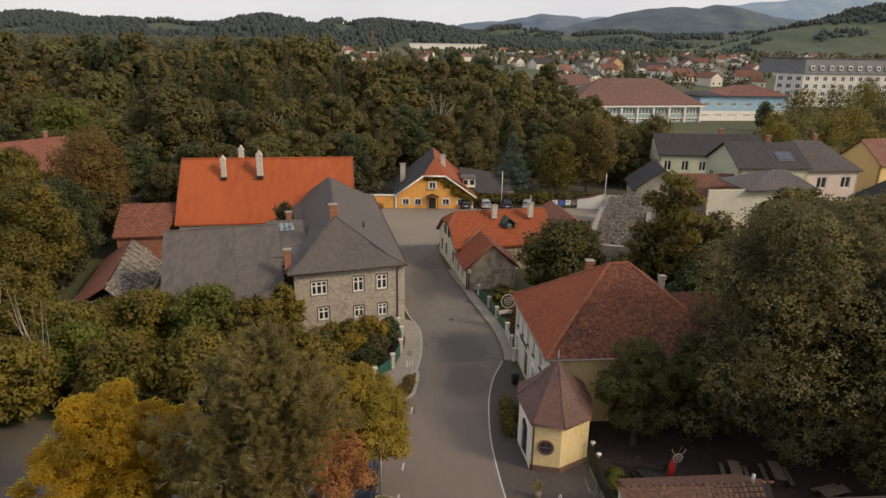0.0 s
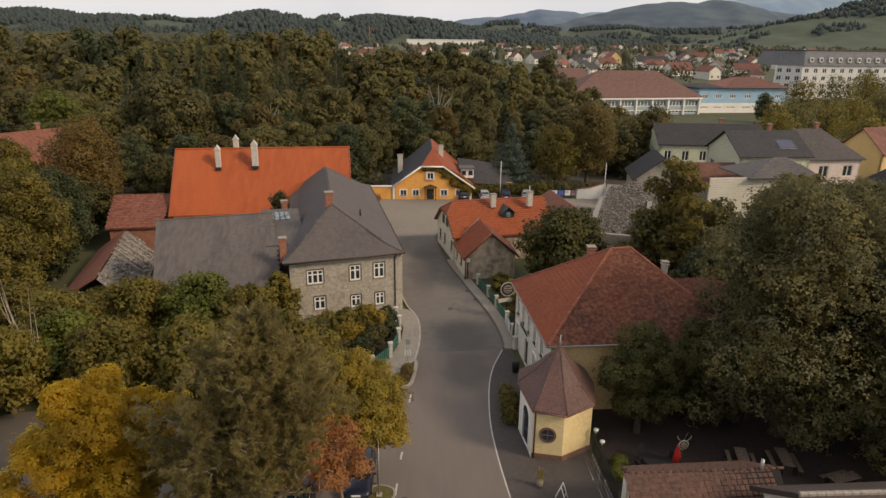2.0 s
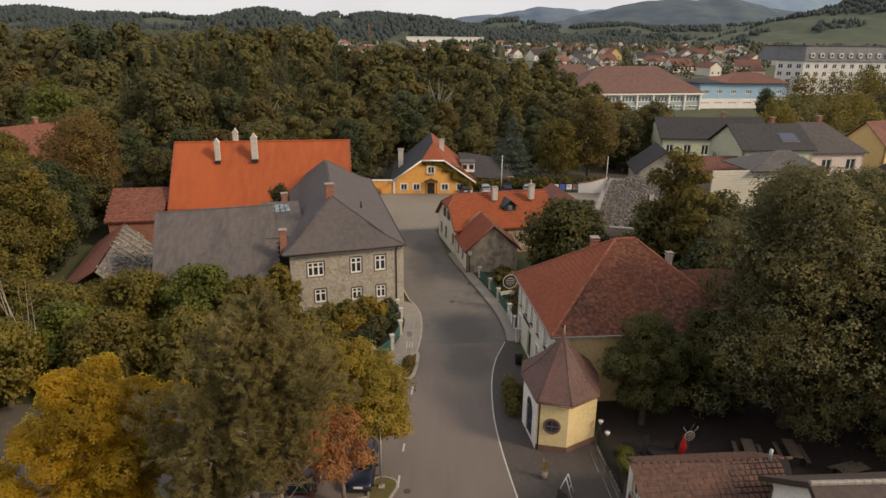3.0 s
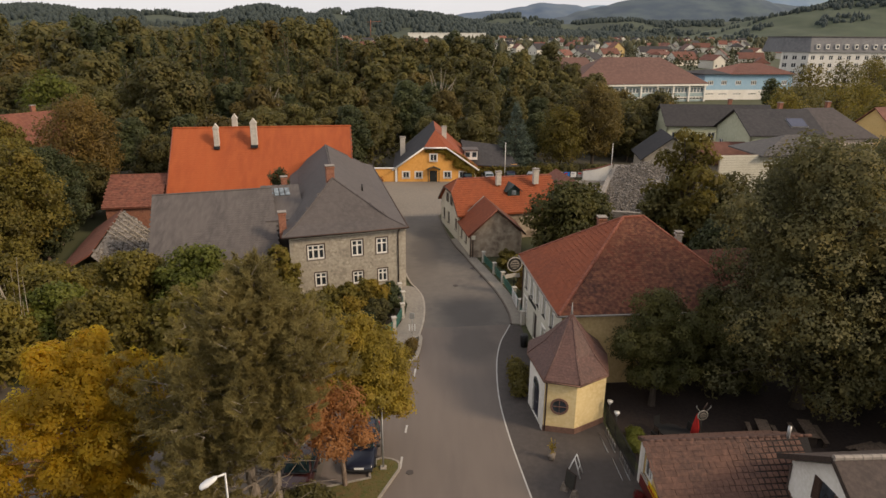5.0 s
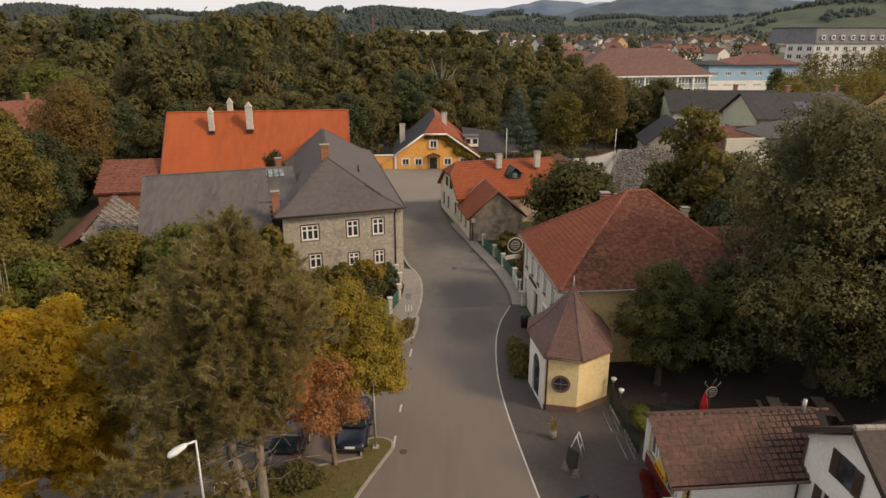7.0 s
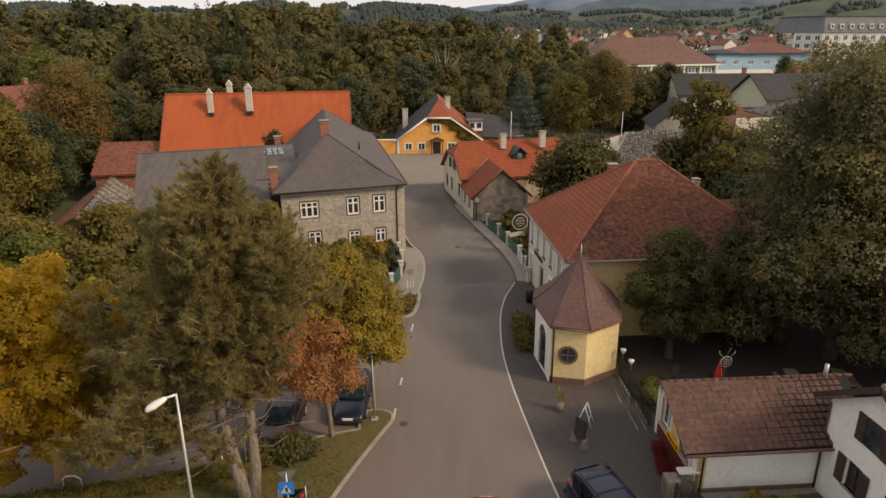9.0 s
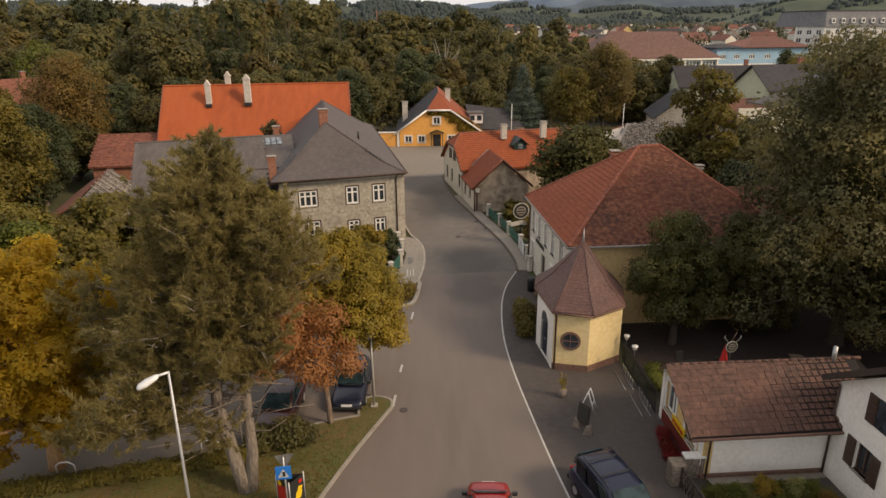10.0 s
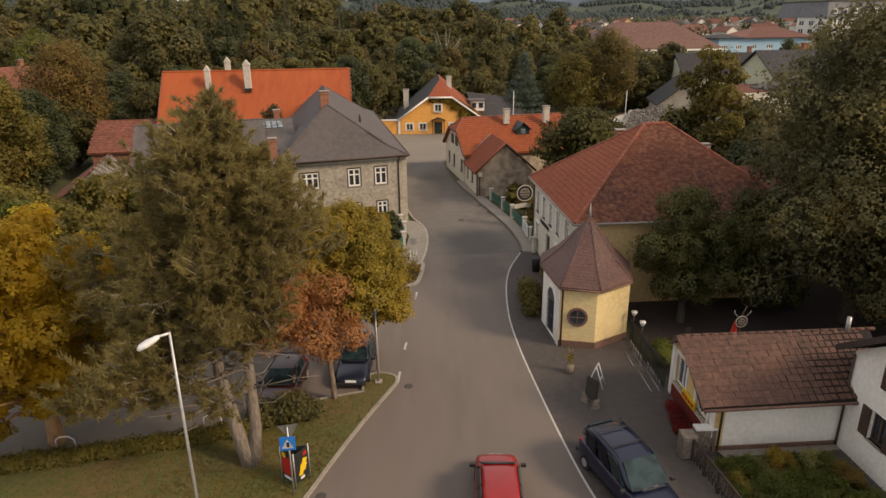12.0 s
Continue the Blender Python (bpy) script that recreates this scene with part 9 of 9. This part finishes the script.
def round_emblem(x, y, z0, zc, r, angle, label, ribbon=True):
    t = thing("inn_sign", x, y, z0, label, "sign")
    tube("pole", [(x, y + 0.06, z0), (x, y + 0.06, zc)], [0.04, 0.04], M["black_metal"], t)
    m = pose(x, y, zc, 0, 0, angle)
    for k, (rr_, mat, off) in enumerate(((r, "black_metal", 0.0), (r * 0.94, "chimney_white", -0.025), (r * 0.84, "black_metal", -0.035), (r * 0.56, "ridge_grey", -0.045))):
        bm = bmesh.new()
        bmesh.ops.create_cone(bm, cap_ends=True, segments=28, radius1=rr_, radius2=rr_, depth=0.03, matrix=m @ Matrix.Translation((0, off, 0)) @ Matrix.Rotation(radians(90), 4, "X"))
        part("disc", bm, M[mat], t)
    for i in range(3):
        box("emblem_bar", m @ pose(0, -0.065, -r * 0.4 + r * 0.3 * i), r * (0.7 if i != 1 else 1.0), 0.01, r * 0.14, M["black_metal"], t)
    if ribbon:
        bm = bmesh.new()
        for i in range(5):
            add_box(bm, m @ pose((i - 2) * r * 0.44, -0.05, -r * 1.75 + 0.06 * r * (2 - abs(i - 2)), 0, (i - 2) * 7, 0), r * 0.47, 0.03, r * 0.5)
        part("ribbon", bm, M["chimney_white"], t)
    return t


round_emblem(6.75, 59.6, 0, 3.0, 0.75, 8, "round white inn emblem with a ribbon on a pole")
em = round_emblem(14.1, 36.0, 0, 2.2, 0.33, 5, "round white and black inn emblem on the terrace", False)
for sgn in (-1, 1):
    tube("horn", [(14.1 + sgn * 0.22, 36.0, 2.48), (14.1 + sgn * 0.42, 36.0, 2.7), (14.1 + sgn * 0.4, 36.0, 2.82)], [0.025, 0.025, 0.012], M["steel"], em, 6)
tube("crest", [(14.1, 36.02, 2.5), (14.18, 36.02, 2.75), (14.3, 36.02, 3.0)], [0.05, 0.04, 0.02], M["brown_paint"], em, 6)

# closed parasol, table and chairs, benches on the terrace
par = thing("parasol", 13.95, 36.3, 0, "closed bright red parasol on a pale pole", "parasol")
tube("pole", [(13.95, 36.3, 0.03), (13.95, 36.3, 2.1)], [0.025, 0.025], M["white_metal"], par)
tube("canopy", [(13.95, 36.3, 0.75), (13.95, 36.3, 0.8), (13.95, 36.3, 1.3), (13.95, 36.3, 2.12)], [0.12, 0.25, 0.2, 0.03], M["red_cloth"], par, 9)
box("base", pose(13.95, 36.3, 0.03), 0.5, 0.5, 0.1, M["kerb"], par, bevel=0.03)
tb = thing("round_table", 12.75, 36.6, 0.03, "dark round terrace table", "table", "terrace tables")
bm = bmesh.new()
bmesh.ops.create_cone(bm, cap_ends=True, segments=28, radius1=0.75, radius2=0.75, depth=0.05, matrix=Matrix.Translation((12.75, 36.6, 0.75)))
part("tabletop", bm, M["black_metal"], tb)
tube("leg", [(12.75, 36.6, 0.03), (12.75, 36.6, 0.73)], [0.06, 0.06], M["black_metal"], tb)


def chair(x, y, angle, label="dark terrace chair with a slatted back"):
    c = thing("chair", x, y, 0.03, label, "chair", "terrace chairs")
    m = pose(x, y, 0.03, 0, 0, angle)
    box("seat", m @ pose(0, 0, 0.43), 0.46, 0.46, 0.04, M["black_metal"], c, bevel=0.01)
    box("backrest", m @ pose(0, 0.24, 0.47, -8, 0, 0), 0.46, 0.04, 0.5, M["black_metal"], c, bevel=0.01)
    for a in (-0.2, 0.2):
        for b in (-0.2, 0.2):
            tube("leg", [m @ Vector((a, b, 0)), m @ Vector((a, b, 0.43))], [0.018, 0.018], M["black_metal"], c, 6)


for a in (20, 110, 200, 290):
    chair(12.75 + math.sin(radians(-a)) * 1.05, 36.6 + math.cos(radians(a)) * 1.05, a)


def beer_table(x, y, angle):
    t = thing("beer_table", x, y, 0.03, "grey wooden beer garden table", "table", "terrace tables")
    m = pose(x, y, 0.03, 0, 0, angle)
    box("tabletop", m @ pose(0, 0, 0.72), 1.9, 0.7, 0.05, M["bark"], t, bevel=0.01)
    for sx in (-0.75, 0.75):
        box("leg", m @ pose(sx, 0, 0), 0.07, 0.5, 0.72, M["dark_wood"], t)
    for sgn in (-1, 1):
        b = thing("beer_bench", x, y, 0.03, "grey wooden beer garden bench", "bench", "terrace benches")
        box("seat", m @ pose(0, sgn * 0.72, 0.43), 1.9, 0.26, 0.04, M["bark"], b, bevel=0.01)
        for sx in (-0.75, 0.75):
            box("leg", m @ pose(sx, sgn * 0.72, 0), 0.06, 0.22, 0.43, M["dark_wood"], b)


for x, y, a in ((18.3, 36.7, 75), (20.9, 36.6, 78), (23.4, 34.6, 15)):
    beer_table(x, y, a)

# dark fence with bowl lamps between chapel and cafe, cycle racks before it
df = thing("fence", 9.4, 36, 0, "dark metal fence beside the terrace", "fence")
a, b = Vector((9.45, 38.6, 0)), Vector((9.55, 33.6, 0))
for zz in (0.2, 1.15):
    tube("rail", [a + Vector((0, 0, zz)), b + Vector((0, 0, zz))], [0.025, 0.025], M["black_metal"], df, 6)
for i in range(34):
    q = a.lerp(b, i / 33)
    box("bar", pose(q.x, q.y, 0.02), 0.03, 0.03, 1.25, M["black_metal"], df)
for x, y in ((9.5, 38.35), (9.55, 37.1)):
    lt = thing("bowl_lamp", x, y, 0, "small white bowl lamp on a dark post", "lamp", "lamps on the fence")
    tube("post", [(x, y, 0), (x, y, 1.5)], [0.03, 0.03], M["black_metal"], lt, 6)
    tube("bowl", [(x, y, 1.5), (x, y, 1.6), (x, y, 1.72), (x, y, 1.78)], [0.05, 0.1, 0.16, 0.16], M["white_metal"], lt, 10)
for i, (y0, x0) in enumerate(((36.6, 9.0), (34.2, 9.1))):
    rk = thing("cycle_rack", x0, y0, 0, "galvanised steel cycle rack", "cycle rack", "cycle racks")
    for dx in (-0.25, 0.15):
        tube("foot_rail", [(x0 + dx, y0 - 0.95, 0.04), (x0 + dx, y0 + 0.95, 0.04)], [0.02, 0.02], M["steel"], rk, 6)
    for k in range(5):
        yy = y0 - 0.8 + 0.4 * k
        tube("hoop", [(x0 + 0.15, yy, 0.04), (x0 + 0.15, yy, 0.5), (x0 + 0.15, yy + 0.16, 0.5), (x0 + 0.15, yy + 0.16, 0.04)], [0.014] * 4, M["steel"], rk, 5)

# boards and planters on the forecourt
af = thing("advertising_stand", 6.4, 33.9, 0, "white folding A-shaped stand", "A-board")
for sgn in (-1, 1):
    for dx in (-0.24, 0.24):
        tube("leg", [(6.4 + dx * 0.4, 33.9 + dx * 0.7, 1.15), (6.4 + dx * 0.5 + 0.34 * sgn, 33.9 + dx - 0.2 * sgn, 0.01)], [0.028, 0.028], M["white_metal"], af, 6)
    tube("cross_bar", [(6.4 - 0.11 + 0.19 * sgn, 33.9 - 0.21 - 0.11 * sgn, 0.5), (6.4 + 0.11 + 0.19 * sgn, 33.9 + 0.21 - 0.11 * sgn, 0.5)], [0.02, 0.02], M["white_metal"], af, 6)
sb = thing("menu_board", 5.75, 32.4, 0, "dark menu board in a wooden frame on stone feet", "menu board")
box("board", pose(5.75, 32.4, 0.28, -6, 0, -58), 0.72, 0.05, 1.0, M["dark_wood"], sb, bevel=0.012)
box("slate", pose(5.73, 32.385, 0.36, -6, 0, -58), 0.58, 0.06, 0.84, M["slate_board"], sb)
for x, y in ((5.57, 32.7), (5.95, 32.08)):
    bm = bmesh.new()
    bmesh.ops.create_cone(bm, cap_ends=True, segments=4, radius1=0.3, radius2=0.14, depth=0.4, matrix=pose(x, y, 0.2, 0, 0, 20))
    part("stone_foot", bm, M["pier_stone"], sb)
pp = thing("planter", 5.4, 35.2, 0, "grey stone planter with straggly yellow grasses", "planter")
tube("pot", [(5.4, 35.2, 0), (5.4, 35.2, 0.1), (5.4, 35.2, 0.42)], [0.15, 0.19, 0.23], M["pier_stone"], pp, 14)
v, f, soft = leaf_cloud([(5.4, 35.2, 0.85, 0.24, 0.2, 0.5)], 70, 0.2, 901, 1, 0.3, 0.3, 0.22)
link_mesh("grass", fast_mesh("grass", v, f, M["leaf_lime"]), pp)
bn = thing("litter_bin", 6.05, 49.1, 0, "black litter bin beside the inn", "bin")
tube("bin_body", [(6.05, 49.1, 0.02), (6.05, 49.1, 0.9), (6.05, 49.1, 0.98)], [0.27, 0.33, 0.3], M["black_metal"], bn, 12)
box("lid", pose(6.05, 49.1, 0.97), 0.5, 0.5, 0.06, M["black_metal"], bn, bevel=0.02)
for i, (x, y, s) in enumerate(((6.35, 47.8, 0.5), (6.3, 47.0, 0.42))):
    br = thing("flower_tub", x, y, 0, "wooden barrel tub by the inn door", "flower tub", "tubs by the inn")
    tube("tub", [(x, y, 0), (x, y, s * 0.5), (x, y, s)], [s * 0.45, s * 0.55, s * 0.5], M["plinth"], br, 12)
    v, f, soft = leaf_cloud([(x, y, s + 0.12, 0.24, 0.24, 0.2)], 160, 0.12, 905 + i, 2)
    link_mesh("plant", fast_mesh("plant", v, f, M["leaf_olive"]), br)
v, f, soft = leaf_cloud([(4.85, 43.6, 0.75, 0.75, 0.9, 0.75), (4.6, 42.2, 0.55, 0.6, 0.8, 0.55), (4.75, 45.0, 0.6, 0.55, 0.7, 0.6)], 1700, 0.2, 910, 2)
tagged(link_mesh("shrub", fast_mesh("shrub", v, f, M["leaf_olive"])), "bushy green shrub beside the chapel", "shrub")
v, f, soft = leaf_cloud([(10.7, 37.0, 0.4, 0.5, 0.5, 0.36), (10.3, 35.8, 0.5, 0.5, 0.6, 0.42)], 1500, 0.13, 911, 2)
tagged(link_mesh("shrub", crown_mesh("shrub", (v, f, soft), M["leaf_bright"])), "light green shrub behind the dark fence", "shrub")
v, f, soft = leaf_cloud([(-3.0, 47.9, 0.3, 0.62, 0.5, 0.35), (-2.6, 49.0, 0.35, 0.5, 0.75, 0.4)], 1300, 0.14, 912, 2)
tagged(link_mesh("shrub", fast_mesh("shrub", v, f, M["leaf_autumn"])), "low brownish shrub in the kerb bed", "shrub")

# low garden wall, trellis fence, flower bed and garden shrubs in front of the cafe
lw = thing("garden_wall", 8.8, 28.5, 0, "old rough stone gate pier with a pale cap", "wall")
box("pier", pose(8.65, 28.6, 0), 0.6, 0.6, 1.05, M["pier_stone"], lw, bevel=0.06)
box("cap", pose(9.5, 29.0, 0.95), 0.9, 0.4, 0.1, M["white_paint"], lw, bevel=0.02)
box("wall", pose(9.5, 29.0, 0), 0.8, 0.3, 0.95, M["pier_stone"], lw)
trel = thing("fence", 8.9, 26.5, 0, "dark woven wooden trellis fence", "fence")
a, b = Vector((8.75, 28.3, 0)), Vector((9.3, 22.5, 0))
for i in range(7):
    q = a.lerp(b, i / 6)
    box("post", pose(q.x, q.y, 0), 0.09, 0.09, 0.95, M["dark_wood"], trel)
n_ = 26
for i in range(n_):
    for sgn in (-1, 1):
        s = a.lerp(b, (i + 0.5) / n_)
        dv = (b - a) / n_ * 1.5
        tube("lath", [s - dv * 0.5 * sgn + Vector((0.012 * sgn, 0, 0.1)), s + dv * 0.5 * sgn + Vector((0.012 * sgn, 0, 0.88))], [0.02, 0.02], M["dark_wood"], trel, 4)
tube("top_rail", [a + Vector((0, 0, 0.93)), b + Vector((0, 0, 0.93))], [0.04, 0.04], M["dark_wood"], trel, 6)
v, f, soft = leaf_cloud([(9.1, 30.6, 0.25, 0.34, 0.7, 0.26), (9.25, 31.6, 0.22, 0.3, 0.6, 0.25), (9.3, 29.8, 0.22, 0.3, 0.4, 0.25), (8.95, 30.1, 0.18, 0.3, 0.3, 0.2)], 2600, 0.075, 920, 2)
tagged(link_mesh("flower_bed", fast_mesh("flower_bed", v, f, M["flower_red"])), "bed of deep red flowers against the cafe wall", "flowers")
for i, (x, y, z, r, leaf, lab) in enumerate(((12.1, 27.8, 0.35, 0.55, "leaf_lime", "yellowing round garden shrub"), (13.15, 27.7, 0.4, 0.5, "leaf_pale", "pale variegated garden shrub"), (14.0, 26.6, 0.4, 0.6, "leaf_autumn", "reddish brown garden shrub"), (10.6, 27.6, 0.3, 0.6, "leaf_bright", "green garden shrub by the trellis"), (11.2, 26.2, 0.3, 0.7, "leaf_bright", "green low garden shrub"), (9.8, 26.6, 0.3, 0.5, "leaf_lime", "yellow flowering perennials by the trellis"), (12.6, 25.4, 0.3, 0.7, "leaf_bright", "green low garden shrub"), (9.9, 25.0, 0.3, 0.5, "leaf_lime", "yellow flowering perennials by the trellis"), (13.8, 25.6, 0.2, 0.5, "leaf_bright", "green garden shrub by the path"))):
    sr = random.Random(i + 70)
    v, f, soft = leaf_cloud([(x + sr.uniform(-0.6, 0.6) * r, y + sr.uniform(-0.6, 0.6) * r, z * sr.uniform(0.4, 1.3), r * sr.uniform(0.3, 0.6), r * sr.uniform(0.3, 0.6), r * sr.uniform(0.3, 0.6)) for q in range(6)], 1900, 0.085, 930 + i, 2, 0.3, jitter=0.9)
    v[:, 2] = np.maximum(v[:, 2], 0.05)
    tagged(link_mesh("garden_shrub", fast_mesh("garden_shrub", v, f, M[leaf])), lab, "shrub", "shrubs of the small garden")

gr = random.Random(77)
v, f, soft = leaf_cloud([(gr.uniform(9.5, 14.6), gr.uniform(23.2, 28.0), gr.uniform(0.08, 0.35), gr.uniform(0.15, 0.4), gr.uniform(0.15, 0.4), gr.uniform(0.1, 0.3)) for q in range(150)], 17000, 0.085, 940, 2, 0.3, jitter=0.9)
v[:, 2] = np.maximum(v[:, 2], 0.05)
tagged(link_mesh("garden_plants", fast_mesh("garden_plants", v, f, M["leaf_bright"])), "mixed low perennials and weeds filling the small garden", "plants", kind="stuff")

# hedge along the car park, hoops, bushes under the trees
hb = []
for i in range(34):
    f_ = i / 33
    x, y = -20 + 10.5 * f_, 28.55 + 2.2 * f_ ** 1.3
    hb.append((x, y + 0.08 * math.sin(i * 1.7), 0.36 + 0.05 * math.sin(i * 2.3), 0.5, 0.42, 0.32))
v, f, soft = leaf_cloud(hb, 9000, 0.14, 950, 2, 0.6)
v[:, 2] = np.maximum(v[:, 2], 0.1)
tagged(link_mesh("hedge", crown_mesh("hedge", (v, f, soft), M["leaf_olive"])), "low clipped green hedge along the car park", "hedge")
v, f, soft = leaf_cloud([(-7.6, 31.6, 0.75, 0.8, 0.7, 0.7), (-8.7, 31.3, 0.7, 0.7, 0.6, 0.65), (-6.9, 31.9, 0.5, 0.5, 0.5, 0.45)], 2200, 0.2, 951, 2)
tagged(link_mesh("shrub", fast_mesh("shrub", v, f, M["leaf_forest"])), "dark green bush under the pine", "shrub")
for x, y in ((-16.6, 30.1), (-11.0, 31.4)):
    tagged(tube("barrier_hoop", [(x - 0.35, y, 0.0), (x - 0.33, y, 0.45), (x - 0.15, y, 0.58), (x + 0.2, y, 0.6), (x + 0.42, y, 0.45), (x + 0.45, y, 0.0)], [0.03] * 6, M["white_metal"]), "white steel barrier hoop by the car park", "barrier hoop", "hoops by the car park")

# square: flag poles, notice boards, white wall, hedge
for x, y, h in ((11.9, 105.9, 6.1), (16.6, 104.9, 2.3), (29.0, 105.4, 6.0)):
    fp = thing("flag_pole", x, y, ground_z(x, y), "slim white flag pole on the square", "flag pole", "poles on the square")
    tube("pole", [(x, y, ground_z(x, y)), (x, y, ground_z(x, y) + h)], [0.07, 0.045], M["white_metal"], fp, 8)
for i, mt in enumerate(("sign_white", "sign_blue", "sign_white", "silver_paint")):
    nb = thing("notice_board", 20.9 + 1.1 * i, 106.0, ground_z(20, 106), "notice board with posters on two posts", "notice board", "notice boards on the square")
    x = 20.9 + 1.1 * i
    for dx in (-0.45, 0.45):
        box("post", pose(x + dx, 106.0, 0.9), 0.08, 0.08, 1.0, M["dark_wood"], nb)
    pnl = box("panel", pose(x, 105.95, 1.4), 1.0, 0.08, 0.95, M["dark_wood"], nb)
    box("poster", pose(x, 105.9, 1.45), 0.9, 0.02, 0.85, M[mt], pnl)
    box("poster_bar", pose(x - 0.1, 105.88, 1.95), 0.5, 0.02, 0.2, M["sign_red" if i % 2 else "silver_paint"], pnl)
ww = thing("white_wall", 27, 105.4, 1, "curved white rendered wall beside the square", "wall")
arc = [(25.0, 105.6), (26.4, 105.2), (27.8, 105.2), (29.1, 105.6)]
arc = smooth_line([(24.6, 105.7), (26.4, 105.2), (27.8, 105.2), (29.3, 105.7)], 4)
for i in range(len(arc) - 1):
    (xa, ya_), (xb, yb_) = arc[i], arc[i + 1]
    ha, hb = 2.5 + 1.1 * i / (len(arc) - 1), 2.5 + 1.1 * (i + 1) / (len(arc) - 1)
    solid_panel("wall", [(xa, ya_, 0.6), (xb, yb_, 0.6), (xb, yb_, hb), (xa, ya_, ha)], (0, 0.35, 0), M["render_white"], ww)
    solid_panel("coping", [(xa, ya_ - 0.06, ha + 0.004), (xb, yb_ - 0.06, hb + 0.004), (xb, yb_ - 0.06, hb + 0.1), (xa, ya_ - 0.06, ha + 0.1)], (0, 0.48, 0), M["tile_shed"], ww)
v, f, soft = leaf_cloud([(7.9 + 0.9 * i, 108.1 + 0.1 * (i % 3), 1.9, 0.8, 0.5, 1.0) for i in range(15)], 3600, 0.34, 960, 1, 0.6)
tagged(link_mesh("hedge", crown_mesh("hedge", (v, f, soft), M["leaf_olive"])), "tall yellow-green hedge behind the parked cars", "hedge")
v, f, soft = leaf_cloud([(17 + 1.3 * i, 109.6 - 0.1 * i, 2.0, 1.0, 0.9, 1.2) for i in range(10)], 3200, 0.34, 961, 1, 0.6)
tagged(link_mesh("hedge", crown_mesh("hedge", (v, f, soft), M["leaf_forest"])), "tall dark green hedge beside the square", "hedge")

# ---------------------------------------------------------------- single tiles of the cafe roof
a0, a1, b0_, b1_ = Vector(ke0), Vector(ke1), Vector(kr0), Vector(kr1)
uu = (a1 - a0).normalized()
nn_ = uu.cross(b0_ - a0).normalized()
vv = nn_.cross(uu)
slope_len = (b0_ - a0).dot(vv)
rows_, cols_ = 11, 27
tw_, th_ = (a1 - a0).length / cols_, slope_len / rows_
bm = bmesh.new()
add_box(bm, Matrix.Identity(4), tw_ * 0.99, th_ * 1.1, 0.035, 0.006)
tile_me = bpy.data.meshes.new("roof_tile")
bm.to_mesh(tile_me)
bm.free()
tile_me.materials.append(M["tile_brown"])
basis = Matrix((uu, vv, nn_)).transposed().to_4x4()
rng = random.Random(71)
for j in range(rows_):
    for i in range(cols_):
        far_right = min(1.0, max(0.0, (i / cols_ - 0.34 - 0.02 * j + rng.uniform(-0.1, 0.1)) * 3.2))
        off = (0.1 if j % 2 else 0) * tw_
        c = a0 + uu * ((i + 0.25) * tw_ + off + rng.uniform(-0.01, 0.01) * (1 + far_right)) + vv * ((j + 0.5) * th_ + rng.uniform(-0.008, 0.008))
        t_ = link_mesh("roof_tile", tile_me, slopes[0])
        t_.matrix_basis = Matrix.Translation(c + nn_ * (0.02 + rng.uniform(0, 0.006))) @ basis @ pose(0, 0, 0, -2.6 + rng.uniform(-0.6, 0.6), rng.uniform(-0.8, 0.8), rng.uniform(-1.5, 1.5) * far_right) @ Matrix.Diagonal((1.0 - 0.2 * far_right, 1.0 - 0.3 * far_right, 1 + 0.6 * far_right, 1))
for i in range(21):
    q = b0_.lerp(b1_, i / 20.5)
    tube("ridge_tile", [q + Vector((-0.02, 0, 0.0)), q + uu * 0.42 + Vector((0, 0, -0.01))], [0.085, 0.075], M["tile_brown"], cafe, 8)
